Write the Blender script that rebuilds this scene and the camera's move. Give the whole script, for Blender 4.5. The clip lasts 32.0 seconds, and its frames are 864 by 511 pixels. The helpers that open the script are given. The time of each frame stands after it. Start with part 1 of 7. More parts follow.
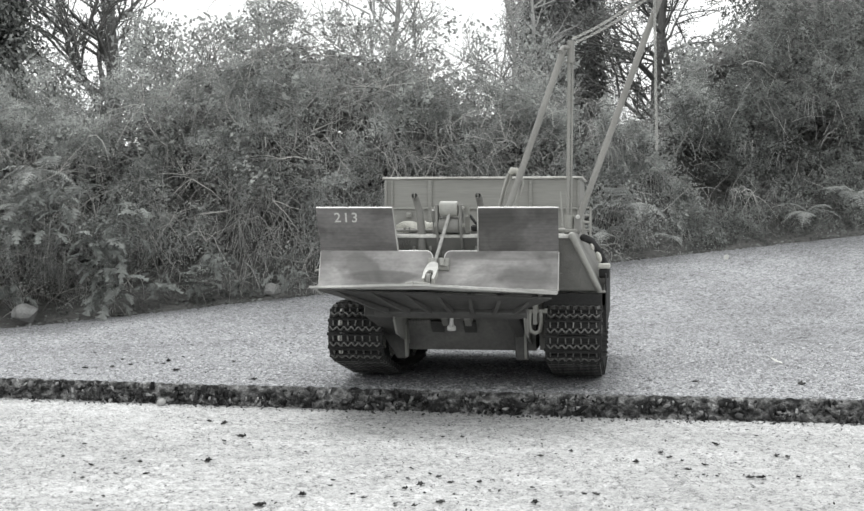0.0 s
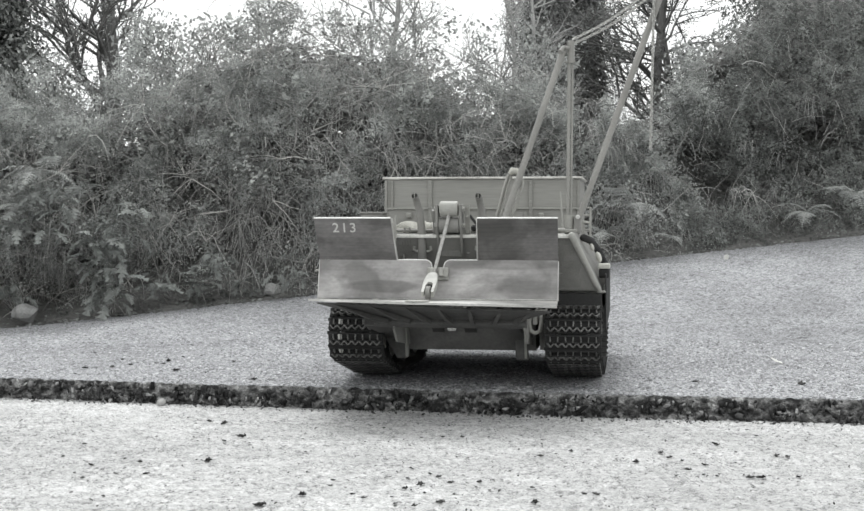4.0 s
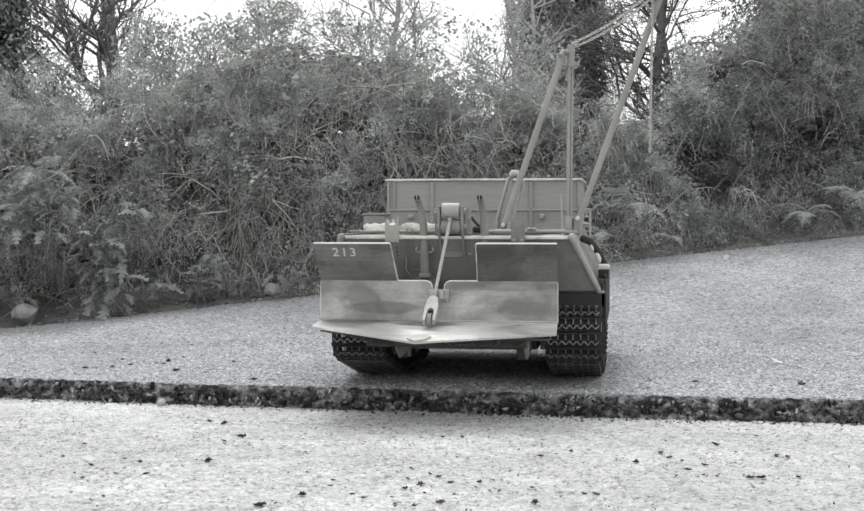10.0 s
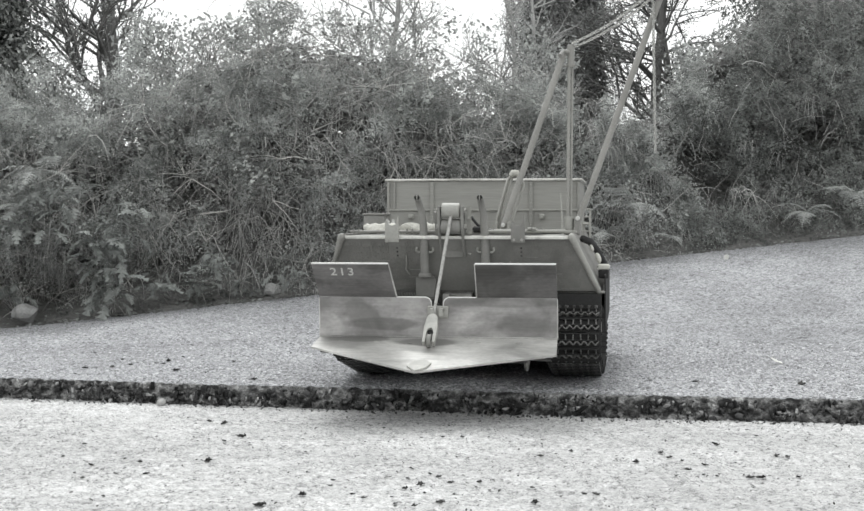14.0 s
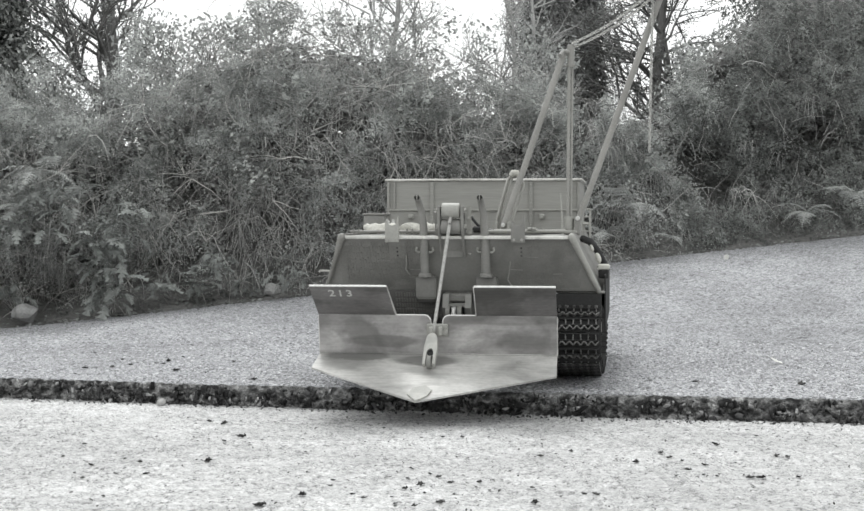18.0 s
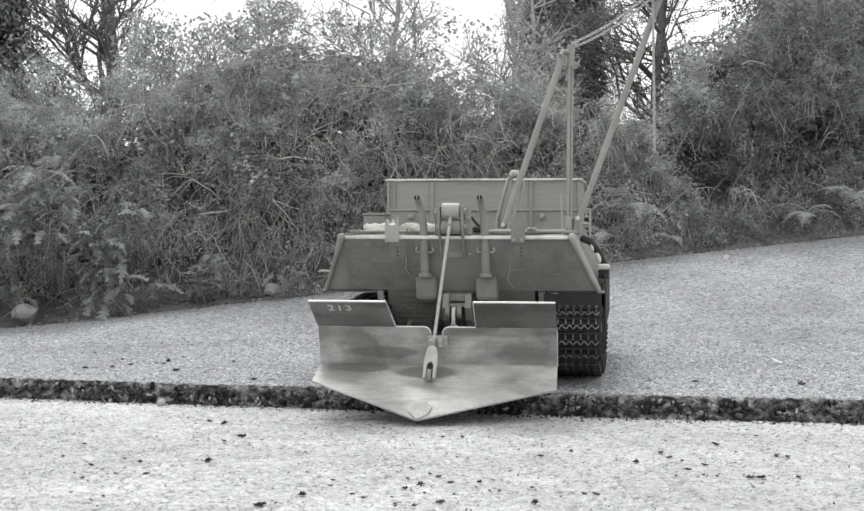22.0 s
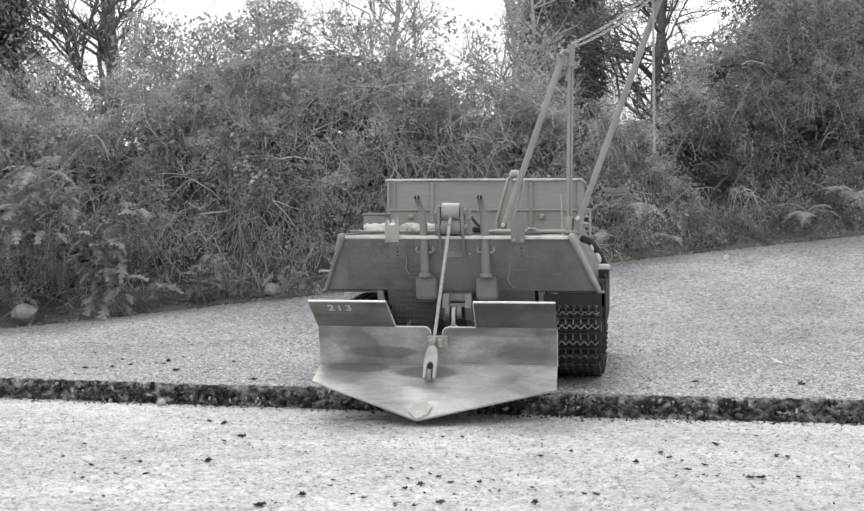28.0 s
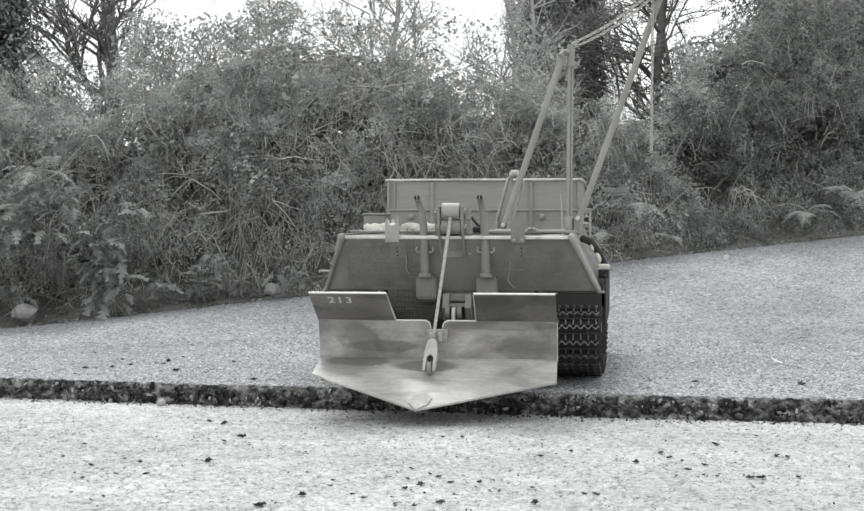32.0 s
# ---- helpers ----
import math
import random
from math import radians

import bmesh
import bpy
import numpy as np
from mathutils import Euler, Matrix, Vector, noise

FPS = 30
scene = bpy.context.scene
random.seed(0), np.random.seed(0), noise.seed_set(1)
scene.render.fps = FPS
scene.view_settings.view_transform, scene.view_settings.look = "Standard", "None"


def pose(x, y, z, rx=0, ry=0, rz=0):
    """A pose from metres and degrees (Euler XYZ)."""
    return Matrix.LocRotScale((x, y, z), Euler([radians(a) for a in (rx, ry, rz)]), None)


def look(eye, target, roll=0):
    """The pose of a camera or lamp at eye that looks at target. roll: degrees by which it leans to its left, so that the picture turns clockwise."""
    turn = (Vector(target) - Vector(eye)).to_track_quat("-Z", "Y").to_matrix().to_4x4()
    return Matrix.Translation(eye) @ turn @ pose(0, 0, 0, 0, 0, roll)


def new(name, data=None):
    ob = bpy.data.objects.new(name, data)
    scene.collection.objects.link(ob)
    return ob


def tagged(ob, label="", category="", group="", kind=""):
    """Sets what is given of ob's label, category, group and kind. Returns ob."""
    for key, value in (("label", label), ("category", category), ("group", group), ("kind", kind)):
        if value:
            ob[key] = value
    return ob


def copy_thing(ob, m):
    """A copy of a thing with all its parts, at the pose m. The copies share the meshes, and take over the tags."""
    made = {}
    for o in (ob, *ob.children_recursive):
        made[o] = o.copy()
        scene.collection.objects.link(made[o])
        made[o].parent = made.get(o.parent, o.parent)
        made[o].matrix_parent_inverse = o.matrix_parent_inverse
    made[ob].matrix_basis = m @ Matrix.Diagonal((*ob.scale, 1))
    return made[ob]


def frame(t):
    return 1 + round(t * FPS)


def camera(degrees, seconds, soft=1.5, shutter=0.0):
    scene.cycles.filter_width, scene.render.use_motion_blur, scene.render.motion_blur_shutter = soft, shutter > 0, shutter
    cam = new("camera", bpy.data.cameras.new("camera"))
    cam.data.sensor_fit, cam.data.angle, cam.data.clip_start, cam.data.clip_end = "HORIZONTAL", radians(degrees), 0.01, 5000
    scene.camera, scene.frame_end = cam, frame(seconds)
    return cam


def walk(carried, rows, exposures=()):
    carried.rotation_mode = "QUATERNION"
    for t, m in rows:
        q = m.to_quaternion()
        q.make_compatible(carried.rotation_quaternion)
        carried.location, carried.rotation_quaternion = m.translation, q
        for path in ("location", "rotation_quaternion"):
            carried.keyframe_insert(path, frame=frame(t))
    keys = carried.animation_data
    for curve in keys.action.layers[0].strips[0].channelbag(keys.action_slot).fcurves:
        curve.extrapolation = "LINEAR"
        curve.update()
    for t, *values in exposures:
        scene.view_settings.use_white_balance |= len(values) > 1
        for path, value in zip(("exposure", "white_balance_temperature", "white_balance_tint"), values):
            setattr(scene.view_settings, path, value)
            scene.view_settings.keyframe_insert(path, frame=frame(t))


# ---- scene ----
FOV = 34.0
cam = camera(FOV, 32.0, soft=1.5)
EYE = pose(0, 0, 0.33, 88.57, 0, 0)
walk(cam, [(0, EYE), (32, EYE)])

# ---- world and light: bright overcast day, film stock without colour ----
world = bpy.data.worlds.new("overcast_sky")
scene.world = world
world.use_nodes = True
wn = world.node_tree
wn.nodes.clear()
w_out = wn.nodes.new("ShaderNodeOutputWorld")
w_bg = wn.nodes.new("ShaderNodeBackground")
w_sky = wn.nodes.new("ShaderNodeTexSky")
w_sky.sky_type = "NISHITA"
w_sky.sun_disc = False
SUN_EL, SUN_AZ = radians(56), radians(348)
w_sky.sun_elevation, w_sky.sun_rotation = SUN_EL, SUN_AZ
w_sky.dust_density = 4.0
w_hsv = wn.nodes.new("ShaderNodeHueSaturation")
w_hsv.inputs["Saturation"].default_value = 0.04
w_mix = wn.nodes.new("ShaderNodeMixRGB")
w_mix.inputs[0].default_value = 0.75
w_mix.inputs[2].default_value = (10.8, 11.0, 11.0, 1)
w_bg.inputs["Strength"].default_value = 0.1
wn.links.new(w_sky.outputs[0], w_hsv.inputs["Color"])
wn.links.new(w_hsv.outputs[0], w_mix.inputs[1])
wn.links.new(w_mix.outputs[0], w_bg.inputs["Color"])
wn.links.new(w_bg.outputs[0], w_out.inputs["Surface"])

sun_data = bpy.data.lights.new("sun", "SUN")
sun_data.energy, sun_data.angle, sun_data.color = 1.5, radians(25), (0.985, 1, 0.995)
sun = new("sun", sun_data)
sun.matrix_world = look((-1.0, 4.7, 7.1), (0, 0, 0))
scene.view_settings.exposure = 0.40


# ---- materials ----
def material(name, base, rough=0.8, metal=0.0, var=0.25, scale=20.0, fine=160.0, bump=0.15, depth=0.002,
             dark=None, stain=0.0, stain_scale=6.0, patch=0.0, patch_scale=4.0, stretch=(1, 1, 1), island=0.0, objects=0.0, thin=0.0,
             scratch=0.0, smears=()):
    """A node material: base colour broken up at two scales, optional stains, relief, and variety from piece to piece."""
    m = bpy.data.materials.new(name)
    m.use_nodes = True
    nt = m.node_tree
    N, Lk = nt.nodes, nt.links
    b = N["Principled BSDF"]
    b.inputs["Roughness"].default_value = rough
    b.inputs["Metallic"].default_value = metal
    tc = N.new("ShaderNodeTexCoord")
    mp = N.new("ShaderNodeMapping")
    mp.inputs["Scale"].default_value = stretch
    Lk.new(tc.outputs["Object"], mp.inputs[0])
    big = N.new("ShaderNodeTexNoise")
    big.inputs["Scale"].default_value = scale
    big.inputs["Detail"].default_value = 6
    sm = N.new("ShaderNodeTexNoise")
    sm.inputs["Scale"].default_value = fine
    sm.inputs["Detail"].default_value = 4
    Lk.new(mp.outputs[0], big.inputs["Vector"])
    Lk.new(mp.outputs[0], sm.inputs["Vector"])
    add = N.new("ShaderNodeMath")
    add.operation = "ADD"
    Lk.new(big.outputs["Fac"], add.inputs[0])
    Lk.new(sm.outputs["Fac"], add.inputs[1])
    rng = N.new("ShaderNodeMapRange")
    rng.inputs["From Min"].default_value, rng.inputs["From Max"].default_value = 0.6, 1.4
    rng.inputs["To Min"].default_value, rng.inputs["To Max"].default_value = 1 - var, 1 + var
    Lk.new(add.outputs[0], rng.inputs["Value"])
    fac = rng.outputs[0]
    if island or objects:
        if island:
            src = N.new("ShaderNodeNewGeometry").outputs["Random Per Island"]
        else:
            src = N.new("ShaderNodeObjectInfo").outputs["Random"]
        amount = island or objects
        r2 = N.new("ShaderNodeMapRange")
        r2.inputs["To Min"].default_value, r2.inputs["To Max"].default_value = 1 - amount, 1 + amount
        Lk.new(src, r2.inputs["Value"])
        mul = N.new("ShaderNodeMath")
        mul.operation = "MULTIPLY"
        Lk.new(fac, mul.inputs[0])
        Lk.new(r2.outputs[0], mul.inputs[1])
        fac = mul.outputs[0]
    if patch:
        pt = N.new("ShaderNodeTexNoise")
        pt.inputs["Scale"].default_value = patch_scale
        pt.inputs["Detail"].default_value = 3
        Lk.new(mp.outputs[0], pt.inputs["Vector"])
        pr = N.new("ShaderNodeMapRange")
        pr.inputs["From Min"].default_value, pr.inputs["From Max"].default_value = 0.32, 0.68
        pr.inputs["To Min"].default_value, pr.inputs["To Max"].default_value = 1 - patch, 1 + patch
        Lk.new(pt.outputs["Fac"], pr.inputs["Value"])
        pm = N.new("ShaderNodeMath")
        pm.operation = "MULTIPLY"
        Lk.new(fac, pm.inputs[0])
        Lk.new(pr.outputs[0], pm.inputs[1])
        fac = pm.outputs[0]
    col = N.new("ShaderNodeMixRGB")
    col.blend_type = "MULTIPLY"
    col.inputs[0].default_value = 1.0
    col.inputs[1].default_value = (*base, 1)
    Lk.new(fac, col.inputs[2])
    out = col.outputs[0]
    if stain:
        st = N.new("ShaderNodeTexNoise")
        st.inputs["Scale"].default_value = stain_scale
        st.inputs["Detail"].default_value = 5
        st.inputs["Distortion"].default_value = 0.6
        Lk.new(mp.outputs[0], st.inputs["Vector"])
        sr = N.new("ShaderNodeMapRange")
        sr.inputs["From Min"].default_value, sr.inputs["From Max"].default_value = 0.47, 0.62
        sr.inputs["To Max"].default_value = stain
        Lk.new(st.outputs["Fac"], sr.inputs["Value"])
        mx = N.new("ShaderNodeMixRGB")
        mx.inputs[2].default_value = (*(dark or tuple(0.4 * c for c in base)), 1)
        Lk.new(sr.outputs[0], mx.inputs[0])
        Lk.new(out, mx.inputs[1])
        out = mx.outputs[0]
    for centre, size, strength in smears:
        # a dark smear with a ragged rim, about a place on the thing
        off = N.new("ShaderNodeVectorMath")
        off.operation = "SUBTRACT"
        off.inputs[1].default_value = centre
        Lk.new(tc.outputs["Object"], off.inputs[0])
        div = N.new("ShaderNodeVectorMath")
        div.operation = "DIVIDE"
        div.inputs[1].default_value = size
        Lk.new(off.outputs[0], div.inputs[0])
        ln = N.new("ShaderNodeVectorMath")
        ln.operation = "LENGTH"
        Lk.new(div.outputs[0], ln.inputs[0])
        rag = N.new("ShaderNodeMath")
        rag.operation = "ADD"
        Lk.new(ln.outputs["Value"], rag.inputs[0])
        Lk.new(big.outputs["Fac"], rag.inputs[1])
        sr = N.new("ShaderNodeMapRange")
        for key, v in (("From Min", 1.26), ("From Max", 1.50), ("To Min", strength), ("To Max", 0.0)):
            sr.inputs[key].default_value = v
        Lk.new(rag.outputs[0], sr.inputs["Value"])
        mx = N.new("ShaderNodeMixRGB")
        mx.inputs[2].default_value = (*(dark or tuple(0.4 * c for c in base)), 1)
        Lk.new(sr.outputs[0], mx.inputs[0])
        Lk.new(out, mx.inputs[1])
        out = mx.outputs[0]
    if scratch:
        # fine scratches drawn along the plate, pale and dark
        mp2 = N.new("ShaderNodeMapping")
        mp2.inputs["Scale"].default_value = (9, 170, 170)
        Lk.new(tc.outputs["Object"], mp2.inputs[0])
        sc = N.new("ShaderNodeTexNoise")
        sc.inputs["Scale"].default_value = 1.6
        sc.inputs["Detail"].default_value = 5
        sc.inputs["Distortion"].default_value = 0.3
        Lk.new(mp2.outputs[0], sc.inputs["Vector"])
        sr = N.new("ShaderNodeMapRange")
        for key, v in (("From Min", 0.30), ("From Max", 0.70), ("To Min", 1 - scratch), ("To Max", 1 + scratch)):
            sr.inputs[key].default_value = v
        Lk.new(sc.outputs["Fac"], sr.inputs["Value"])
        mx = N.new("ShaderNodeMixRGB")
        mx.blend_type = "MULTIPLY"
        mx.inputs[0].default_value = 1
        Lk.new(out, mx.inputs[1])
        Lk.new(sr.outputs[0], mx.inputs[2])
        out = mx.outputs[0]
    Lk.new(out, b.inputs["Base Color"])
    if bump:
        bp = N.new("ShaderNodeBump")
        bp.inputs["Strength"].default_value = bump
        bp.inputs["Distance"].default_value = depth
        Lk.new(sm.outputs["Fac"], bp.inputs["Height"])
        Lk.new(bp.outputs[0], b.inputs["Normal"])
    if thin:
        tr = N.new("ShaderNodeBsdfTranslucent")
        Lk.new(out, tr.inputs["Color"])
        ms = N.new("ShaderNodeMixShader")
        ms.inputs[0].default_value = thin
        Lk.new(b.outputs[0], ms.inputs[1])
        Lk.new(tr.outputs[0], ms.inputs[2])
        Lk.new(ms.outputs[0], N["Material Output"].inputs["Surface"])
    return m


def ground_material(name, base, grain, low, high, crack, speck, rough_scale=60.0, bump=0.6, stretch=(1.0, 0.45, 1.0), fissure=0.0, fissure_scale=70.0):
    """Rough mineral ground: fine uneven grain between low and high tones, thin dark pores, dirt in patches, dark specks."""
    m = bpy.data.materials.new(name)
    m.use_nodes = True
    nt = m.node_tree
    N, Lk = nt.nodes, nt.links
    b = N["Principled BSDF"]
    b.inputs["Roughness"].default_value = 0.92
    b.inputs["Specular IOR Level"].default_value = 0.2
    tc = N.new("ShaderNodeTexCoord")
    mp = N.new("ShaderNodeMapping")
    mp.inputs["Scale"].default_value = stretch
    Lk.new(tc.outputs["Object"], mp.inputs[0])

    def tex(scale, detail, rough, distort=0.0):
        n = N.new("ShaderNodeTexNoise")
        n.inputs["Scale"].default_value = scale
        n.inputs["Detail"].default_value = detail
        n.inputs["Roughness"].default_value = rough
        n.inputs["Distortion"].default_value = distort
        Lk.new(mp.outputs[0], n.inputs["Vector"])
        return n.outputs["Fac"]

    def span(src, a, b_, c, d):
        r = N.new("ShaderNodeMapRange")
        for key, v in (("From Min", a), ("From Max", b_), ("To Min", c), ("To Max", d)):
            r.inputs[key].default_value = v
        Lk.new(src, r.inputs["Value"])
        return r.outputs[0]

    def mul(p, q):
        n = N.new("ShaderNodeMath")
        n.operation = "MULTIPLY"
        Lk.new(p, n.inputs[0])
        Lk.new(q, n.inputs[1])
        return n.outputs[0]

    fine = tex(grain, 6, 0.75)
    pores = tex(rough_scale, 9, 0.8, 0.4)
    tone = span(fine, 0.32, 0.68, low, high)
    tone = mul(tone, span(pores, 0.36, 0.50, 1 - crack, 1.0))
    tone = mul(tone, span(tex(2.0, 8, 0.62), 0.3, 0.7, 0.80, 1.16))
    tone = mul(tone, span(tex(9.0, 5, 0.6), 0.3, 0.7, 0.88, 1.10))
    tone = mul(tone, span(tex(120, 3, 0.5), 0.62, 0.70, 1.0, 1 - speck))
    if fissure:
        # thin dark fissures between the flakes, broken off here and there
        def line(src):
            off = N.new("ShaderNodeMath")
            off.operation = "SUBTRACT"
            off.inputs[1].default_value = 0.5
            Lk.new(src, off.inputs[0])
            size = N.new("ShaderNodeMath")
            size.operation = "ABSOLUTE"
            Lk.new(off.outputs[0], size.inputs[0])
            return size.outputs[0]
        for sc, width, part_ in ((fissure_scale, 0.035, 1.0), (fissure_scale * 2.3, 0.04, 0.7)):
            gap = span(line(tex(sc, 3, 0.55, 0.7)), 0.0, width, fissure * part_, 0.0)
            gap = mul(gap, span(tex(sc * 0.35, 3, 0.6), 0.42, 0.55, 0.15, 1.0))
            tone = mul(tone, span(gap, 0.0, 1.0, 1.0, 0.0))
    col = N.new("ShaderNodeMixRGB")
    col.blend_type = "MULTIPLY"
    col.inputs[0].default_value = 1
    col.inputs[1].default_value = (*base, 1)
    Lk.new(tone, col.inputs[2])
    Lk.new(col.outputs[0], b.inputs["Base Color"])
    bp = N.new("ShaderNodeBump")
    bp.inputs["Strength"].default_value = bump
    bp.inputs["Distance"].default_value = 0.003
    Lk.new(pores, bp.inputs["Height"])
    Lk.new(bp.outputs[0], b.inputs["Normal"])
    return m


M_ASPHALT = ground_material("worn_asphalt", (0.378, 0.382, 0.394), 140, 0.44, 1.66, 0.68, 0.65, 72, 0.9, (0.85, 1.0, 1.0), 0.5, 84)
M_CONCRETE = ground_material("rough_concrete", (0.58, 0.581, 0.578), 90, 0.66, 1.25, 0.38, 0.45, 52, 0.9, (0.9, 1.0, 1.0), 0.62, 66)
M_EDGE = material("broken_asphalt", (0.205, 0.205, 0.202), 0.92, 0, 0.9, 200, 420, 1.0, 0.004, dark=(0.016, 0.016, 0.016), stain=0.95, stain_scale=36, stretch=(0.8, 1, 1.3), patch=0.9, patch_scale=62)
M_CHUNK = material("asphalt_chunk", (0.048, 0.048, 0.048), 0.9, 0, 0.6, 60, 300, 0.8, 0.003, island=0.95)
M_CHIP = material("asphalt_chipping", (0.36, 0.363, 0.372), 0.9, 0, 0.35, 90, 420, 0.3, 0.001, island=0.7)
M_GRIT = material("pale_grit", (0.26, 0.26, 0.257), 0.9, 0, 0.4, 60, 300, 0.6, 0.002, island=0.6)
M_SOIL = material("bank_soil", (0.15, 0.149, 0.143), 1.0, 0, 0.5, 9, 70, 0.8, 0.02)
M_EARTH = material("field_earth", (0.08, 0.08, 0.075), 1.0, 0, 0.4, 0.6, 9, 0.4, 0.02)
M_LEAF = material("bramble_leaf", (0.385, 0.397, 0.384), 0.85, 0, 0.15, 6, 60, 0, island=0.12, patch=0.6, patch_scale=13, thin=0.42)
# dead inner leaf, its colour lowered to stand for shade in the hollows
M_DEAD_SHADE = material("shade_dark_inner_leaf", (0.185, 0.184, 0.178), 0.9, 0, 0.2, 6, 60, 0, island=0.25, patch=0.3, patch_scale=9)
M_IVY = material("ivy_leaf", (0.235, 0.245, 0.234), 0.7, 0, 0.15, 6, 60, 0, island=0.22, patch=0.55, patch_scale=13, thin=0.3)
M_YOUNG = material("young_bramble_leaf", (0.40, 0.413, 0.395), 0.7, 0, 0.15, 6, 60, 0, island=0.3, patch=0.5, patch_scale=9, thin=0.35)
M_CYPRESS = material("cypress_spray", (0.27, 0.272, 0.268), 0.7, 0, 0.2, 6, 60, 0, island=0.2, patch=0.25, patch_scale=5, thin=0.3)
M_DRY = material("dry_stem", (0.38, 0.38, 0.367), 0.8, 0, 0.3, 8, 90, 0.2, island=0.65)
M_FERN = material("fern_frond", (0.34, 0.351, 0.336), 0.6, 0, 0.25, 20, 120, 0, objects=0.3)
M_CANE = material("bleached_cane", (0.50, 0.493, 0.472), 0.8, 0, 0.3, 8, 90, 0.2, objects=0.45)
M_WEED = material("weed_leaf", (0.205, 0.216, 0.205), 0.7, 0, 0.2, 30, 120, 0, objects=0.35)
M_BARK = material("tree_bark", (0.17, 0.169, 0.164), 0.95, 0, 0.35, 14, 90, 0.8, 0.01, stretch=(1, 1, 0.3))
M_PALEBARK = material("pale_bark", (0.42, 0.42, 0.41), 0.9, 0, 0.3, 14, 90, 0.5, 0.005, stretch=(1, 1, 0.3))
M_SCRAP = material("dead_leaf", (0.05, 0.049, 0.047), 0.8, 0, 0.4, 60, 300, 0.3, objects=0.5)
M_PALE = material("pale_leaf", (0.62, 0.62, 0.59), 0.7, 0, 0.2, 60, 300, 0.2)
M_STONE = material("pale_stone", (0.33, 0.33, 0.322), 0.9, 0, 0.3, 25, 160, 0.5, 0.004, objects=0.15)

M_PAINT = material("yellow_grey_paint", (0.235, 0.233, 0.219), 0.6, 0, 0.14, 18, 220, 0.12, 0.0008, stain=0.35, stain_scale=9)
M_PAINT_PALE = material("pale_paint", (0.34, 0.339, 0.315), 0.55, 0, 0.15, 25, 220, 0.1, 0.0006)
M_PAINT_MID = material("rubbed_paint", (0.25, 0.249, 0.23), 0.6, 0, 0.16, 18, 220, 0.12, 0.0008, stain=0.3, stain_scale=12)
M_ZIM = material("ridged_paste", (0.225, 0.222, 0.209), 0.85, 0, 0.2, 30, 300, 0.5, 0.001, stain=0.3, stain_scale=12)
# paint darkened for shade behind the raised spade; small dark studs share it
M_SHADE_DARK = material("shade_dark_paint", (0.075, 0.074, 0.071), 0.7, 0, 0.3, 18, 160, 0.2, 0.001, stain=0.4, stain_scale=10)
# hull paint darkened to put the shade below the spade into it
M_HULL_SHADE = material("hull_shade_paint", (0.165, 0.163, 0.155), 0.75, 0, 0.3, 18, 160, 0.2, 0.001, stain=0.4, stain_scale=10)
M_SPADE = material("worn_spade_plate", (0.372, 0.363, 0.356), 0.42, 0.25, 0.2, 16, 140, 0.06, 0.0006,
                   dark=(0.10, 0.098, 0.093), stain=0.65, stain_scale=9, stretch=(0.85, 1.2, 1.25), patch=0.30, patch_scale=15, scratch=0.07,
                   smears=(((-0.110, -0.236, -0.017), (0.080, 0.05, 0.013), 0.55), ((0.12, -0.24, 0.024), (0.13, 0.05, 0.012), 0.45), ((0.16, -0.236, -0.02), (0.05, 0.05, 0.022), 0.14)))
M_WING = material("dark_spade_plate", (0.152, 0.147, 0.145), 0.45, 0.1, 0.25, 18, 140, 0.06, 0.0006,
                  dark=(0.05, 0.049, 0.046), stain=0.75, stain_scale=10, stretch=(0.8, 1.2, 1.4), patch=0.3, patch_scale=12, scratch=0.14)
M_LIP = material("scoured_steel", (0.52, 0.515, 0.495), 0.6, 0.1, 0.16, 12, 140, 0.06, 0.0006,
                 dark=(0.17, 0.168, 0.16), stain=0.5, stain_scale=9, stretch=(0.8, 1.5, 1), patch=0.20, patch_scale=16, scratch=0.09,
                 smears=(((-0.160, -0.243, -0.047), (0.065, 0.020, 0.03), 0.85), ((-0.0155, -0.257, -0.054), (0.06, 0.024, 0.03), 0.8)))
M_BARE = material("bare_steel", (0.70, 0.70, 0.68), 0.45, 0.25, 0.12, 30, 200, 0.05, 0.0005)
M_TRACK = material("track_steel", (0.024, 0.024, 0.0235), 0.85, 0.1, 0.4, 40, 260, 0.4, 0.0012, objects=0.2)
M_WORN = material("worn_track_edge", (0.17, 0.169, 0.163), 0.45, 0.6, 0.75, 60, 260, 0.3, 0.001)
M_RUBBER = material("black_rubber", (0.02, 0.02, 0.02), 0.75, 0, 0.3, 40, 200, 0.2, 0.001)
M_WOOD = material("grey_painted_board", (0.29, 0.289, 0.27), 0.75, 0, 0.14, 9, 70, 0.35, 0.0012, stretch=(0.35, 3, 5), objects=0.08)
M_CABLE = material("steel_cable", (0.42, 0.418, 0.40), 0.5, 0.4, 0.3, 120, 600, 0.6, 0.001, stretch=(1, 1, 0.4))
M_CANVAS = material("pale_canvas", (0.55, 0.545, 0.50), 0.9, 0, 0.18, 30, 300, 0.4, 0.002)
M_WHITE = material("white_paint", (0.56, 0.56, 0.54), 0.6, 0, 0.12, 60, 300, 0.1, 0.0005)
M_CREAM = material("pale_block_paint", (0.46, 0.458, 0.43), 0.55, 0, 0.15, 40, 240, 0.1, 0.0005, stain=0.25, stain_scale=30)
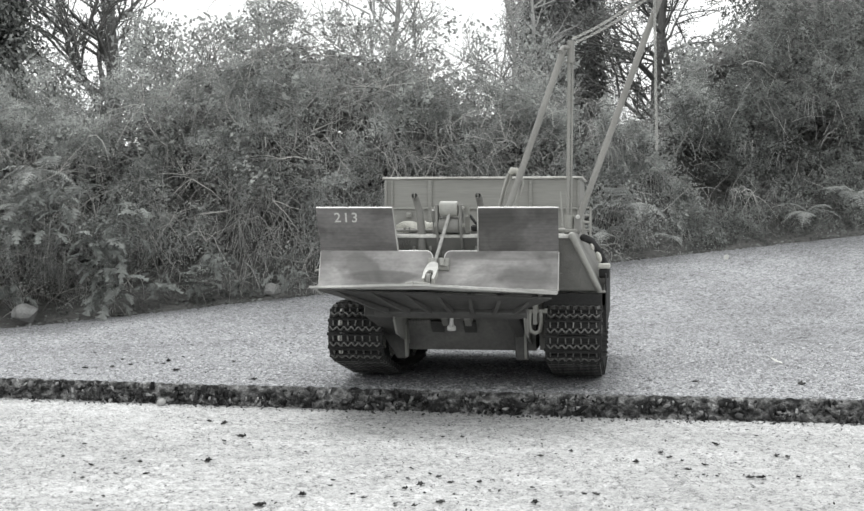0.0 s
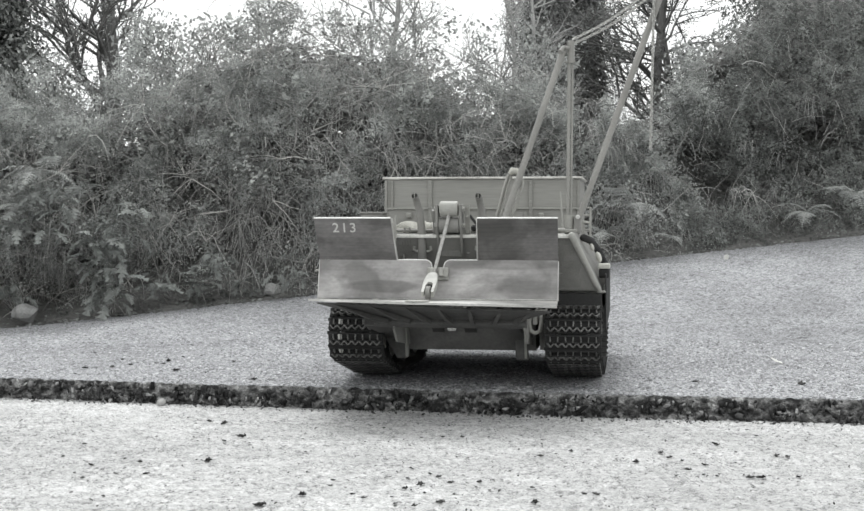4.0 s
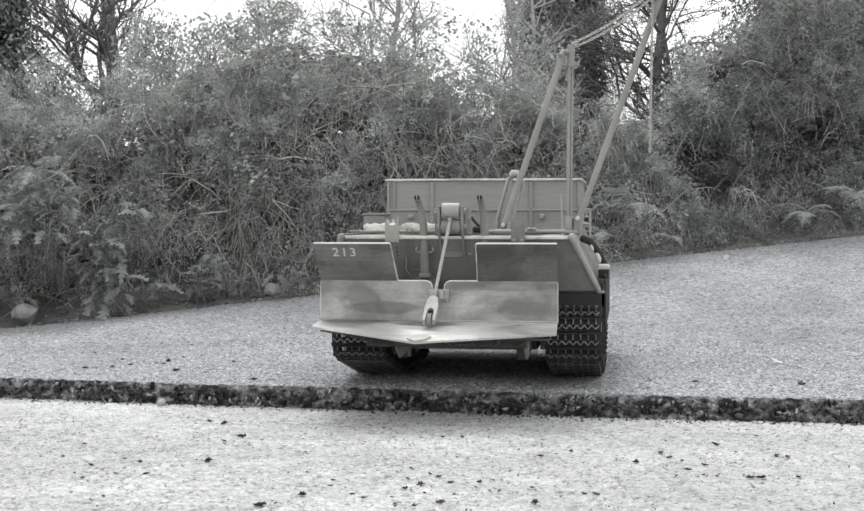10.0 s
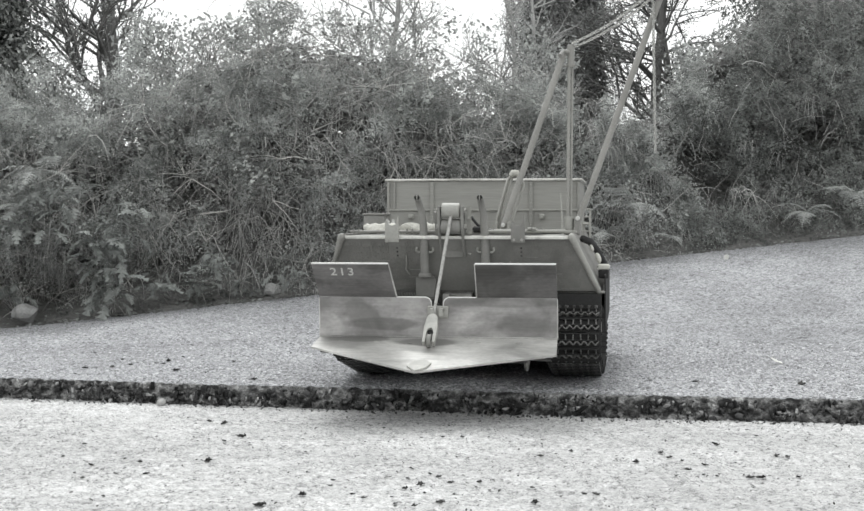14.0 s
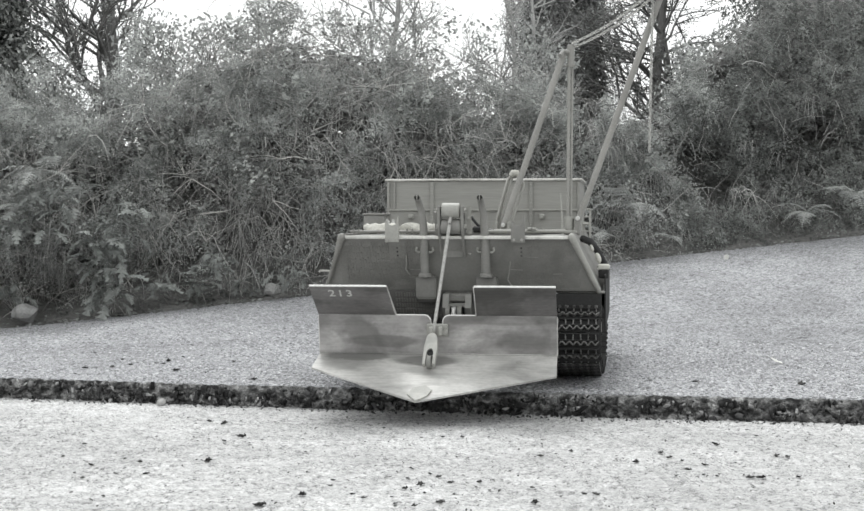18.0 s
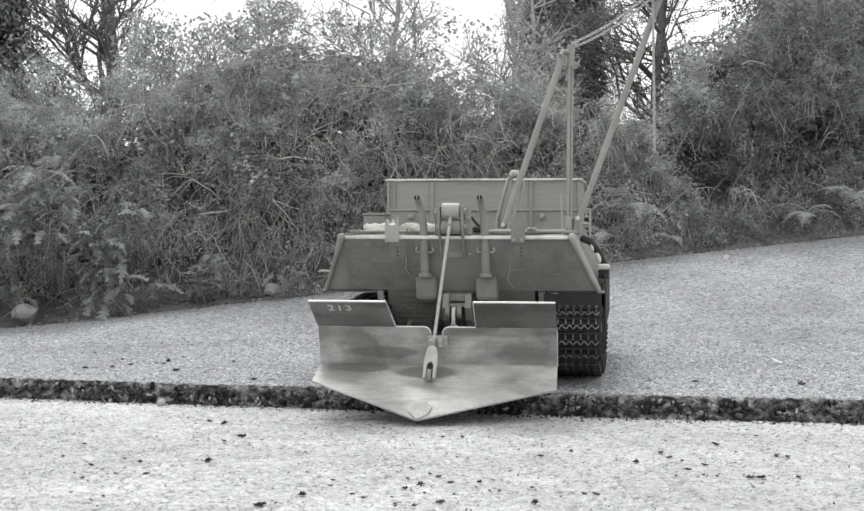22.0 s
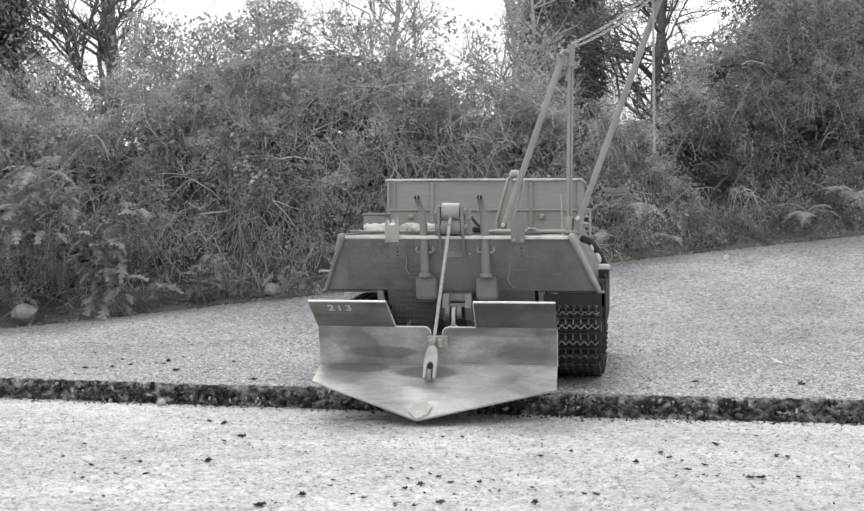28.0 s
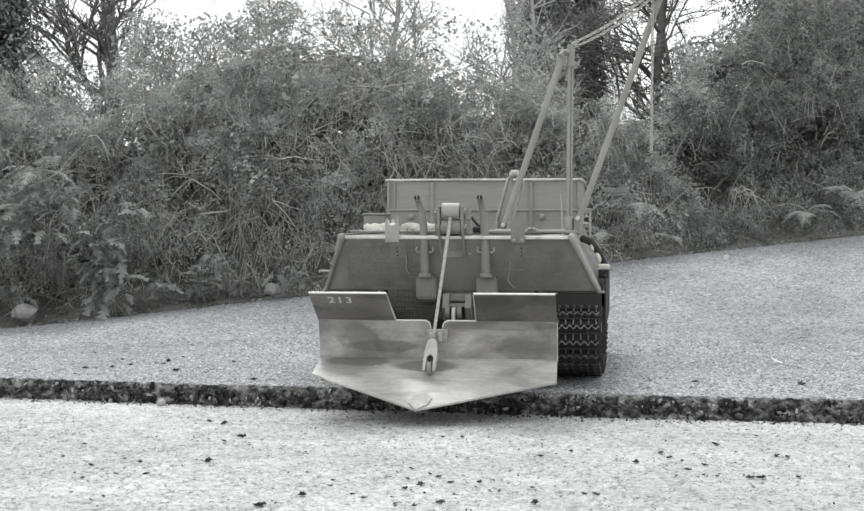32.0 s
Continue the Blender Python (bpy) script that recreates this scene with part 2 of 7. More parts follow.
# pale colour that stands for the highlight on roof edge and capping
M_SHEEN_EDGE = material("painted_sheen_edge", (0.66, 0.655, 0.62), 0.45, 0, 0.2, 30, 240, 0.1, 0.0005, dark=(0.34, 0.336, 0.31), stain=0.6, stain_scale=26)
M_TUBE = material("satin_tube_paint", (0.30, 0.298, 0.278), 0.38, 0, 0.14, 18, 220, 0.08, 0.0006, stain=0.3, stain_scale=9)
M_CHAIN = material("galvanised_chain", (0.42, 0.42, 0.40), 0.45, 0.5, 0.2, 80, 300, 0.1, 0.0005)


# ---- mesh helpers ----
def link_mesh(name, bm, mat, parent=None, label="", smooth=False):
    me = bpy.data.meshes.new(name)
    bmesh.ops.recalc_face_normals(bm, faces=bm.faces)
    bm.to_mesh(me)
    bm.free()
    for p in me.polygons:
        p.use_smooth = smooth
    me.materials.append(mat)
    ob = new(name, me)
    ob.parent = parent
    if label:
        ob["label"] = label
    return ob


def part(name, bm, mat, parent, label="", smooth=False):
    """One mesh object under a thing or under a part."""
    return link_mesh(name, bm, mat, parent, label, smooth)


def share(name, ob, parent, m):
    """A further object on the mesh of ob."""
    o = new(name, ob.data)
    o.parent = parent
    o.matrix_basis = m
    return o


def add_box(bm, c, s, m=None, bevel=0.0):
    """A box about c with sides s, its edges broken by bevel."""
    r = bmesh.ops.create_cube(bm, size=1.0)
    vs = r["verts"]
    bmesh.ops.scale(bm, vec=s, verts=vs)
    if bevel:
        es = list({e for v in vs for e in v.link_edges})
        bv = bmesh.ops.bevel(bm, geom=es, offset=bevel, segments=1, affect="EDGES")
        vs = list({v for f in bv["faces"] for v in f.verts} | {v for v in vs if v.is_valid})
    t = Matrix.Translation(c)
    bmesh.ops.transform(bm, matrix=(m @ t) if m else t, verts=vs)
    return vs


def add_tube(bm, pts, radii, seg=10, caps=True):
    """A tube along pts; radii: one for all or one a point."""
    pts = [Vector(p) for p in pts]
    if not hasattr(radii, "__len__"):
        radii = [radii] * len(pts)
    rings, side = [], None
    for i, p in enumerate(pts):
        d = (pts[min(i + 1, len(pts) - 1)] - pts[max(i - 1, 0)]).normalized()
        if side is None:
            side = d.orthogonal().normalized()
        side = (side - d * side.dot(d)).normalized()
        up = d.cross(side)
        rings.append([bm.verts.new(p + radii[i] * (math.cos(a) * side + math.sin(a) * up))
                      for a in [2 * math.pi * k / seg for k in range(seg)]])
    for a, b in zip(rings, rings[1:]):
        for k in range(seg):
            bm.faces.new((a[k], a[(k + 1) % seg], b[(k + 1) % seg], b[k]))
    if caps:
        bm.faces.new(rings[0][::-1])
        bm.faces.new(rings[-1])


def add_prism(bm, outline, a, b, axis="x"):
    """An outline in the plane across axis, drawn out from a to b."""
    def at(p, w):
        return {"x": (w, p[0], p[1]), "y": (p[0], w, p[1]), "z": (p[0], p[1], w)}[axis]
    A = [bm.verts.new(at(p, a)) for p in outline]
    B = [bm.verts.new(at(p, b)) for p in outline]
    n = len(outline)
    bm.faces.new(A[::-1])
    bm.faces.new(B)
    for i in range(n):
        bm.faces.new((A[i], A[(i + 1) % n], B[(i + 1) % n], B[i]))


def add_sheet(bm, corners, thick, away):
    """A flat plate with the given corners, thick metres deep on the side that away points to."""
    corners = [Vector(c) for c in corners]
    n = (corners[1] - corners[0]).cross(corners[2] - corners[0]).normalized()
    if n.dot(Vector(away)) < 0:
        n = -n
    A = [bm.verts.new(c) for c in corners]
    B = [bm.verts.new(c + n * thick) for c in corners]
    k = len(A)
    bm.faces.new(A)
    bm.faces.new(B[::-1])
    for i in range(k):
        bm.faces.new((A[i], B[i], B[(i + 1) % k], A[(i + 1) % k]))


def fast_mesh(name, verts, faces, mat, parent=None, smooth=False):
    """A mesh from arrays: verts (n, 3), faces (m, 3) or (m, 4)."""
    me = bpy.data.meshes.new(name)
    k = faces.shape[1]
    me.vertices.add(len(verts))
    me.vertices.foreach_set("co", np.asarray(verts, np.float32).ravel())
    me.loops.add(faces.size)
    me.loops.foreach_set("vertex_index", faces.astype(np.int32).ravel())
    me.polygons.add(len(faces))
    me.polygons.foreach_set("loop_start", np.arange(0, faces.size, k, dtype=np.int32))
    me.polygons.foreach_set("loop_total", np.full(len(faces), k, np.int32))
    me.update(calc_edges=True)
    me.validate()
    if smooth:
        me.polygons.foreach_set("use_smooth", np.ones(len(faces), bool))
    me.materials.append(mat)
    ob = new(name, me)
    ob.parent = parent
    return ob


RNG = np.random.default_rng(7)


def fnoise(x, y, z=0.0):
    return noise.noise(Vector((x, y, z)))


def smooth_step(t):
    t = min(max(t, 0.0), 1.0)
    return t * t * (3 - 2 * t)


# ---- ground ----
STEP_H = 0.042


def step_y(x):
    """Where the upper surface breaks off towards the lower slab."""
    k = min(max(x, -1.1), 1.1)
    return 2.744 - 0.211 * x + 0.029 * k * k


def toe(x):
    """How far the foot of the torn face stands out in front of its lip."""
    return 0.014 + 0.020 * min(max(x + 0.3, 0.0), 0.9)


def bank_y(x):
    return 4.4 + 0.22 * (x + 1.3)


def bank_z(x):
    return 0.1 * min(max(x + 1.25, -0.1), 4.5)


def road_z(x, y):
    """Height of the asphalt: level at the step, climbing to the bank's foot."""
    g = smooth_step((y - 3.5) / max(bank_y(x) - 3.5, 0.1))
    return bank_z(min(max(x, -3.0), 6.0)) * g


def build_ground():
    bm = bmesh.new()
    for c in ((-600, -600), (600, -600), (600, 600), (-600, 600)):
        bm.verts.new((*c, -0.12))
    bm.faces.new(bm.verts)
    g = link_mesh("ground", bm, M_EARTH)
    tagged(g, "dull earth that reaches to the horizon", "ground", kind="structure")
    # upper asphalt with its ragged edge: the first rows turn down into the broken face
    xs = np.concatenate([np.linspace(-16, -1.3, 34)[:-1], np.linspace(-1.3, 1.3, 420), np.linspace(1.3, 16, 34)[1:]])

    def ragged(x):
        return 0.010 * fnoise(x * 6, 1.7) + 0.006 * fnoise(x * 31, 4.2) + 0.003 * fnoise(x * 90, 9.1)

    def ys(x):
        y0 = step_y(x) + ragged(x)
        far = bank_y(x) + 0.5
        rows = [y0 + 0.02, y0 + 0.014, y0 - 0.004, y0]
        return rows + [y0 + d for d in np.linspace(0.006, 0.06, 8)] + list(np.linspace(y0 + 0.07, y0 + 0.9, 110)) + list(np.linspace(y0 + 0.92, far, 70))

    V, n = [], 0
    rough = RNG.normal(0, 0.0015, 99991)
    for x in xs:
        r = ys(x)
        n = len(r)
        low = (-0.06, -0.036, -0.019, -0.001)
        for j, y in enumerate(r):
            z = low[j] if j < 4 else road_z(x, y) + rough[len(V) % 99991]
            if 0 < j < 4:
                y += 0.009 * fnoise(x * 55, j * 3.3) + 0.005 * fnoise(x * 140, j * 5.1)
                z += 0.004 * fnoise(x * 70, j * 7.7)
            V.append((x, y, z))
    F = np.array([(i * n + j, (i + 1) * n + j, (i + 1) * n + j + 1, i * n + j + 1)
                  for i in range(len(xs) - 1) for j in range(n - 1)], np.int32)
    road = fast_mesh("road", np.array(V), F, M_ASPHALT)
    road.data.materials.append(M_EDGE)
    idx = np.array([1 if (k % (n - 1)) < 3 else 0 for k in range(len(F))], np.int32)
    road.data.polygons.foreach_set("material_index", idx)
    tagged(road, "worn grey asphalt drive with a broken edge", "road", kind="structure")
    # lower slab, with fine relief where it is seen closely
    xs2 = np.concatenate([np.linspace(-16, -0.95, 20)[:-1], np.linspace(-0.95, 0.95, 420), np.linspace(0.95, 16, 20)[1:]])
    ts = np.concatenate([np.linspace(0, 0.913, 20)[:-1], np.linspace(0.913, 1, 240)])
    X = np.repeat(xs2, len(ts))
    Y = np.concatenate([-12 + (step_y(x) + 12.034) * ts for x in xs2])
    Z = -STEP_H + RNG.normal(0, 0.0010, len(X)) - 0.0025 * (RNG.random(len(X)) < 0.05)
    n2 = len(ts)
    ii, jj = np.meshgrid(np.arange(len(xs2) - 1), np.arange(n2 - 1), indexing="ij")
    a = (ii * n2 + jj).ravel()
    slab = fast_mesh("pavement", np.stack([X, Y, Z], 1), np.stack([a, a + n2, a + n2 + 1, a + 1], 1), M_CONCRETE)
    tagged(slab, "pale rough concrete slab strewn with bits of leaf", "pavement", kind="structure")


def build_chippings():
    """Stone chippings that stand out of the worn asphalt, densest towards its broken edge."""
    rng = np.random.default_rng(41)
    n = 32000
    x = rng.uniform(-1.15, 1.15, n)
    y = np.array([step_y(v) for v in x]) + 0.012 + 1.10 * rng.random(n) ** 1.5
    keep = rng.random(n) < np.clip(0.18 + 1.1 * (x + 0.75), 0.18, 1.0)
    x, y = x[keep], y[keep]
    n = len(x)
    z = np.array([road_z(a, b) for a, b in zip(x, y)])
    size = rng.uniform(0.0016, 0.0042, n)
    ring = np.array(((-1, -1), (1, -1), (1, 1), (-1, 1)), float)
    turn = rng.uniform(0, 6.283, n)
    c, s_ = np.cos(turn)[:, None], np.sin(turn)[:, None]
    V = np.empty((n, 8, 3))
    for k, (scale, up) in enumerate(((1.0, -0.0006), (0.55, 1.0))):
        q = ring[None] * scale * rng.uniform(0.55, 1.35, (n, 4, 2)) * size[:, None, None] * (1.0, 0.7)
        V[:, k * 4:k * 4 + 4, 0] = x[:, None] + q[..., 0] * c - q[..., 1] * s_
        V[:, k * 4:k * 4 + 4, 1] = y[:, None] + q[..., 0] * s_ + q[..., 1] * c
        V[:, k * 4:k * 4 + 4, 2] = z[:, None] + (up if k == 0 else size[:, None] * rng.uniform(0.20, 0.55, (n, 4)))
    quad = np.array(((4, 5, 6, 7), (0, 1, 5, 4), (1, 2, 6, 5), (2, 3, 7, 6), (3, 0, 4, 7)))
    F = (quad[None] + 8 * np.arange(n)[:, None, None]).reshape(-1, 4)
    tagged(fast_mesh("chippings", V.reshape(-1, 3), F, M_CHIP), "worn stone chippings standing out of the asphalt", "chippings", kind="stuff")


def build_edge_chunks():
    """Broken shards of asphalt along the step's face, and pale grit among them."""
    base = np.array([(x, y, z) for x in (-1, 1) for y in (-1, 1) for z in (-1, 1)], float)
    quad = np.array([(0, 1, 3, 2), (4, 6, 7, 5), (0, 4, 5, 1), (2, 3, 7, 6), (0, 2, 6, 4), (1, 5, 7, 3)])

    def shard(s, flat):
        v = (base + RNG.uniform(-0.75, 0.75, base.shape)) * (s * RNG.uniform(0.3, 1.4, 3) * (1.5, 1, 0.75))
        a, b = RNG.uniform(0, 6.28, 2)
        r = np.array(Euler((a * flat, b * flat, RNG.uniform(0, 6.28))).to_matrix())
        return v @ r.T

    # the torn face itself: a fine uneven sheet from lip to slab
    xs = np.linspace(-1.35, 1.3, 1300)
    hs = np.linspace(0, 1, 20)
    V = []
    for x in xs:
        y0 = step_y(x) + 0.010 * fnoise(x * 6, 1.7) + 0.006 * fnoise(x * 31, 4.2) + 0.003 * fnoise(x * 90, 9.1)
        for j, h in enumerate(hs):
            out = 0.013 * fnoise(x * 26, h * 2.2, 3.0) + 0.010 * fnoise(x * 60, h * 3.4, 5.0) + 0.006 * fnoise(x * 150, h * 8, 7.0) + 0.003 * fnoise(x * 380, h * 19, 8.0)
            z = -STEP_H * 1.08 * h - 0.0008
            V.append((x, y0 + 0.006 - toe(x) * h - out * min(1.0, 0.25 + 4 * h) * min(1.0, 0.3 + 4 * (1 - h)), z + 0.002 * fnoise(x * 160, h * 8, 1.0) * (j > 0)))
    n = len(hs)
    F = np.array([(i * n + j, i * n + j + 1, (i + 1) * n + j + 1, (i + 1) * n + j) for i in range(len(xs) - 1) for j in range(n - 1)], np.int32)
    tagged(fast_mesh("step_face", np.array(V), F, M_EDGE), "dark torn face of the broken asphalt step", "step", kind="structure")

    for name, mat, count, s0, s1, label in (("rubble", M_CHUNK, 1300, 0.0012, 0.0040, "dark broken asphalt along the step's face"),
                                            ("grit", M_GRIT, 1300, 0.0008, 0.0030, "pale grit broken out of the asphalt edge")):
        V = []
        for k in range(count):
            x = RNG.uniform(-1.25, 1.2)
            s = RNG.uniform(s0, s1)
            z = RNG.uniform(-STEP_H - 0.001, -0.002 - s)
            hollow = fnoise(x * 17, z * 45, 2.0 if mat == M_CHUNK else 9.0)
            if hollow < (-0.12 if mat == M_CHUNK else 0.05):
                continue
            y = step_y(x) + 0.010 * fnoise(x * 6, 1.7) + 0.006 * fnoise(x * 31, 4.2) + 0.003 - 0.008 * RNG.random() + toe(x) * (z / STEP_H)
            V.append(shard(s, 1) + (x, y, z))
        for k in range(count // 5):
            x = RNG.uniform(-1.3, 1.25)
            s = RNG.uniform(0.0006, 0.0020)
            y = step_y(x) - abs(RNG.normal(0, 0.022)) - toe(x) - 0.006
            V.append(shard(s, 0.3) + (x, y, -STEP_H + s * 0.4))
        F = np.concatenate([quad + 8 * k for k in range(len(V))])
        tagged(fast_mesh(name, np.concatenate(V), F, mat), label, "rubble", kind="stuff")


# ---- the recovery tank model, in its own space: x across, y from spade end to bow, z up ----
TANK_X, TANK_Y, TANK_TURN = 0.0676, 2.75, -8.0
XC = -0.016          # hull's centre line
HULL_LEN = 0.86
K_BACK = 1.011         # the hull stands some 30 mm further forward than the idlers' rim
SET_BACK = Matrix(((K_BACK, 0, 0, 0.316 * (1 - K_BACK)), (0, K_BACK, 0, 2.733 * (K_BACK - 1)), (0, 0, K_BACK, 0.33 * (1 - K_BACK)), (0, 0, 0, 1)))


def build_hull(tank):
    # upper hull: a trapezoid that leans out at the top towards the spade
    bm = bmesh.new()
    secs = []
    for yt, yb in ((-0.020, 0.036), (HULL_LEN - 0.16, HULL_LEN)):
        secs.append([bm.verts.new(p) for p in ((XC - 0.268, yb, 0.192), (XC + 0.272, yb, 0.192),
                                               (XC + 0.221, yt, 0.2945), (XC - 0.226, yt, 0.2945))])
    s, t = secs
    bm.faces.new(s)
    bm.faces.new(t[::-1])
    for i in range(4):
        bm.faces.new((s[i], t[i], t[(i + 1) % 4], s[(i + 1) % 4]))
    hull = part("upper_hull", bm, M_PAINT, tank)
    # lower hull, its shade put into a darker paint
    bm = bmesh.new()
    tub = [(0.036, 0.1915), (0.105, 0.069), (0.56, 0.069), (0.68, 0.13), (0.70, 0.1915)]
    add_prism(bm, tub, XC - 0.146, XC + 0.146)
    part("lower_hull", bm, M_HULL_SHADE, tank, "lower hull with shade painted in")
    # stiff frame of the lower stern plate between the tracks
    for sx in (-1, 1):
        bm = bmesh.new()
        add_prism(bm, [(0.028, 0.188), (0.036, 0.1905), (0.10, 0.075), (0.088, 0.072)], XC + sx * 0.160 - 0.006, XC + sx * 0.160 + 0.006)
        part("stern_flange", bm, M_PAINT_PALE if sx < 0 else M_PAINT, tank)
    # side plates stand proud of the stern as thick rounded rims
    for sx, up, down, wide in ((-1, 0.222, 0.2665, (0.0034, 0.0038, 0.0044, 0.0056, 0.0074, 0.0080)), (1, 0.2165, 0.2690, (0.0050, 0.0052, 0.0054, 0.0058, 0.0066, 0.0072))):
        bm = bmesh.new()
        out = Vector((sx * 0.11, 0, 0.047)).normalized() * 0.008
        top, bot = Vector((XC + sx * up, -0.028, 0.302)), Vector((XC + sx * down, 0.030, 0.188))
        add_sheet(bm, [top, bot, bot + Vector((0, 0.80, 0)), top + Vector((0, 0.72, 0))], 0.008, out)
        bmesh.ops.bevel(bm, geom=bm.edges[:], offset=0.003, segments=2, affect="EDGES")
        part("side_plate", bm, M_PAINT, tank)
        bm = bmesh.new()
        lo, hi = Vector((XC + sx * (down + 0.003), 0.030, 0.190)), Vector((XC + sx * (up + 0.004), -0.029, 0.2985))
        pts = [lo, lo.lerp(hi, 0.25), lo.lerp(hi, 0.5), lo.lerp(hi, 0.75), lo.lerp(hi, 0.93), hi, hi + (hi - lo) * 0.04]
        add_tube(bm, pts, list(wide) + [0.0040], 12)
        part("rim", bm, M_PAINT_MID if sx < 0 else M_PAINT_PALE, tank, "rounded rubbed rim", smooth=True)
    # roof; its edge strip is painted pale for the sky's reflection
    bm = bmesh.new()
    add_box(bm, (XC - 0.002, 0.335, 0.2965), (0.440, 0.72, 0.006), bevel=0.0015)
    roof = part("roof_plate", bm, M_PAINT, tank)
    bm = bmesh.new()
    add_box(bm, (XC - 0.002, -0.0262, 0.2967), (0.438, 0.0046, 0.0066), bevel=0.0012)
    part("roof_edge", bm, M_SHEEN_EDGE, roof, "roof edge strip with painted-in sky sheen")
    for y in (0.16, 0.30):
        bm = bmesh.new()
        add_box(bm, (XC, y, 0.306), (0.30, 0.10, 0.006), bevel=0.001)
        for k in range(14):
            add_box(bm, (XC - 0.14 + k * 0.0215, y, 0.3105), (0.006, 0.09, 0.004))
        part("engine_grille", bm, M_PAINT, tank)
    # track guards and thin skirt
    for sx in (-1, 1):
        bm = bmesh.new()
        add_box(bm, (XC + sx * 0.225, 0.45, 0.1885), (0.115, 0.80, 0.004), bevel=0.001)
        part("track_guard", bm, M_PAINT, tank)
    bm = bmesh.new()
    add_sheet(bm, [(0.2650, 0.07, 0.222), (0.2650, 0.60, 0.222), (0.2650, 0.60, 0.12), (0.2650, 0.09, 0.112)], 0.0026, (1, 0, 0))
    part("side_skirt", bm, M_RUBBER, tank, "thin dark side skirt")
    # flat black panel added in front of the track's upper run
    bm = bmesh.new()
    add_box(bm, (0.2045, 0.026, 0.172), (0.112, 0.003, 0.030), bevel=0.001)
    part("mud_flap", bm, M_TRACK, tank, "black panel over the track")
    return hull


def stern_at(x, z):
    """A point on the leaning stern plate."""
    return Vector((x, 0.036 - (z - 0.192) * 0.5283, z))


STERN_TILT = Matrix.Rotation(radians(27.8), 4, "X")


def build_paste(tank):
    """Anti-magnetic paste: bands of short upright ridges on the stern, plain round the fittings."""
    rnd = random.Random(3)
    for sx, x0, x1 in ((-1, XC - 0.222, XC - 0.085), (1, XC + 0.112, XC + 0.222)):
        bm = bmesh.new()
        for row in range(9):
            z = 0.2015 + row * 0.0105
            if sx < 0 and row % 3 == 2:
                z -= 0.0015
            x = x0
            while x < x1:
                edge = 0.272 - (z - 0.192) * 0.434 - 0.016
                if abs(x - XC) < edge and not (abs(x - (XC + sx * 0.121)) < 0.016 and z > 0.262) and rnd.random() > 0.09:
                    h = rnd.uniform(0.0066, 0.0120)
                    m = Matrix.Translation(stern_at(x, z + rnd.uniform(-0.0022, 0.0022))) @ STERN_TILT
                    add_box(bm, (0, -0.0012, 0), (rnd.uniform(0.0021, 0.0031), rnd.uniform(0.0030, 0.0044), h), m @ Matrix.Rotation(radians(rnd.uniform(-5, 5)), 4, "Y"))
                x += rnd.uniform(0.0046, 0.0058)
        tagged(part("ridging", bm, M_ZIM, tank), kind="stuff")
    bm = bmesh.new()
    for row in range(6):
        z = 0.128 + row * 0.011
        x = XC - 0.130
        while x < XC - 0.052 + 0.012 * (row % 2):
            m = Matrix.Translation(stern_at(x, z)) @ STERN_TILT
            add_box(bm, (0, -0.0010, 0), (0.0030, 0.0036, rnd.uniform(0.006, 0.009)), m)
            x += rnd.uniform(0.0046, 0.0060)
    tagged(part("ridging", bm, M_ZIM, tank), kind="stuff")
    # pale scratches where the paste is knocked off
    for x, z, w, h in ((-0.103, 0.2345, 0.020, 0.0009), (-0.108, 0.2200, 0.016, 0.0008), (-0.165, 0.2520, 0.026, 0.0007), (-0.118, 0.1560, 0.018, 0.0010), (-0.112, 0.1440, 0.0010, 0.014),
                       (0.096, 0.2350, 0.026, 0.0009), (0.128, 0.2600, 0.022, 0.0007), (0.176, 0.2270, 0.018, 0.0007), (0.030, 0.2480, 0.0010, 0.008)):
        bm = bmesh.new()
        m = Matrix.Translation(stern_at(x, z)) @ STERN_TILT @ Matrix.Rotation(radians(rnd.uniform(-4, 4)), 4, "Y")
        add_box(bm, (0, -0.0030, 0), (w, 0.0012, h), m)
        part("scratch", bm, M_PAINT_PALE, tank, "pale scratch")
    # paste ground: a thin coat with a rough outline on either side
    for x0, x1 in ((-0.235, -0.075), (0.108, 0.235)):
        bm = bmesh.new()
        pts = []
        for z in np.linspace(0.198, 0.290, 8):
            w = 0.272 - (z - 0.192) * 0.434 - 0.008
            pts.append((max(XC + x0, XC - w), min(XC + x1, XC + w), z))
        L0 = [bm.verts.new(stern_at(a, z) + Vector((0, -0.0016, 0))) for a, b, z in pts]
        R0 = [bm.verts.new(stern_at(b + 0.003 * math.sin(k * 2.3), z) + Vector((0, -0.0016, 0))) for k, (a, b, z) in enumerate(pts)]
        for k in range(7):
            bm.faces.new((L0[k], R0[k], R0[k + 1], L0[k + 1]))
        r = bmesh.ops.extrude_face_region(bm, geom=bm.faces[:])
        bmesh.ops.translate(bm, vec=(0, 0.004, 0), verts=[v for v in r["geom"] if isinstance(v, bmesh.types.BMVert)])
        part("paste_coat", bm, M_ZIM, tank, "rough ridged paste coat")


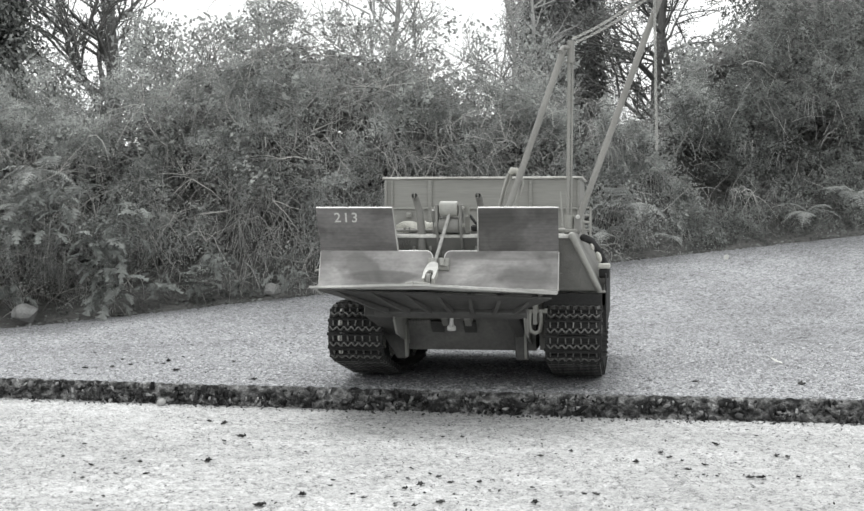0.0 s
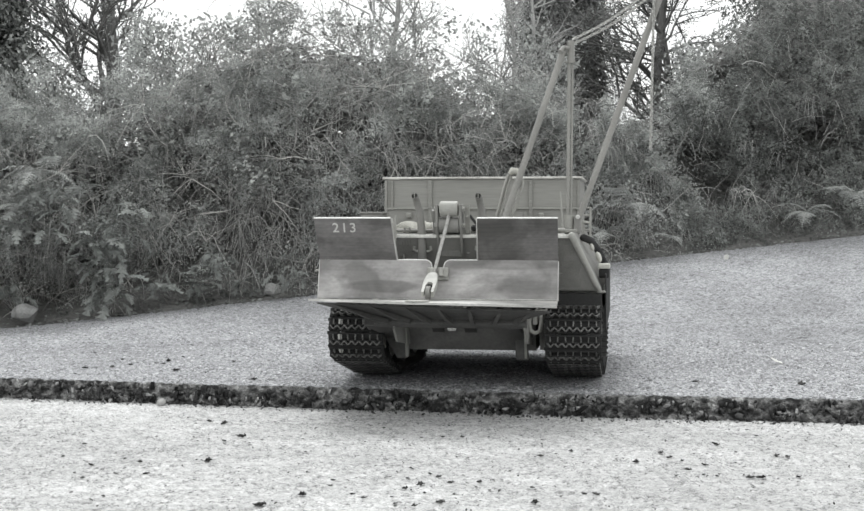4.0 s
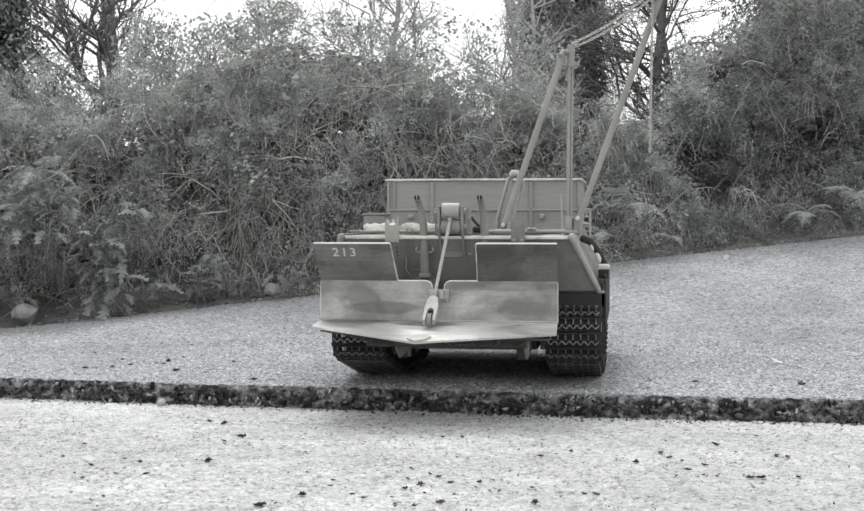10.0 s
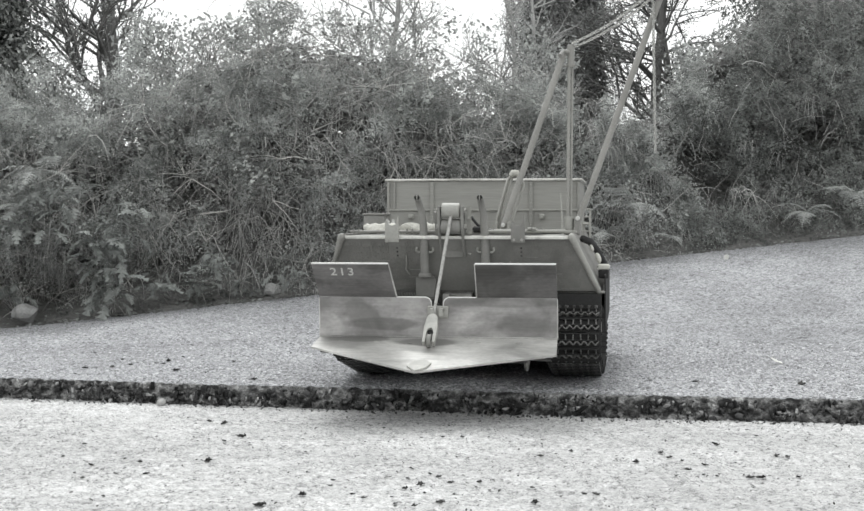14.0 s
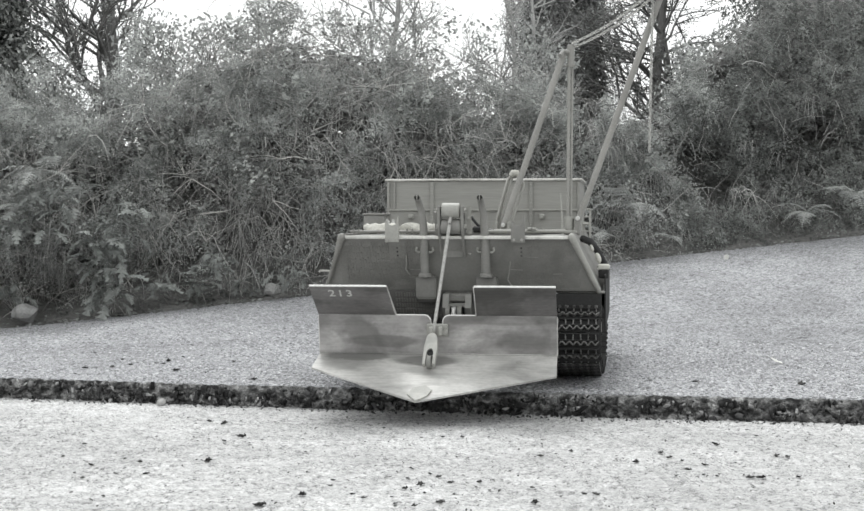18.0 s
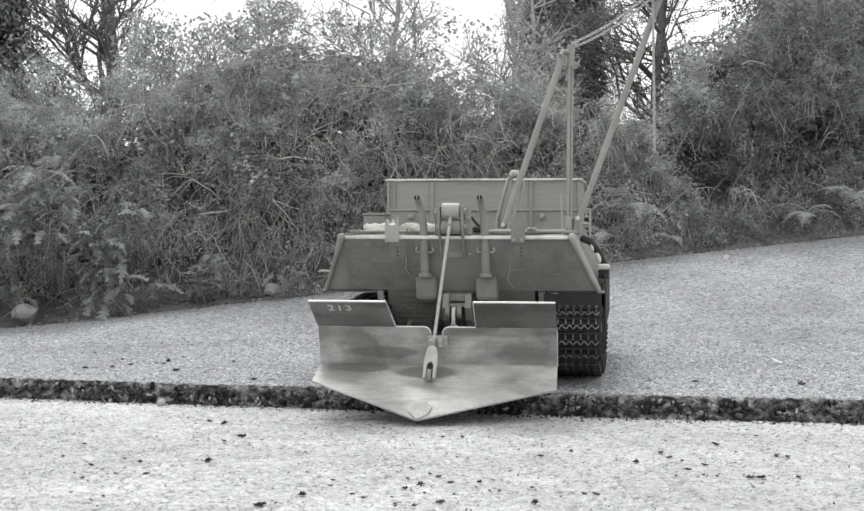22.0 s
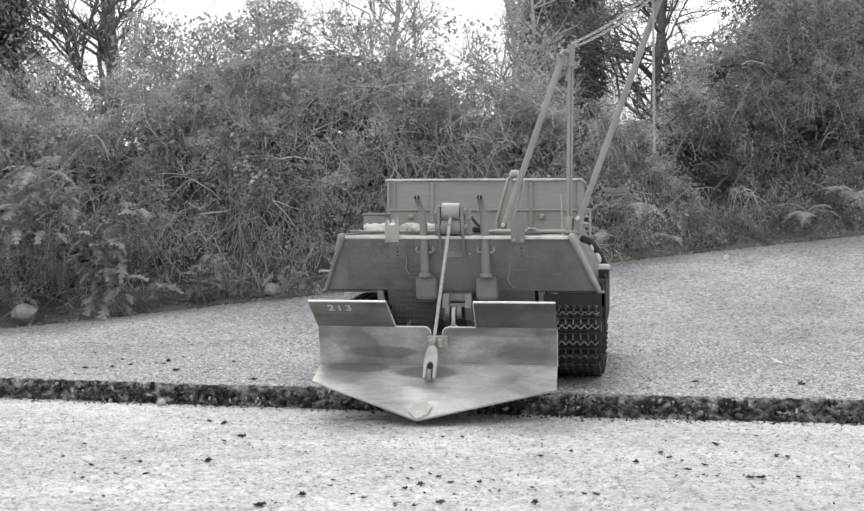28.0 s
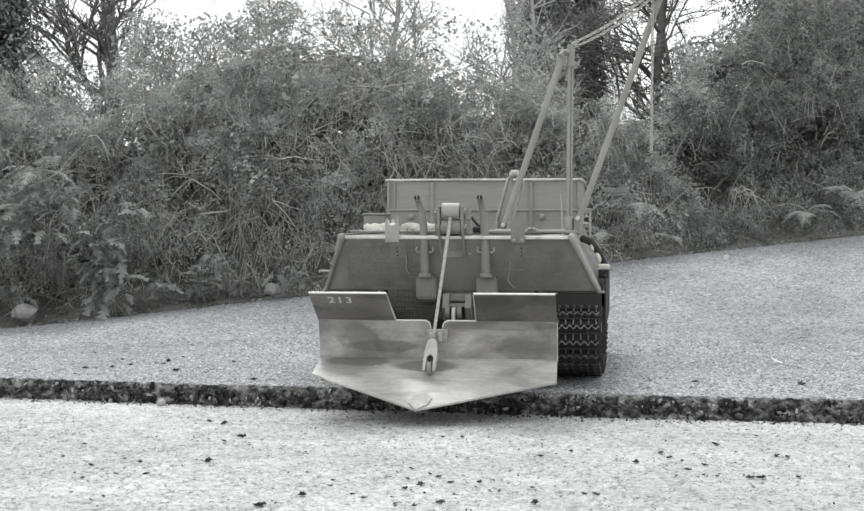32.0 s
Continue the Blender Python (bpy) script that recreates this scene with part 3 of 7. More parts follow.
def track_path():
    """The band's run round idler, road wheels and sprocket, as evenly spaced points (y, z, angle)."""
    pts = []
    for a in np.linspace(90, 246, 32):
        pts.append((0.067 + 0.052 * math.cos(radians(a)), 0.104 + 0.052 * math.sin(radians(a))))
    for a in np.linspace(250, 268, 6):
        pts.append((0.268 + 0.075 * math.cos(radians(a)), 0.084 + 0.075 * math.sin(radians(a))))
    pts += [(y, 0.009) for y in np.linspace(0.288, 0.56, 12)]
    for a in np.linspace(272, 305, 6):
        pts.append((0.58 + 0.075 * math.cos(radians(a)), 0.084 + 0.075 * math.sin(radians(a))))
    for a in np.linspace(-50, 90, 26):
        pts.append((0.74 + 0.052 * math.cos(radians(a)), 0.116 + 0.052 * math.sin(radians(a))))
    pts += [(y, 0.160 + 0.003 * math.cos(y * 20)) for y in np.linspace(0.71, 0.11, 20)]
    P = np.array(pts + [pts[0]])
    d = np.concatenate([[0], np.cumsum(np.hypot(*np.diff(P, axis=0).T))])
    return P, d


LINK_PITCH = 0.0275


def link_pose(path, x, s):
    """Pose of a shoe on the band at x, s metres along its run."""
    P, d = path

    def at(u):
        u = u % d[-1]
        return np.interp(u, d, P[:, 0]), np.interp(u, d, P[:, 1])
    (y, z), (y1, z1), (y2, z2) = at(s), at(s - 0.006), at(s + 0.006)
    return Matrix.Translation((x, y, z)) @ Matrix.Rotation(math.atan2(z2 - z1, y2 - y1), 4, "X")


def track_link(w=0.106):
    """One shoe: a deep web with raised ends and pin bosses. Outward is -z, the run is +y."""
    bm = bmesh.new()
    add_box(bm, (0, 0, 0.003), (w, 0.025, 0.004), bevel=0.001)
    add_box(bm, (0, -0.0118, -0.0030), (w - 0.006, 0.0018, 0.0065), bevel=0.0005)
    add_box(bm, (0, 0.0012, -0.0035), (w - 0.006, 0.0020, 0.0075), bevel=0.0005)
    for sx in (-1, 1):
        add_box(bm, (sx * (w / 2 - 0.003), -0.001, 0.0015), (0.008, 0.024, 0.008), bevel=0.001)
        add_tube(bm, [(sx * (w / 2 + 0.003), -0.012, 0.002), (sx * w * 0.3, -0.012, 0.002)], 0.0035, 8)
    return bm


def grouser():
    """The shoe's worn relief: ribs between open pockets, and a zigzag crest below them."""
    bm = bmesh.new()
    w = 0.100
    for k in range(7):
        x = -w / 2 + 0.006 + k * (w - 0.012) / 6
        m = Matrix.Translation((x, -0.0053, -0.0025)) @ Matrix.Rotation(radians(4 if k % 2 else -4), 4, "Z")
        add_box(bm, (0, 0, 0), (0.0024, 0.0125, 0.0060), m, bevel=0.0005)
    n = 7
    for k in range(n):
        x0 = -w / 2 + 0.007 + k * (w - 0.014) / (n - 1)
        for sgn in (-1, 1):
            m = Matrix.Translation((x0 + sgn * 0.0036, 0.0062, -0.0045)) @ Matrix.Rotation(radians(sgn * 40), 4, "Z")
            add_box(bm, (0, 0, 0), (0.0024, 0.0105, 0.0070), m, bevel=0.0005)
    return bm


ROLLING = []          # (object, kind, numbers): what turns when the tank rolls


def build_tracks(tank):
    path = track_path()
    n = int(round(path[1][-1] / LINK_PITCH))
    pitch = path[1][-1] / n
    for x, lit_gaps in ((0.206, False), (-0.217, True)):
        first = None
        bm = bmesh.new()
        for k in range(26):
            y = 0.12 + k * 0.022
            add_box(bm, (x, y, 0.1625), (0.012, 0.014, 0.006))
        band = part("track", bm, M_TRACK, tank, "dark steel track with worn cross bars")
        for k in range(n):
            s = k * pitch
            m = link_pose(path, x, s)
            if first is None:
                bm = track_link()
                split = len(bm.faces)
                g = grouser()
                me = bpy.data.meshes.new("grouser")
                g.to_mesh(me)
                g.free()
                bm.from_mesh(me)
                bpy.data.meshes.remove(me)
                rubbed = len(bm.faces)
                # pale block painted in for light that shows through the guide-horn gap
                if lit_gaps:
                    add_box(bm, (-0.0305, -0.0053, -0.0015), (0.0075, 0.0115, 0.0062), bevel=0.0006)
                link = first = part("track_link", bm, M_TRACK, band)
                first.data.materials.append(M_WORN)
                for p in first.data.polygons:
                    p.material_index = 2 if p.index >= rubbed else 1 if p.index >= split else 0
                first.data.materials.append(M_CREAM)
                first.matrix_basis = m
            else:
                link = share("track_link", first, band, m)
            ROLLING.append((link, "link", (path, x, s)))
        # wheels
        inner = -0.030 if x > 0 else 0.030
        for name, y, z, r, dx in (("idler_wheel", 0.067, 0.104, 0.041, 0.0), ("sprocket", 0.74, 0.116, 0.042, 0.0), *[("road_wheel", 0.272 + k * 0.1425, 0.084, 0.066, 0.018 if x > 0 else -0.018) for k in range(3)],
                                 ("road_wheel", 0.170, 0.092, 0.050, inner), *[("road_wheel", 0.340 + k * 0.1400, 0.084, 0.066, inner) for k in range(3)]):
            xw = x + dx
            w = 0.030 if dx == 0 else 0.020
            bm = bmesh.new()
            add_tube(bm, [(xw - w, y, z), (xw - w + 0.002, y, z), (xw + w - 0.002, y, z), (xw + w, y, z)], [r * 0.82, r * 0.86, r * 0.86, r * 0.82], 24)
            add_tube(bm, [(xw - w - 0.006, y, z), (xw + w + 0.006, y, z)], r * 0.3, 16)
            for k in range(8):
                a = 2 * math.pi * k / 8
                add_tube(bm, [(xw - w - 0.003, y + r * 0.6 * math.cos(a), z + r * 0.6 * math.sin(a)), (xw + w + 0.003, y + r * 0.6 * math.cos(a), z + r * 0.6 * math.sin(a))], r * 0.07, 6)
            wheel = part(name, bm, M_PAINT, tank)
            ROLLING.append((wheel, "wheel", (xw, y, z, r)))
            bm = bmesh.new()
            add_tube(bm, [(xw - w * 0.8, y, z), (xw - w * 0.7, y, z), (xw + w * 0.7, y, z), (xw + w * 0.8, y, z)], [r * 0.94, r, r, r * 0.94], 24)
            part("tyre", bm, M_RUBBER, wheel)


def build_exhausts(tank):
    for bx, mx, tx in ((-0.0800, -0.0825, -0.0905), (0.0392, 0.0360, 0.0305)):
        bm = bmesh.new()
        c = stern_at(bx, 0.197)
        prof = [(c.y - 0.040, 0.220), (c.y + 0.006, 0.222), (c.y + 0.03, 0.169), (c.y - 0.018, 0.169), (c.y - 0.036, 0.177)]
        add_prism(bm, prof, bx - 0.0200, bx + 0.0200)
        bmesh.ops.bevel(bm, geom=bm.edges[:], offset=0.003, segments=2, affect="EDGES")
        cover = part("exhaust_cover", bm, M_PAINT, tank)
        bm = bmesh.new()
        add_tube(bm, [(bx, -0.012, 0.2195), (bx, -0.012, 0.224), (bx, -0.012, 0.2275)], [0.0135, 0.0132, 0.0108], 20)
        part("collar", bm, M_PAINT, cover)
        bm = bmesh.new()
        spine = [(bx, -0.012, 0.222), (bx - 0.001, -0.013, 0.25), (bx * 0.5 + mx * 0.5, -0.016, 0.29), (mx, -0.020, 0.322), (mx * 0.7 + tx * 0.3, -0.022, 0.344),
                 (tx * 0.8 + mx * 0.2, -0.026, 0.359), (tx, -0.034, 0.3695), (tx - 0.001, -0.044, 0.3735)]
        rad = [0.0090, 0.0087, 0.0081, 0.0074, 0.0069, 0.0066, 0.0064, 0.0064]
        add_tube(bm, spine, rad, 16, caps=False)
        inner = [Vector(p) for p in spine[-3:]]
        add_tube(bm, [inner[2] + Vector((0, -0.0006, 0.0002)), inner[1], inner[0]], [0.0053, 0.0053, 0.0052], 16, caps=False)
        add_tube(bm, [inner[2], inner[2] + Vector((0, -0.0006, 0.0002))], [0.0064, 0.0053], 16, caps=False)
        pipe = part("exhaust_pipe", bm, M_PAINT, tank, smooth=True)
        # black disc set inside the pipe's mouth
        bm = bmesh.new()
        add_tube(bm, [inner[1] + Vector((0, 0.003, -0.001)), inner[1] + Vector((0, 0.0035, -0.0012))], 0.0052, 12)
        part("soot", bm, M_RUBBER, pipe, "black disc in the bore")
        bm = bmesh.new()
        add_box(bm, (tx - 0.001, -0.0435, 0.3733), (0.0015, 0.002, 0.0108))
        part("divider", bm, M_PAINT_PALE, pipe)
        bm = bmesh.new()
        z = 0.268
        y = stern_at(0, z).y - 0.006
        xx = bx * 0.6 + mx * 0.4
        add_tube(bm, [(xx - 0.0155, y, z + 0.010), (xx - 0.0165, y, z + 0.003), (xx - 0.013, y, z), (xx + 0.013, y, z), (xx + 0.0165, y, z + 0.003), (xx + 0.0155, y, z + 0.010)], 0.0026, 8)
        part("clamp", bm, M_PAINT_PALE, pipe, "pale upturned pipe clamp")


def build_winch_fairlead(tank):
    cx = -0.0260
    bm = bmesh.new()
    # bracket cheeks
    prof = [(-0.052, 0.357), (-0.018, 0.357), (0.012, 0.298), (0.006, 0.258), (-0.008, 0.258), (-0.046, 0.315)]
    add_prism(bm, prof, cx - 0.0255, cx - 0.0205)
    add_prism(bm, prof, cx + 0.0195, cx + 0.0245)
    bmesh.ops.bevel(bm, geom=bm.edges[:], offset=0.0012, segments=1, affect="EDGES")
    add_prism(bm, [(-0.018, 0.33), (-0.01, 0.33), (0.010, 0.262), (-0.004, 0.258)], cx - 0.021, cx + 0.020)
    frame_ob = part("fairlead_frame", bm, M_PAINT, tank)
    for z, y, half, mat in ((0.3485, -0.036, 0.0180, M_PAINT_PALE), (0.3180, -0.032, 0.0198, M_PAINT)):
        bm = bmesh.new()
        add_tube(bm, [(cx - half, y, z), (cx - half + 0.0015, y, z), (cx + half - 0.0025, y, z), (cx + half - 0.001, y, z)], [0.0128, 0.0146, 0.0146, 0.0128], 24)
        part("roller", bm, mat, frame_ob, "worn steel guide roller")
        for sx in (-1, 1):
            bm = bmesh.new()
            add_tube(bm, [(cx + sx * 0.0205, y, z), (cx + sx * 0.029, y, z)], 0.0048, 6)
            part("axle_nut", bm, M_PAINT_PALE, frame_ob)
    # outer strap on the far cheek with bolts
    bm = bmesh.new()
    add_prism(bm, [(-0.030, 0.356), (-0.024, 0.356), (0.010, 0.262), (0.004, 0.258)], cx + 0.0275, cx + 0.037)
    part("strap", bm, M_PAINT_PALE, frame_ob)
    for z in (0.335, 0.305, 0.28, 0.266):
        bm = bmesh.new()
        y = -0.034 + (0.356 - z) * 0.36
        add_tube(bm, [(cx + 0.0325, y + 0.006, z), (cx + 0.0325, y - 0.003, z)], 0.0032, 6)
        part("bolt", bm, M_PAINT_PALE, frame_ob)
    for x in (cx - 0.031, ):
        bm = bmesh.new()
        add_prism(bm, [(-0.030, 0.345), (-0.024, 0.348), (0.004, 0.268), (-0.002, 0.264)], x - 0.003, x + 0.003)
        part("strap", bm, M_PAINT, frame_ob)


def build_crutches(tank):
    """Notched rests for stowed beams at the roof's edge, with bolts and a row of studs below."""
    for x in (-0.1412, 0.1028):
        bm = bmesh.new()
        w, z0, z1 = 0.0132, 0.2875, 0.334
        low, horn = (0.006, 0.003) if x < 0 else (0.007, 0.009)
        arc = [(x + 0.0088 * math.cos(a), z1 - 0.006 + 0.0085 * math.sin(a)) for a in np.linspace(0, -math.pi, 9)]
        lip = [(x + w, z1 + horn), (x + 0.0105, z1 + horn - 0.001)] + arc + [(x - 0.0105, z1 + 0.001 - low), (x - w, z1 - low)]
        add_prism(bm, [(x - w, z0), (x + w, z0)] + lip, -0.040, -0.0345, axis="y")
        add_box(bm, (x, -0.028, 0.3035), (0.025, 0.02, 0.004))
        rest = part("beam_rest", bm, M_PAINT_PALE if x < 0 else M_PAINT, tank)
        for sx in (-1, 1):
            bm = bmesh.new()
            add_tube(bm, [(x + sx * 0.0075, -0.039, 0.2925), (x + sx * 0.0075, -0.0435, 0.2925)], 0.0028, 6)
            part("bolt", bm, M_PAINT_PALE, rest)
        for k in range(3):
            bm = bmesh.new()
            p = stern_at(x + (0.0055 if x < 0 else 0.004), 0.276 - k * 0.0075)
            add_tube(bm, [p + Vector((0, 0.002, 0)), p + Vector((0, -0.0035, 0))], [0.0022, 0.0018], 8)
            part("stud", bm, M_SHADE_DARK, rest, "small dark stud")


def build_hitch(tank):
    """Towing bracket low on the stern, with its pin and hook; pintle and corner plates below."""
    cx = -0.0185
    bm = bmesh.new()
    for sx in (-1, 1):
        add_prism(bm, [(0.0, 0.186), (0.045, 0.188), (0.07, 0.14), (0.03, 0.122), (0.004, 0.135), (-0.012, 0.160)], cx + sx * 0.022 - 0.006, cx + sx * 0.022 + 0.006)
    add_box(bm, (cx, 0.03, 0.178), (0.05, 0.03, 0.016), bevel=0.003)
    add_box(bm, (cx, 0.012, 0.164), (0.044, 0.03, 0.008), bevel=0.002)
    hitch = part("tow_hitch", bm, M_PAINT, tank)
    for sx in (-1, 1):
        bm = bmesh.new()
        add_tube(bm, [(cx - 0.006 + sx * 0.0075, -0.008, 0.150), (cx - 0.006 + sx * 0.0155, -0.008, 0.150)], [0.0115, 0.0115], 18)
        add_box(bm, (cx - 0.006 + sx * 0.0115, 0.004, 0.152), (0.008, 0.026, 0.022), bevel=0.001)
        part("lug", bm, M_PAINT_MID, hitch)
    bm = bmesh.new()
    add_tube(bm, [(cx - 0.006, -0.007, 0.160), (cx - 0.006, -0.012, 0.148), (cx - 0.006, -0.012, 0.134), (cx - 0.006, -0.010, 0.124)], [0.0046, 0.0044, 0.0036, 0.0052], 10)
    add_tube(bm, [(cx - 0.0140, -0.010, 0.1205), (cx - 0.0125, -0.010, 0.1205), (cx - 0.0065, -0.010, 0.1205), (cx - 0.006, -0.010, 0.1205), (cx - 0.0055, -0.010, 0.1205), (cx + 0.0005, -0.010, 0.1205), (cx + 0.002, -0.010, 0.1205)],
             [0.0038, 0.0052, 0.0056, 0.0046, 0.0056, 0.0052, 0.0038], 14)
    part("hook", bm, M_BARE, hitch, "bright bare steel toggle", smooth=True)
    for x in (-0.062, 0.002):
        bm = bmesh.new()
        add_prism(bm, [(0.062, 0.13), (0.078, 0.13), (0.084, 0.105), (0.05, 0.128)], x - 0.012, x + 0.012)
        part("gusset", bm, M_SHADE_DARK, tank)
    # bow shackle under the spade's far end
    for x in (0.134,):
        bm = bmesh.new()
        add_prism(bm, [(0.002, 0.166), (0.060, 0.168), (0.066, 0.128), (0.006, 0.128)], x - 0.004, x + 0.004)
        part("shackle_eye", bm, M_PAINT_PALE, tank)
        bm = bmesh.new()
        add_tube(bm, [(x - 0.010, 0.008, 0.156), (x - 0.0115, 0.006, 0.13), (x - 0.0085, 0.006, 0.116), (x, 0.006, 0.111), (x + 0.0085, 0.006, 0.116), (x + 0.0115, 0.006, 0.13), (x + 0.010, 0.008, 0.156)], 0.0042, 9)
        sh = part("shackle", bm, M_PAINT_PALE, tank, smooth=True)
        bm = bmesh.new()
        add_tube(bm, [(x - 0.016, 0.008, 0.153), (x + 0.018, 0.008, 0.153)], 0.0036, 8)
        add_tube(bm, [(x + 0.018, 0.008, 0.153), (x + 0.023, 0.008, 0.153)], 0.0058, 10)
        part("pin", bm, M_PAINT_PALE, sh)
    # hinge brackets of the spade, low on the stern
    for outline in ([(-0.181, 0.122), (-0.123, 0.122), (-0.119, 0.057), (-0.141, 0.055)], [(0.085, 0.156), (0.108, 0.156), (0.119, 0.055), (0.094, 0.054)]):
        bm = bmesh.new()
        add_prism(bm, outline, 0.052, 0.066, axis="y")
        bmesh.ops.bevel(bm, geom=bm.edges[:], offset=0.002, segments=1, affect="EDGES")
        brk = part("hinge_bracket", bm, M_SHADE_DARK, tank)
        bm = bmesh.new()
        xr = outline[1][0] * 0.5 + outline[2][0] * 0.5
        add_prism(bm, [(0.030, 0.122), (0.068, 0.130), (0.068, 0.060), (0.052, 0.058)], xr - 0.003, xr + 0.002)
        part("web", bm, M_PAINT_MID, brk)
    # bent wires hanging on the stern
    for x, z, k in ((-0.118, 0.245, 1), (0.082, 0.24, 1)):
        bm = bmesh.new()
        q = [stern_at(x, z + 0.016), stern_at(x - 0.001, z), stern_at(x - 0.003, z - 0.012), stern_at(x + 0.004 * k, z - 0.022)]
        if x > 0:
            q = [stern_at(x + 0.003, z + 0.01), stern_at(x, z - 0.012), stern_at(x - 0.004, z - 0.026), stern_at(x + 0.002, z - 0.036), stern_at(x + 0.010, z - 0.043)]
        add_tube(bm, [p + Vector((0, -0.006, 0)) for p in q], 0.0014, 6)
        part("wire", bm, M_PAINT_PALE, tank)


def build_box(tank):
    """Open board-sided body on the roof: planks between posts, with a pale capping rail."""
    x0, x1, z0, z1, y0, y1 = XC - 0.219, XC + 0.220, 0.304, 0.4225, 0.45, 0.74
    bm = bmesh.new()
    add_box(bm, ((x0 + x1) / 2, (y0 + y1) / 2, 0.3065), (x1 - x0, y1 - y0, 0.005))
    body = part("cargo_body", bm, M_WOOD, tank, "grey board-sided cargo body")
    zs = [0.309, 0.3510, 0.3550, 0.4185]
    for a, b in zip(zs[::2], zs[1::2]):
        for yy in (y0, y1):
            bm = bmesh.new()
            add_box(bm, ((x0 + x1) / 2, yy, (a + b) / 2), (x1 - x0 - 0.004, 0.006, b - a), bevel=0.0008)
            part("board", bm, M_WOOD, body)
        for xx in (x0 + 0.004, x1 - 0.004):
            bm = bmesh.new()
            add_box(bm, (xx, (y0 + y1) / 2, (a + b) / 2), (0.006, y1 - y0 - 0.006, b - a), bevel=0.0008)
            part("board", bm, M_WOOD, body)
    for yy, sgn in ((y0 - 0.0055, -1), (y1 + 0.0055, 1)):
        for xx, w in ((x0 + 0.004, 0.006), (x0 + 0.018, 0.005), (-0.131, 0.009), (0.094, 0.009), (x1 - 0.022, 0.005), (x1 - 0.004, 0.006)):
            bm = bmesh.new()
            low = z0 if w != 0.005 else 0.352
            add_box(bm, (xx, yy, (low + z1) / 2 - 0.002), (w, 0.005, z1 - low - 0.008), bevel=0.001)
            post = part("post", bm, M_WOOD, body)
            if w > 0.008:
                for z in (0.320, 0.345, 0.37, 0.41):
                    bm = bmesh.new()
                    add_tube(bm, [(xx, yy, z), (xx, yy + sgn * 0.0036, z)], 0.0014, 6)
                    part("rivet", bm, M_PAINT_PALE, post)
        bm = bmesh.new()
        add_box(bm, ((x0 + x1) / 2, yy - 0.0005, 0.3535), (x1 - x0, 0.004, 0.0042), bevel=0.0008)
        part("rail", bm, M_PAINT_PALE, body)
        # capping painted pale in place of its bright highlight
        bm = bmesh.new()
        add_box(bm, ((x0 + x1) / 2, yy + 0.003, 0.4215), (x1 - x0 + 0.008, 0.014, 0.0045), bevel=0.001)
        part("capping", bm, M_SHEEN_EDGE, body, "capping rail with painted-in highlight")
    for xx in (x0, x1):
        bm = bmesh.new()
        add_box(bm, (xx, (y0 + y1) / 2, 0.4215), (0.010, y1 - y0 - 0.014, 0.0045), bevel=0.001)
        part("capping", bm, M_SHEEN_EDGE, body, "capping rail with painted-in highlight")
    # latch blocks low on the boards
    for xx in (-0.178, 0.118):
        bm = bmesh.new()
        add_box(bm, (xx, y0 - 0.008, 0.338), (0.012, 0.01, 0.012), bevel=0.002)
        add_tube(bm, [(xx, y0 - 0.012, 0.338), (xx, y0 - 0.018, 0.338)], 0.003, 8)
        part("latch", bm, M_PAINT_PALE, body)


def torus_link(bm, m, length, width, wire, seg=10, ring=5):
    """One oval chain link, long along its own z."""
    pts = []
    for k in range(seg):
        a = 2 * math.pi * k / seg
        x, z = (width / 2 - wire) * math.cos(a), (length / 2 - wire) * math.sin(a)
        pts.append((x, z))
    R = []
    for k, (x, z) in enumerate(pts):
        px, pz = pts[k - 1]
        nx, nz = pts[(k + 1) % seg]
        d = Vector((nx - px, 0, nz - pz)).normalized()
        n1, n2 = Vector((d.z, 0, -d.x)), Vector((0, 1, 0))
        R.append([bm.verts.new(m @ (Vector((x, 0, z)) + wire * (math.cos(b) * n1 + math.sin(b) * n2))) for b in [2 * math.pi * j / ring for j in range(ring)]])
    for k in range(seg):
        a, b = R[k], R[(k + 1) % seg]
        for j in range(ring):
            bm.faces.new((a[j], a[(j + 1) % ring], b[(j + 1) % ring], b[j]))


LINK_MESH = []


def build_chain(name, owner, pts, label, pitch=0.0078):
    """A chain of links along pts, in the space of owner; the first link carries the rest."""
    P = np.array(pts)
    d = np.concatenate([[0], np.cumsum(np.linalg.norm(np.diff(P, axis=0), axis=1))])
    n = max(2, int(d[-1] / pitch))
    links = []
    for k in range(n):
        s = (k + 0.5) * pitch
        c = Vector([np.interp(s, d, P[:, j]) for j in range(3)])
        c2 = Vector([np.interp(min(s + 0.003, d[-1]), d, P[:, j]) for j in range(3)])
        c1 = Vector([np.interp(max(s - 0.003, 0), d, P[:, j]) for j in range(3)])
        q = (c2 - c1).normalized().to_track_quat("Z", "Y").to_matrix().to_4x4()
        links.append(Matrix.Translation(c) @ q @ Matrix.Rotation(radians(45 + 90 * (k % 2)), 4, "Z"))
    bm = bmesh.new()
    torus_link(bm, links[0], 0.0112, 0.0078, 0.0014)
    chain = part(name, bm, M_CHAIN, owner, label, smooth=True)
    if not LINK_MESH:
        bm = bmesh.new()
        torus_link(bm, Matrix(), 0.0112, 0.0078, 0.0014)
        link = part("link", bm, M_CHAIN, chain, smooth=True)
        link.matrix_basis = links[1]
        LINK_MESH.append(link)
        rest = links[2:]
    else:
        rest = links[1:]
    for m in rest:
        share("link", LINK_MESH[0], chain, m)
    return chain


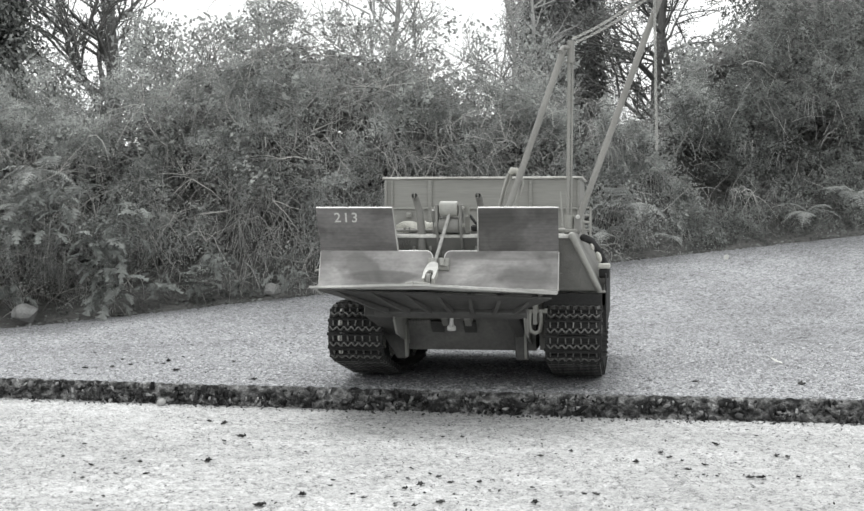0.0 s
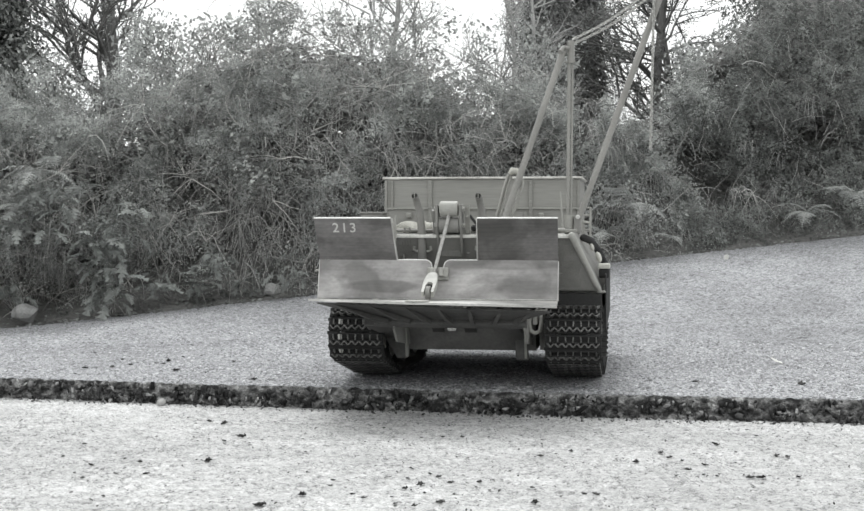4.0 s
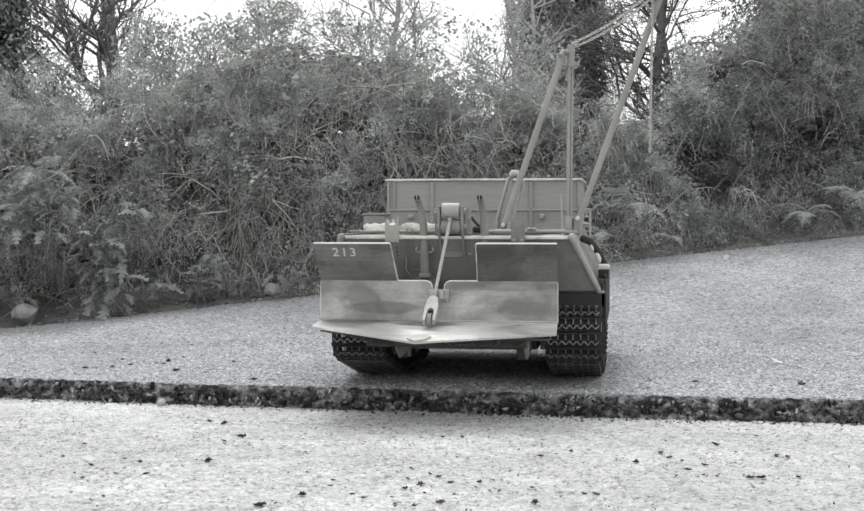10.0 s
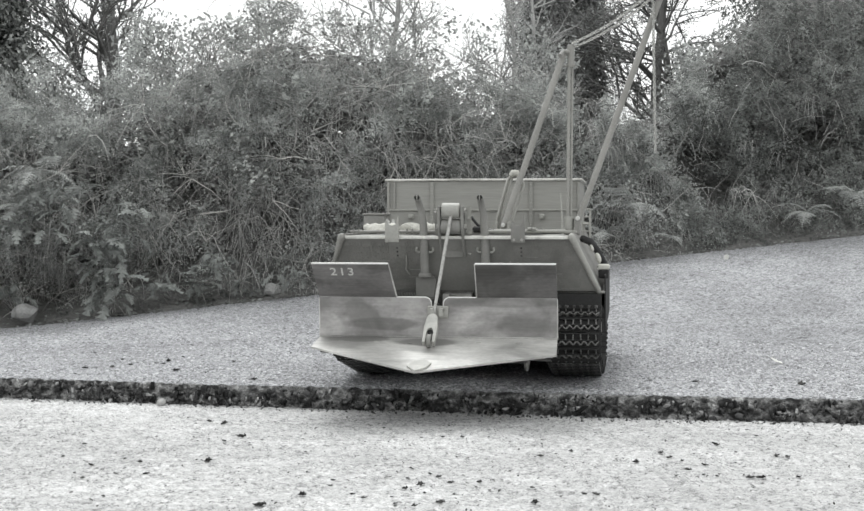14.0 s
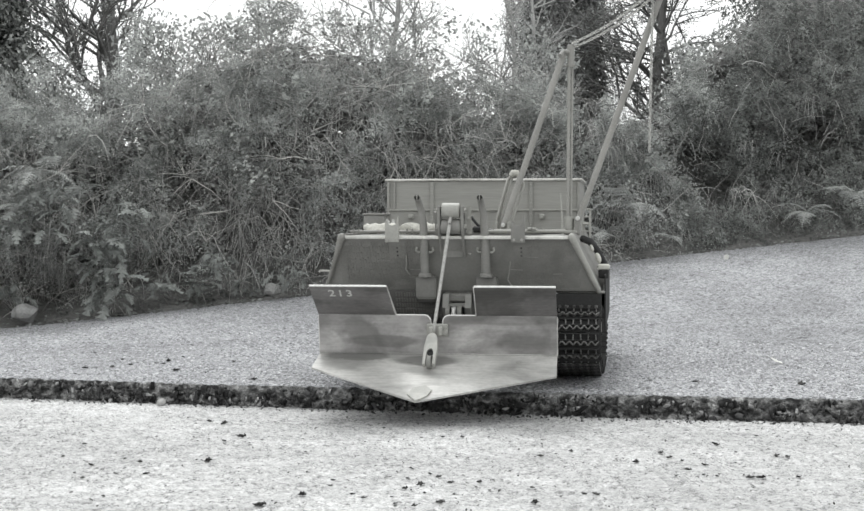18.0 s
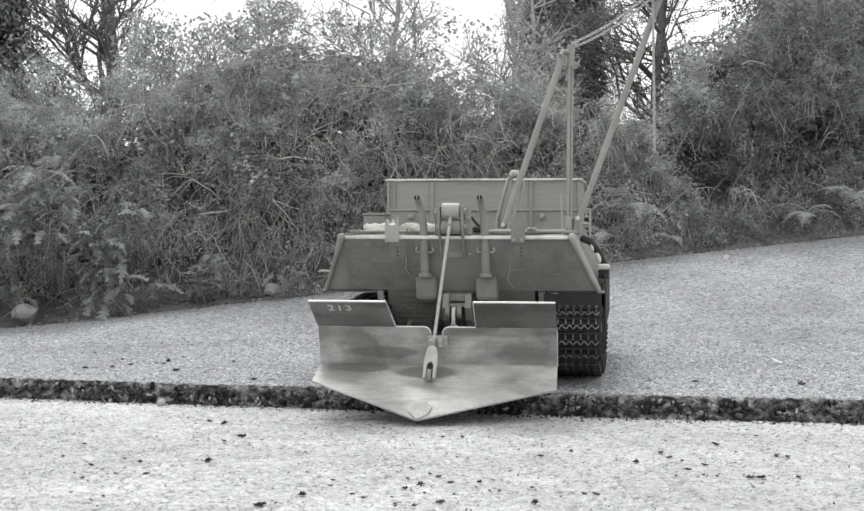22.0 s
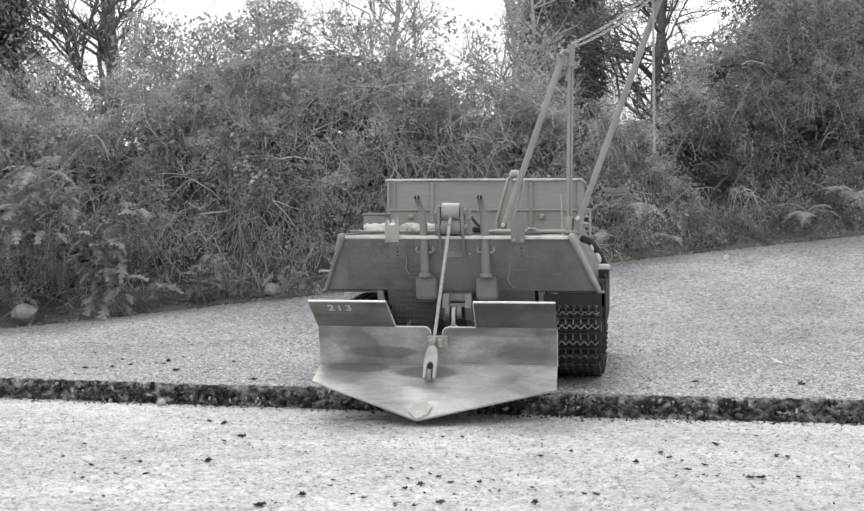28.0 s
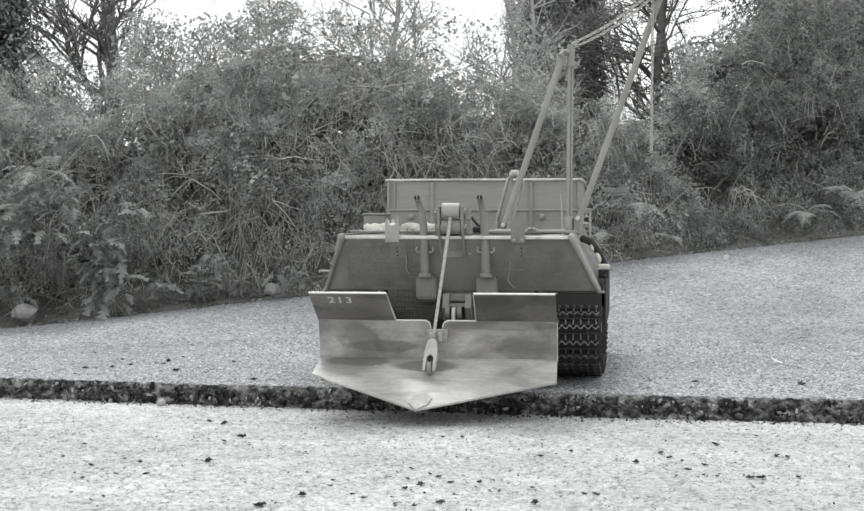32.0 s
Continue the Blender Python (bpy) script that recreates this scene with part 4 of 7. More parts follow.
HEAD = Vector((0.372, 0.10, 0.782))


def build_derrick(tank):
    """Light crane on the roof: an upright tube, a stay, a leaning boom and its chains."""
    mb, mt = Vector((0.1926, 0.14, 0.300)), Vector((0.1951, 0.14, 0.684))
    bm = bmesh.new()
    add_tube(bm, [mb + Vector((-0.0032, 0, 0.03)), mt + Vector((-0.0032, 0, -0.03))], 0.0036, 12)
    add_tube(bm, [mb + Vector((0.0033, 0.002, 0.03)), mt + Vector((0.0033, 0.002, -0.03))], 0.0024, 10)
    mast = part("mast", bm, M_TUBE, tank, smooth=False)
    bm = bmesh.new()
    add_tube(bm, [mt + Vector((0, 0, -0.045)), mt + Vector((0, 0, -0.042)), mt + Vector((0, 0, -0.002)), mt], [0.0064, 0.0074, 0.0074, 0.006], 14)
    add_tube(bm, [mt + Vector((-0.013, 0, -0.042)), mt + Vector((0.009, 0, -0.042))], 0.0022, 8)
    part("sleeve", bm, M_TUBE, mast)
    bm = bmesh.new()
    add_tube(bm, [mb, mb + Vector((0, 0, 0.038))], 0.0095, 14)
    add_box(bm, mb + Vector((0, 0, 0.006)), (0.034, 0.034, 0.008), bevel=0.002)
    part("foot", bm, M_PAINT_PALE, mast)
    for sx, sy in ((-1, -1), (1, -1), (1, 1), (-1, 1)):
        bm = bmesh.new()
        add_tube(bm, [mb + Vector((sx * 0.012, sy * 0.012, 0.01)), mb + Vector((sx * 0.012, sy * 0.012, 0.016))], 0.003, 6)
        part("bolt", bm, M_PAINT_PALE, mast)
    # stay
    a, b = Vector((0.0610, 0.10, 0.3115)), Vector((0.1805, 0.135, 0.664))
    bm = bmesh.new()
    add_tube(bm, [a, b], 0.0064, 16)
    stay = part("stay", bm, M_TUBE, tank, smooth=False)
    bm = bmesh.new()
    add_tube(bm, [b + Vector((-0.006, -0.012, -0.004)), b + Vector((0.0, 0, 0.006)), b + Vector((0.012, 0, 0.004))], 0.005, 8)
    part("cap", bm, M_TUBE, stay)
    bm = bmesh.new()
    add_box(bm, (a.x, a.y, 0.3075), (0.034, 0.026, 0.010), bevel=0.002)
    add_box(bm, (a.x - 0.012, a.y, 0.317), (0.005, 0.022, 0.02), bevel=0.001)
    add_box(bm, (a.x + 0.012, a.y, 0.317), (0.005, 0.022, 0.02), bevel=0.001)
    part("stay_foot", bm, M_PAINT_PALE, stay)
    bm = bmesh.new()
    add_tube(bm, [(a.x + 0.002, a.y - 0.014, 0.320), (a.x + 0.002, a.y - 0.008, 0.320)], [0.0032, 0.0042], 10)
    part("bolt", bm, M_WHITE, stay, "bright bolt head")
    # rope loop slung behind the stay
    bm = bmesh.new()
    for o, w in ((0, 0), (0.007, 0.004), (0.002, 0.009)):
        loop = [(0.040 + o, 0.13 + w, 0.306), (0.050 + o, 0.133 + w, 0.345), (0.062 + o, 0.137 + w, 0.392), (0.069 + o, 0.14 + w, 0.415), (0.078 + o, 0.142 + w, 0.424), (0.088 + o, 0.142 + w, 0.418),
                (0.093 + o, 0.142 + w, 0.403), (0.089 + o * 0.5, 0.141 + w, 0.375), (0.078, 0.138 + w, 0.335), (0.069, 0.135 + w, 0.306)]
        add_tube(bm, loop, 0.0026, 8)
    part("rope_loop", bm, M_PAINT_PALE, tank, "grey rope slung in a loop", smooth=True)
    bm = bmesh.new()
    add_tube(bm, [(0.073, 0.137, 0.420), (0.079, 0.137, 0.4265), (0.087, 0.137, 0.4265), (0.094, 0.137, 0.417)], [0.004, 0.0066, 0.0066, 0.004], 10)
    part("rope_knot", bm, M_CANVAS, tank, "pale knot in the rope", smooth=True)
    bm = bmesh.new()
    for o in (-0.003, 0.003):
        add_tube(bm, [(0.0915 + o, 0.122, 0.381), (0.0925 + o, 0.122, 0.392)], 0.0012, 6)
    add_tube(bm, [(0.0885, 0.122, 0.3915), (0.0965, 0.122, 0.3925)], 0.0012, 6)
    part("rope_clip", bm, M_PAINT_PALE, tank, "small pale wire clip")
    # boom
    f = Vector((0.2080, 0.14, 0.3255))
    bm = bmesh.new()
    add_tube(bm, [f + Vector((0.002, 0, 0)), f.lerp(HEAD, 0.98) + Vector((0.005, 0, 0))], 0.0063, 16)
    boom = part("boom", bm, M_TUBE, tank)
    bm = bmesh.new()
    add_box(bm, (f.x + 0.001, f.y, 0.318), (0.012, 0.03, 0.036), bevel=0.002)
    part("boom_foot", bm, M_PAINT, boom)
    bm = bmesh.new()
    add_tube(bm, [(f.x + 0.002, f.y - 0.019, 0.3335), (f.x + 0.002, f.y - 0.012, 0.3335)], [0.0036, 0.0048], 10)
    part("bolt", bm, M_WHITE, boom, "bright bolt head")
    bm = bmesh.new()
    add_tube(bm, [HEAD + Vector((0, -0.014, -0.006)), HEAD + Vector((0, 0.014, -0.006))], 0.012, 16)
    part("head_sheave", bm, M_PAINT, boom)
    for o in (-0.0045, 0.0045):
        s = mt + Vector((0.003, 0.0, -0.002 + o))
        e = HEAD + Vector((-0.012, 0.0, -0.004 + o * 1.4))
        pts = [s.lerp(e, k / 10) + Vector((0, 0, -0.010 * math.sin(math.pi * k / 10))) for k in range(11)]
        build_chain("stay_chain", tank, pts, "pale chain from mast to boom head")
    hang = build_chain("hanging_chain", tank, [(0, 0, 0), (0, 0, -0.312)], "pale chain that hangs and swings")
    return hang


def build_roof_gear(tank):
    # rolled canvas on a rack
    for (xa, xb, y, r) in ((-0.213, -0.142, 0.050, 0.0105), (-0.128, -0.094, 0.050, 0.0090), (-0.095, -0.062, 0.058, 0.0105)):
        bm = bmesh.new()
        rnd = random.Random(int(xa * -1000))
        n = 12
        pts = [(xa + (xb - xa) * k / n, y + 0.002 * math.sin(k * 1.7), 0.303 + r + 0.0015 * math.sin(k * 2.1 + xa * 90)) for k in range(n + 1)]
        rad = [r * (0.8 + 0.35 * rnd.random()) for k in range(n + 1)]
        rad[0] *= 0.6
        rad[-1] *= 0.6
        add_tube(bm, pts, rad, 12)
        part("canvas_roll", bm, M_CANVAS, tank, "crumpled pale canvas roll", smooth=True)
    # coiled rope beside the canvas
    bm = bmesh.new()
    for k in range(6):
        w, h = 0.028 - 0.0035 * k, 0.019 - 0.0024 * k
        pts = [(-0.114 + 0.002 * k + w * math.cos(a), 0.030 - 0.0025 * k + 0.003 * math.sin(a * 3), 0.3045 + h * math.sin(a)) for a in np.linspace(-0.1, math.pi + 0.1, 17)]
        add_tube(bm, pts, 0.0020, 6)
    part("rope_coil", bm, M_CANVAS, tank, "pale rope coil", smooth=True)
    bm = bmesh.new()
    for k in range(5):
        w, h = 0.024 - 0.0035 * k, 0.015 - 0.002 * k
        pts = [(-0.178 + w * math.cos(a), 0.026 - 0.0025 * k, 0.3045 + h * (0.15 + 0.85 * abs(math.sin(a)))) for a in np.linspace(0, math.pi, 15)]
        add_tube(bm, pts, 0.0019, 6)
    part("rope_coil", bm, M_CANVAS, tank, "pale rope coil", smooth=True)
    bm = bmesh.new()
    add_tube(bm, [(-0.232, 0.004, 0.3075), (-0.06, 0.004, 0.3075)], 0.0026, 8)
    part("tool_bar", bm, M_PAINT, tank)
    for x in (-0.224, -0.215, -0.118, -0.108):
        bm = bmesh.new()
        add_box(bm, (x, 0.004, 0.3085), (0.003, 0.009, 0.010), bevel=0.0008)
        part("clip", bm, M_PAINT, tank)
    bm = bmesh.new()
    add_tube(bm, [(0.012, 0.02, 0.308), (0.19, 0.03, 0.3085)], 0.0034, 8)
    part("tool_bar", bm, M_PAINT_PALE, tank)
    for x in (0.122, 0.128):
        bm = bmesh.new()
        add_box(bm, (x, 0.022, 0.313), (0.012, 0.008, 0.006), bevel=0.002)
        part("clip", bm, M_PAINT_PALE, tank)
    bm = bmesh.new()
    add_tube(bm, [(0.1836, 0.05, 0.303), (0.1828, 0.05, 0.33), (0.1791, 0.05, 0.383)], [0.0024, 0.0018, 0.0013], 8)
    part("marker_rod", bm, M_PAINT_PALE, tank)
    # cable end lying by the fairlead
    bm = bmesh.new()
    add_tube(bm, [(0.006, 0.03, 0.336), (0.018, 0.02, 0.322), (0.03, 0.02, 0.312), (0.05, 0.03, 0.309)], 0.0028, 8)
    add_box(bm, (0.022, 0.01, 0.312), (0.022, 0.02, 0.012), bevel=0.003)
    part("hose", bm, M_RUBBER, tank, "short black hose")
    # tool chest and hatch on the far side of the roof
    bm = bmesh.new()
    add_box(bm, (-0.232, 0.30, 0.324), (0.048, 0.06, 0.036), bevel=0.003)
    add_box(bm, (-0.232, 0.30, 0.343), (0.052, 0.064, 0.004), bevel=0.001)
    part("tool_chest", bm, M_PAINT, tank)
    bm = bmesh.new()
    for k in range(9):
        a = k / 8
        add_tube(bm, [(-0.205 + 0.02 * a, 0.26, 0.3045), (-0.208 + 0.024 * a, 0.262, 0.318 + 0.015 * abs(math.sin(k * 2.4)))], 0.002, 5)
    part("net_bundle", bm, M_DRY, tank, "rough tangle of netting")
    # openwork rack at the hull's side
    bm = bmesh.new()
    for y in (0.33, 0.40):
        for x in (0.2125, 0.2285):
            add_tube(bm, [(x, y, 0.290), (x, y, 0.354)], 0.0017, 6)
        for z in (0.307, 0.322, 0.338, 0.354):
            add_tube(bm, [(0.2125, y, z), (0.2285, y, z)], 0.0016, 6)
    for z in (0.307, 0.354):
        for x in (0.2125, 0.2285):
            add_tube(bm, [(x, 0.33, z), (x, 0.40, z)], 0.0016, 6)
    part("side_rack", bm, M_PAINT_PALE, tank, "pale openwork side rack")
    bm = bmesh.new()
    for k in range(4):
        add_tube(bm, [(0.2145, 0.335 + k * 0.016, 0.3085), (0.2145, 0.335 + k * 0.016, 0.325), (0.2265, 0.335 + k * 0.016, 0.322)], 0.003, 6)
    part("stowed_rods", bm, M_PAINT_PALE, tank)
    # dark cable, pale shackles and a pale block on the sloping side
    bm = bmesh.new()
    add_tube(bm, [(0.222, 0.10, 0.293), (0.235, 0.14, 0.287), (0.248, 0.2, 0.267), (0.260, 0.25, 0.241), (0.264, 0.3, 0.231)], 0.0072, 10)
    part("tow_rope", bm, M_RUBBER, tank, "black tow rope", smooth=True)
    for x, y, z, r in ((0.2385, 0.118, 0.274, 0.0052), (0.2510, 0.138, 0.254, 0.0074)):
        bm = bmesh.new()
        bmesh.ops.create_uvsphere(bm, u_segments=12, v_segments=8, radius=r)
        bmesh.ops.scale(bm, vec=(0.8, 1, 1.5), verts=bm.verts)
        bmesh.ops.rotate(bm, cent=(0, 0, 0), matrix=Matrix.Rotation(radians(-20), 3, "Y"), verts=bm.verts)
        bmesh.ops.translate(bm, vec=(x, y, z), verts=bm.verts)
        part("rope_eye", bm, M_CANVAS, tank, "pale rope eye", smooth=True)
    bm = bmesh.new()
    add_box(bm, (0.262, 0.145, 0.236), (0.024, 0.05, 0.010), bevel=0.002)
    part("wood_block", bm, M_CANVAS, tank, "pale wooden block")
    bm = bmesh.new()
    add_box(bm, (0.262, 0.145, 0.222), (0.020, 0.046, 0.018), bevel=0.002)
    part("side_bin", bm, M_RUBBER, tank)
    bm = bmesh.new()
    add_tube(bm, [(0.248, 0.2, 0.27), (0.266, 0.2, 0.277), (0.286, 0.2, 0.280), (0.291, 0.2, 0.272)], 0.001, 6)
    part("wire", bm, M_PAINT, tank)
    bm = bmesh.new()
    add_tube(bm, [(-0.262, 0.04, 0.2275), (-0.300, 0.04, 0.229), (-0.302, 0.04, 0.226)], 0.0025, 6)
    part("peg", bm, M_PAINT_PALE, tank)


# ---- the spade that is let down: its space has the hinge line as origin ----
PIVOT = Vector((-0.0466, 0.1567, 0.0968))
SX = 0.2270          # half its width


def sp(x, y, z):
    """From the tank's space, spade down, into the spade's."""
    return Vector((x, y, z)) - PIVOT


def build_spade(tank):
    cx = -0.0466
    T, N_, F_ = (-0.1690, 0.1780), (-0.0989, 0.1284), (-0.0778, 0.0545)
    bm = bmesh.new()
    th = 0.0045
    # main plate with the rounded gap for the cable in its upper edge

    def arc(xe, sgn):
        out = []
        for k in range(7):
            a = k / 6 * math.pi / 2
            t = 0.0125 * (1 - math.cos(a)) / 0.0745 * 1.0
            x = xe - sgn * 0.0125 * (1 - math.sin(a))
            out.append((x, t))
        return out

    def on_main(x, t):
        return sp(x, N_[0] + (F_[0] - N_[0]) * t, N_[1] + (F_[1] - N_[1]) * t)

    def on_wing(x, t):
        return sp(x, N_[0] + (T[0] - N_[0]) * t, N_[1] + (T[1] - N_[1]) * t)

    gap_l, gap_r = -0.0575, -0.0345
    outline = [on_main(cx - SX, 0)] + [on_main(x, t) for x, t in arc(gap_l, 1)] + [on_main(gap_l, 0.42), on_main(gap_r, 0.42)]
    outline += [on_main(x, t) for x, t in arc(gap_r, -1)[::-1]] + [on_main(cx + SX, 0), on_main(cx + SX, 1), on_main(cx - SX, 1)]
    add_sheet(bm, outline, th, (0, 1, 0))
    spade = part("spade", bm, M_SPADE, tank, "broad stained steel ground spade, worn pale below")
    for x0, x1, x2, x3 in ((cx - SX - 0.0035, -0.1313, -0.1241, cx - SX), (0.0317, cx + SX + 0.0005, cx + SX, 0.029)):
        bm = bmesh.new()
        add_sheet(bm, [on_wing(x0, 1), on_wing(x1, 1), on_wing(x2, 0.005), on_wing(x3, 0.005)], th, (0, 1, 0))
        part("wing_plate", bm, M_WING, spade)
        bm = bmesh.new()
        a, b = on_wing(x0, 1.0), on_wing(x1, 1.0)
        add_tube(bm, [a + Vector((0, 0.0018, 0.0018)), a.lerp(b, 0.5) + Vector((0, 0.0018, 0.0019)), b + Vector((0, 0.0018, 0.0018))], 0.0021, 8)
        part("worn_edge", bm, M_BARE, spade, "bright worn edge")
        inner = ((x1, x2) if x0 < cx - 0.1 else (x0, x3))
        bm = bmesh.new()
        add_tube(bm, [on_wing(inner[0], 1.0) + Vector((0, 0.002, 0.001)), on_wing(inner[1], 0.0) + Vector((0, 0.001, 0.001))], 0.0019, 8)
        part("worn_edge", bm, M_LIP, spade, "bright worn edge")
    for edge in ([on_main(-0.1241, 0)] + [on_main(x, t) for x, t in arc(gap_l, 1)] + [on_main(gap_l, 0.42)],
                 [on_main(gap_r, 0.42)] + [on_main(x, t) for x, t in arc(gap_r, -1)[::-1]] + [on_main(0.029, 0)]):
        bm = bmesh.new()
        add_tube(bm, [v + Vector((0, 0.001, 0.0004)) for v in edge], 0.0014, 8)
        part("worn_edge", bm, M_BARE, spade, "bright worn edge")
    for side in (-1, 1):
        bm = bmesh.new()
        add_tube(bm, [on_main(cx + side * SX, t) + Vector((side * 0.0002, 0.001, 0)) for t in (0.02, 0.35, 0.7, 1.0)], [0.0008, 0.0013, 0.0012, 0.0014], 8)
        part("worn_edge", bm, M_LIP, spade, "bright worn edge")
    # lip: a shallow point, seen on edge when the spade is up
    tip = (-0.2306, -0.0279)
    e_l, e_r = (-0.1315, 0.0279), (-0.1301, 0.0180)
    bm = bmesh.new()
    mid = sp(-0.0646, *F_)
    add_sheet(bm, [sp(cx - SX, *F_), mid, sp(-0.0646, *tip), sp(-0.079, tip[0] + 0.006, tip[1] + 0.0035), sp(cx - SX - 0.0045, *e_l)], 0.004, (0, 0.3, -1))
    add_sheet(bm, [mid, sp(cx + SX, *F_), sp(cx + SX + 0.0015, *e_r), sp(-0.050, tip[0] + 0.004, tip[1] + 0.0024), sp(-0.0646, *tip)], 0.004, (0, 0.3, -1))
    part("lip", bm, M_LIP, spade, "scoured pale pointed lip")
    # weld along the fold
    bm = bmesh.new()
    rnd = random.Random(5)
    pts = [sp(cx - SX + 2 * SX * k / 60, F_[0] - 0.001, F_[1] + 0.0015 + rnd.uniform(-0.0003, 0.0003)) for k in range(61)]
    add_tube(bm, pts, [0.0008 + rnd.uniform(-0.0002, 0.0002) for _ in pts], 6)
    part("weld", bm, M_LIP, spade, smooth=True)
    # hardened point
    d = Vector((0, tip[0] - F_[0], tip[1] - F_[1])).normalized()
    up = Vector((0, d.z, -d.y))
    if up.z < 0:
        up = -up
    tp = sp(-0.0625, *tip)
    bm = bmesh.new()
    hexa = [(-0.020, -0.020), (-0.013, -0.043), (0.010, -0.052), (0.023, -0.036), (0.017, -0.014), (-0.002, 0.0035)]
    add_sheet(bm, [tp + Vector((x, 0, 0)) + d * y + up * 0.0035 for x, y in hexa], 0.003, -up)
    bmesh.ops.bevel(bm, geom=bm.edges[:], offset=0.0007, segments=1, affect="EDGES")
    part("point_plate", bm, M_CREAM, spade, "bright bare point plate")
    # old lug marks on the lip
    for x, t, w in ((-0.227, 0.34, 0.010), (-0.158, 0.36, 0.012), (-0.095, 0.42, 0.010), (0.035, 0.3, 0.010), (0.11, 0.36, 0.012), (-0.213, 0.55, 0.006)):
        bm = bmesh.new()
        c = sp(x, F_[0], F_[1]) + d * (0.075 * t) + up * 0.0012
        m = Matrix.Translation(c) @ Matrix.Rotation(math.atan2(d.z, d.y), 4, "X")
        add_box(bm, (0, 0, 0), (w, 0.005, 0.0022), m, bevel=0.0008)
        part("weld_scar", bm, M_LIP, spade, "pale weld scar")
    # ribbed back: sloped plate under the lip, ribs, cross beam
    B = (-0.066, 0.020)
    A0 = (-0.134, 0.0165)
    bl, br = cx - SX + 0.115, cx + SX - 0.062
    # back plate and ribs carry the shade of their downward side in the colour
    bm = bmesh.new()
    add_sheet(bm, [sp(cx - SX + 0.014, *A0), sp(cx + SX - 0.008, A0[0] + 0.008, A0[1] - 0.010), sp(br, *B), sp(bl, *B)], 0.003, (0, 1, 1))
    part("back_plate", bm, M_SHADE_DARK, spade, "ribbed back plate with shade painted in")
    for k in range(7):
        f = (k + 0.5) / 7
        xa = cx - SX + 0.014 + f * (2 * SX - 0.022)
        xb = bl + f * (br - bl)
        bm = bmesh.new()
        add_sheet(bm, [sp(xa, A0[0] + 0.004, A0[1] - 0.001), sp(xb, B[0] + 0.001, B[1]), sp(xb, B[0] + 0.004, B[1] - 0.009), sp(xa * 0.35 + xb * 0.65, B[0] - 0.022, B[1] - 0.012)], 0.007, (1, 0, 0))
        part("rib", bm, M_SHADE_DARK, spade)
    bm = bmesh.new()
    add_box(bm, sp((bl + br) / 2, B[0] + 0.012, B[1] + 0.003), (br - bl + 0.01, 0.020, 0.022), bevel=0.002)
    part("cross_beam", bm, M_SHADE_DARK, spade)
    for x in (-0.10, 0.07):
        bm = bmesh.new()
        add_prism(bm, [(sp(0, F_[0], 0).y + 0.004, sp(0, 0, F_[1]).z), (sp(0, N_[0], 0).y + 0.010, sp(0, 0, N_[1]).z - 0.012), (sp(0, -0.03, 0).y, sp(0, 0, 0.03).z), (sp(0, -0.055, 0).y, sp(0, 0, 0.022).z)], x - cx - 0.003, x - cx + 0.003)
        part("back_bracket", bm, M_SHADE_DARK, spade)
    # push arms to the hinge, broad at the beam and narrow at the pin
    for xa, xb, x2, x3 in ((-0.186, -0.134, -0.150, -0.128), (0.082, 0.108, 0.094, 0.116)):
        bm = bmesh.new()
        near, far = sp(0, B[0] + 0.012, B[1] + 0.004), Vector((0, -0.004, -0.006))
        vs = []
        for (q, l, r_, h) in ((near, xa, xb, 0.013), (far, x2, x3, 0.018)):
            vs.append([bm.verts.new((l - cx, q.y, q.z - h)), bm.verts.new((r_ - cx, q.y, q.z - h)), bm.verts.new((r_ - cx, q.y, q.z + h)), bm.verts.new((l - cx, q.y, q.z + h))])
        a4, b4 = vs
        bm.faces.new(a4)
        bm.faces.new(b4[::-1])
        for k in range(4):
            bm.faces.new((a4[k], a4[(k + 1) % 4], b4[(k + 1) % 4], b4[k]))
        bmesh.ops.bevel(bm, geom=bm.edges[:], offset=0.002, segments=1, affect="EDGES")
        arm = part("push_arm", bm, M_SHADE_DARK, spade)
        bm = bmesh.new()
        xm = (x3 if xa < 0 else x3 + 0.003) - cx
        add_prism(bm, [(near.y + 0.004, near.z + 0.016), (far.y, far.z + 0.020), (far.y + 0.010, far.z - 0.016), (near.y + 0.05, near.z - 0.022), (near.y + 0.004, near.z - 0.016)], xm - 0.002, xm + 0.002)
        part("arm_web", bm, M_PAINT, arm, "paler web plate")
        bm = bmesh.new()
        add_tube(bm, [((x2 + x3) / 2 - cx - 0.016, 0, 0), ((x2 + x3) / 2 - cx + 0.016, 0, 0)], 0.010, 14)
        part("hinge_pin", bm, M_PAINT, arm)
    # clevis bracket with bolts, and the pulley block on the cable's end
    mdir = Vector((0, F_[0] - N_[0], F_[1] - N_[1])).normalized()
    tilt = Matrix.Rotation(math.atan2(mdir.y, -mdir.z), 4, "X")
    c0 = on_main(-0.0445, 0.36)
    bm = bmesh.new()
    add_box(bm, (0, -0.004, 0), (0.040, 0.008, 0.024), Matrix.Translation(c0) @ tilt, bevel=0.001)
    brk = part("clevis", bm, M_PAINT_PALE, spade)
    for x in (-0.0105, 0.0075):
        bm = bmesh.new()
        add_box(bm, (x, -0.013, 0.001), (0.0075, 0.012, 0.0155), Matrix.Translation(c0) @ tilt, bevel=0.001)
        part("clevis_ear", bm, M_PAINT_PALE, brk)
    bm = bmesh.new()
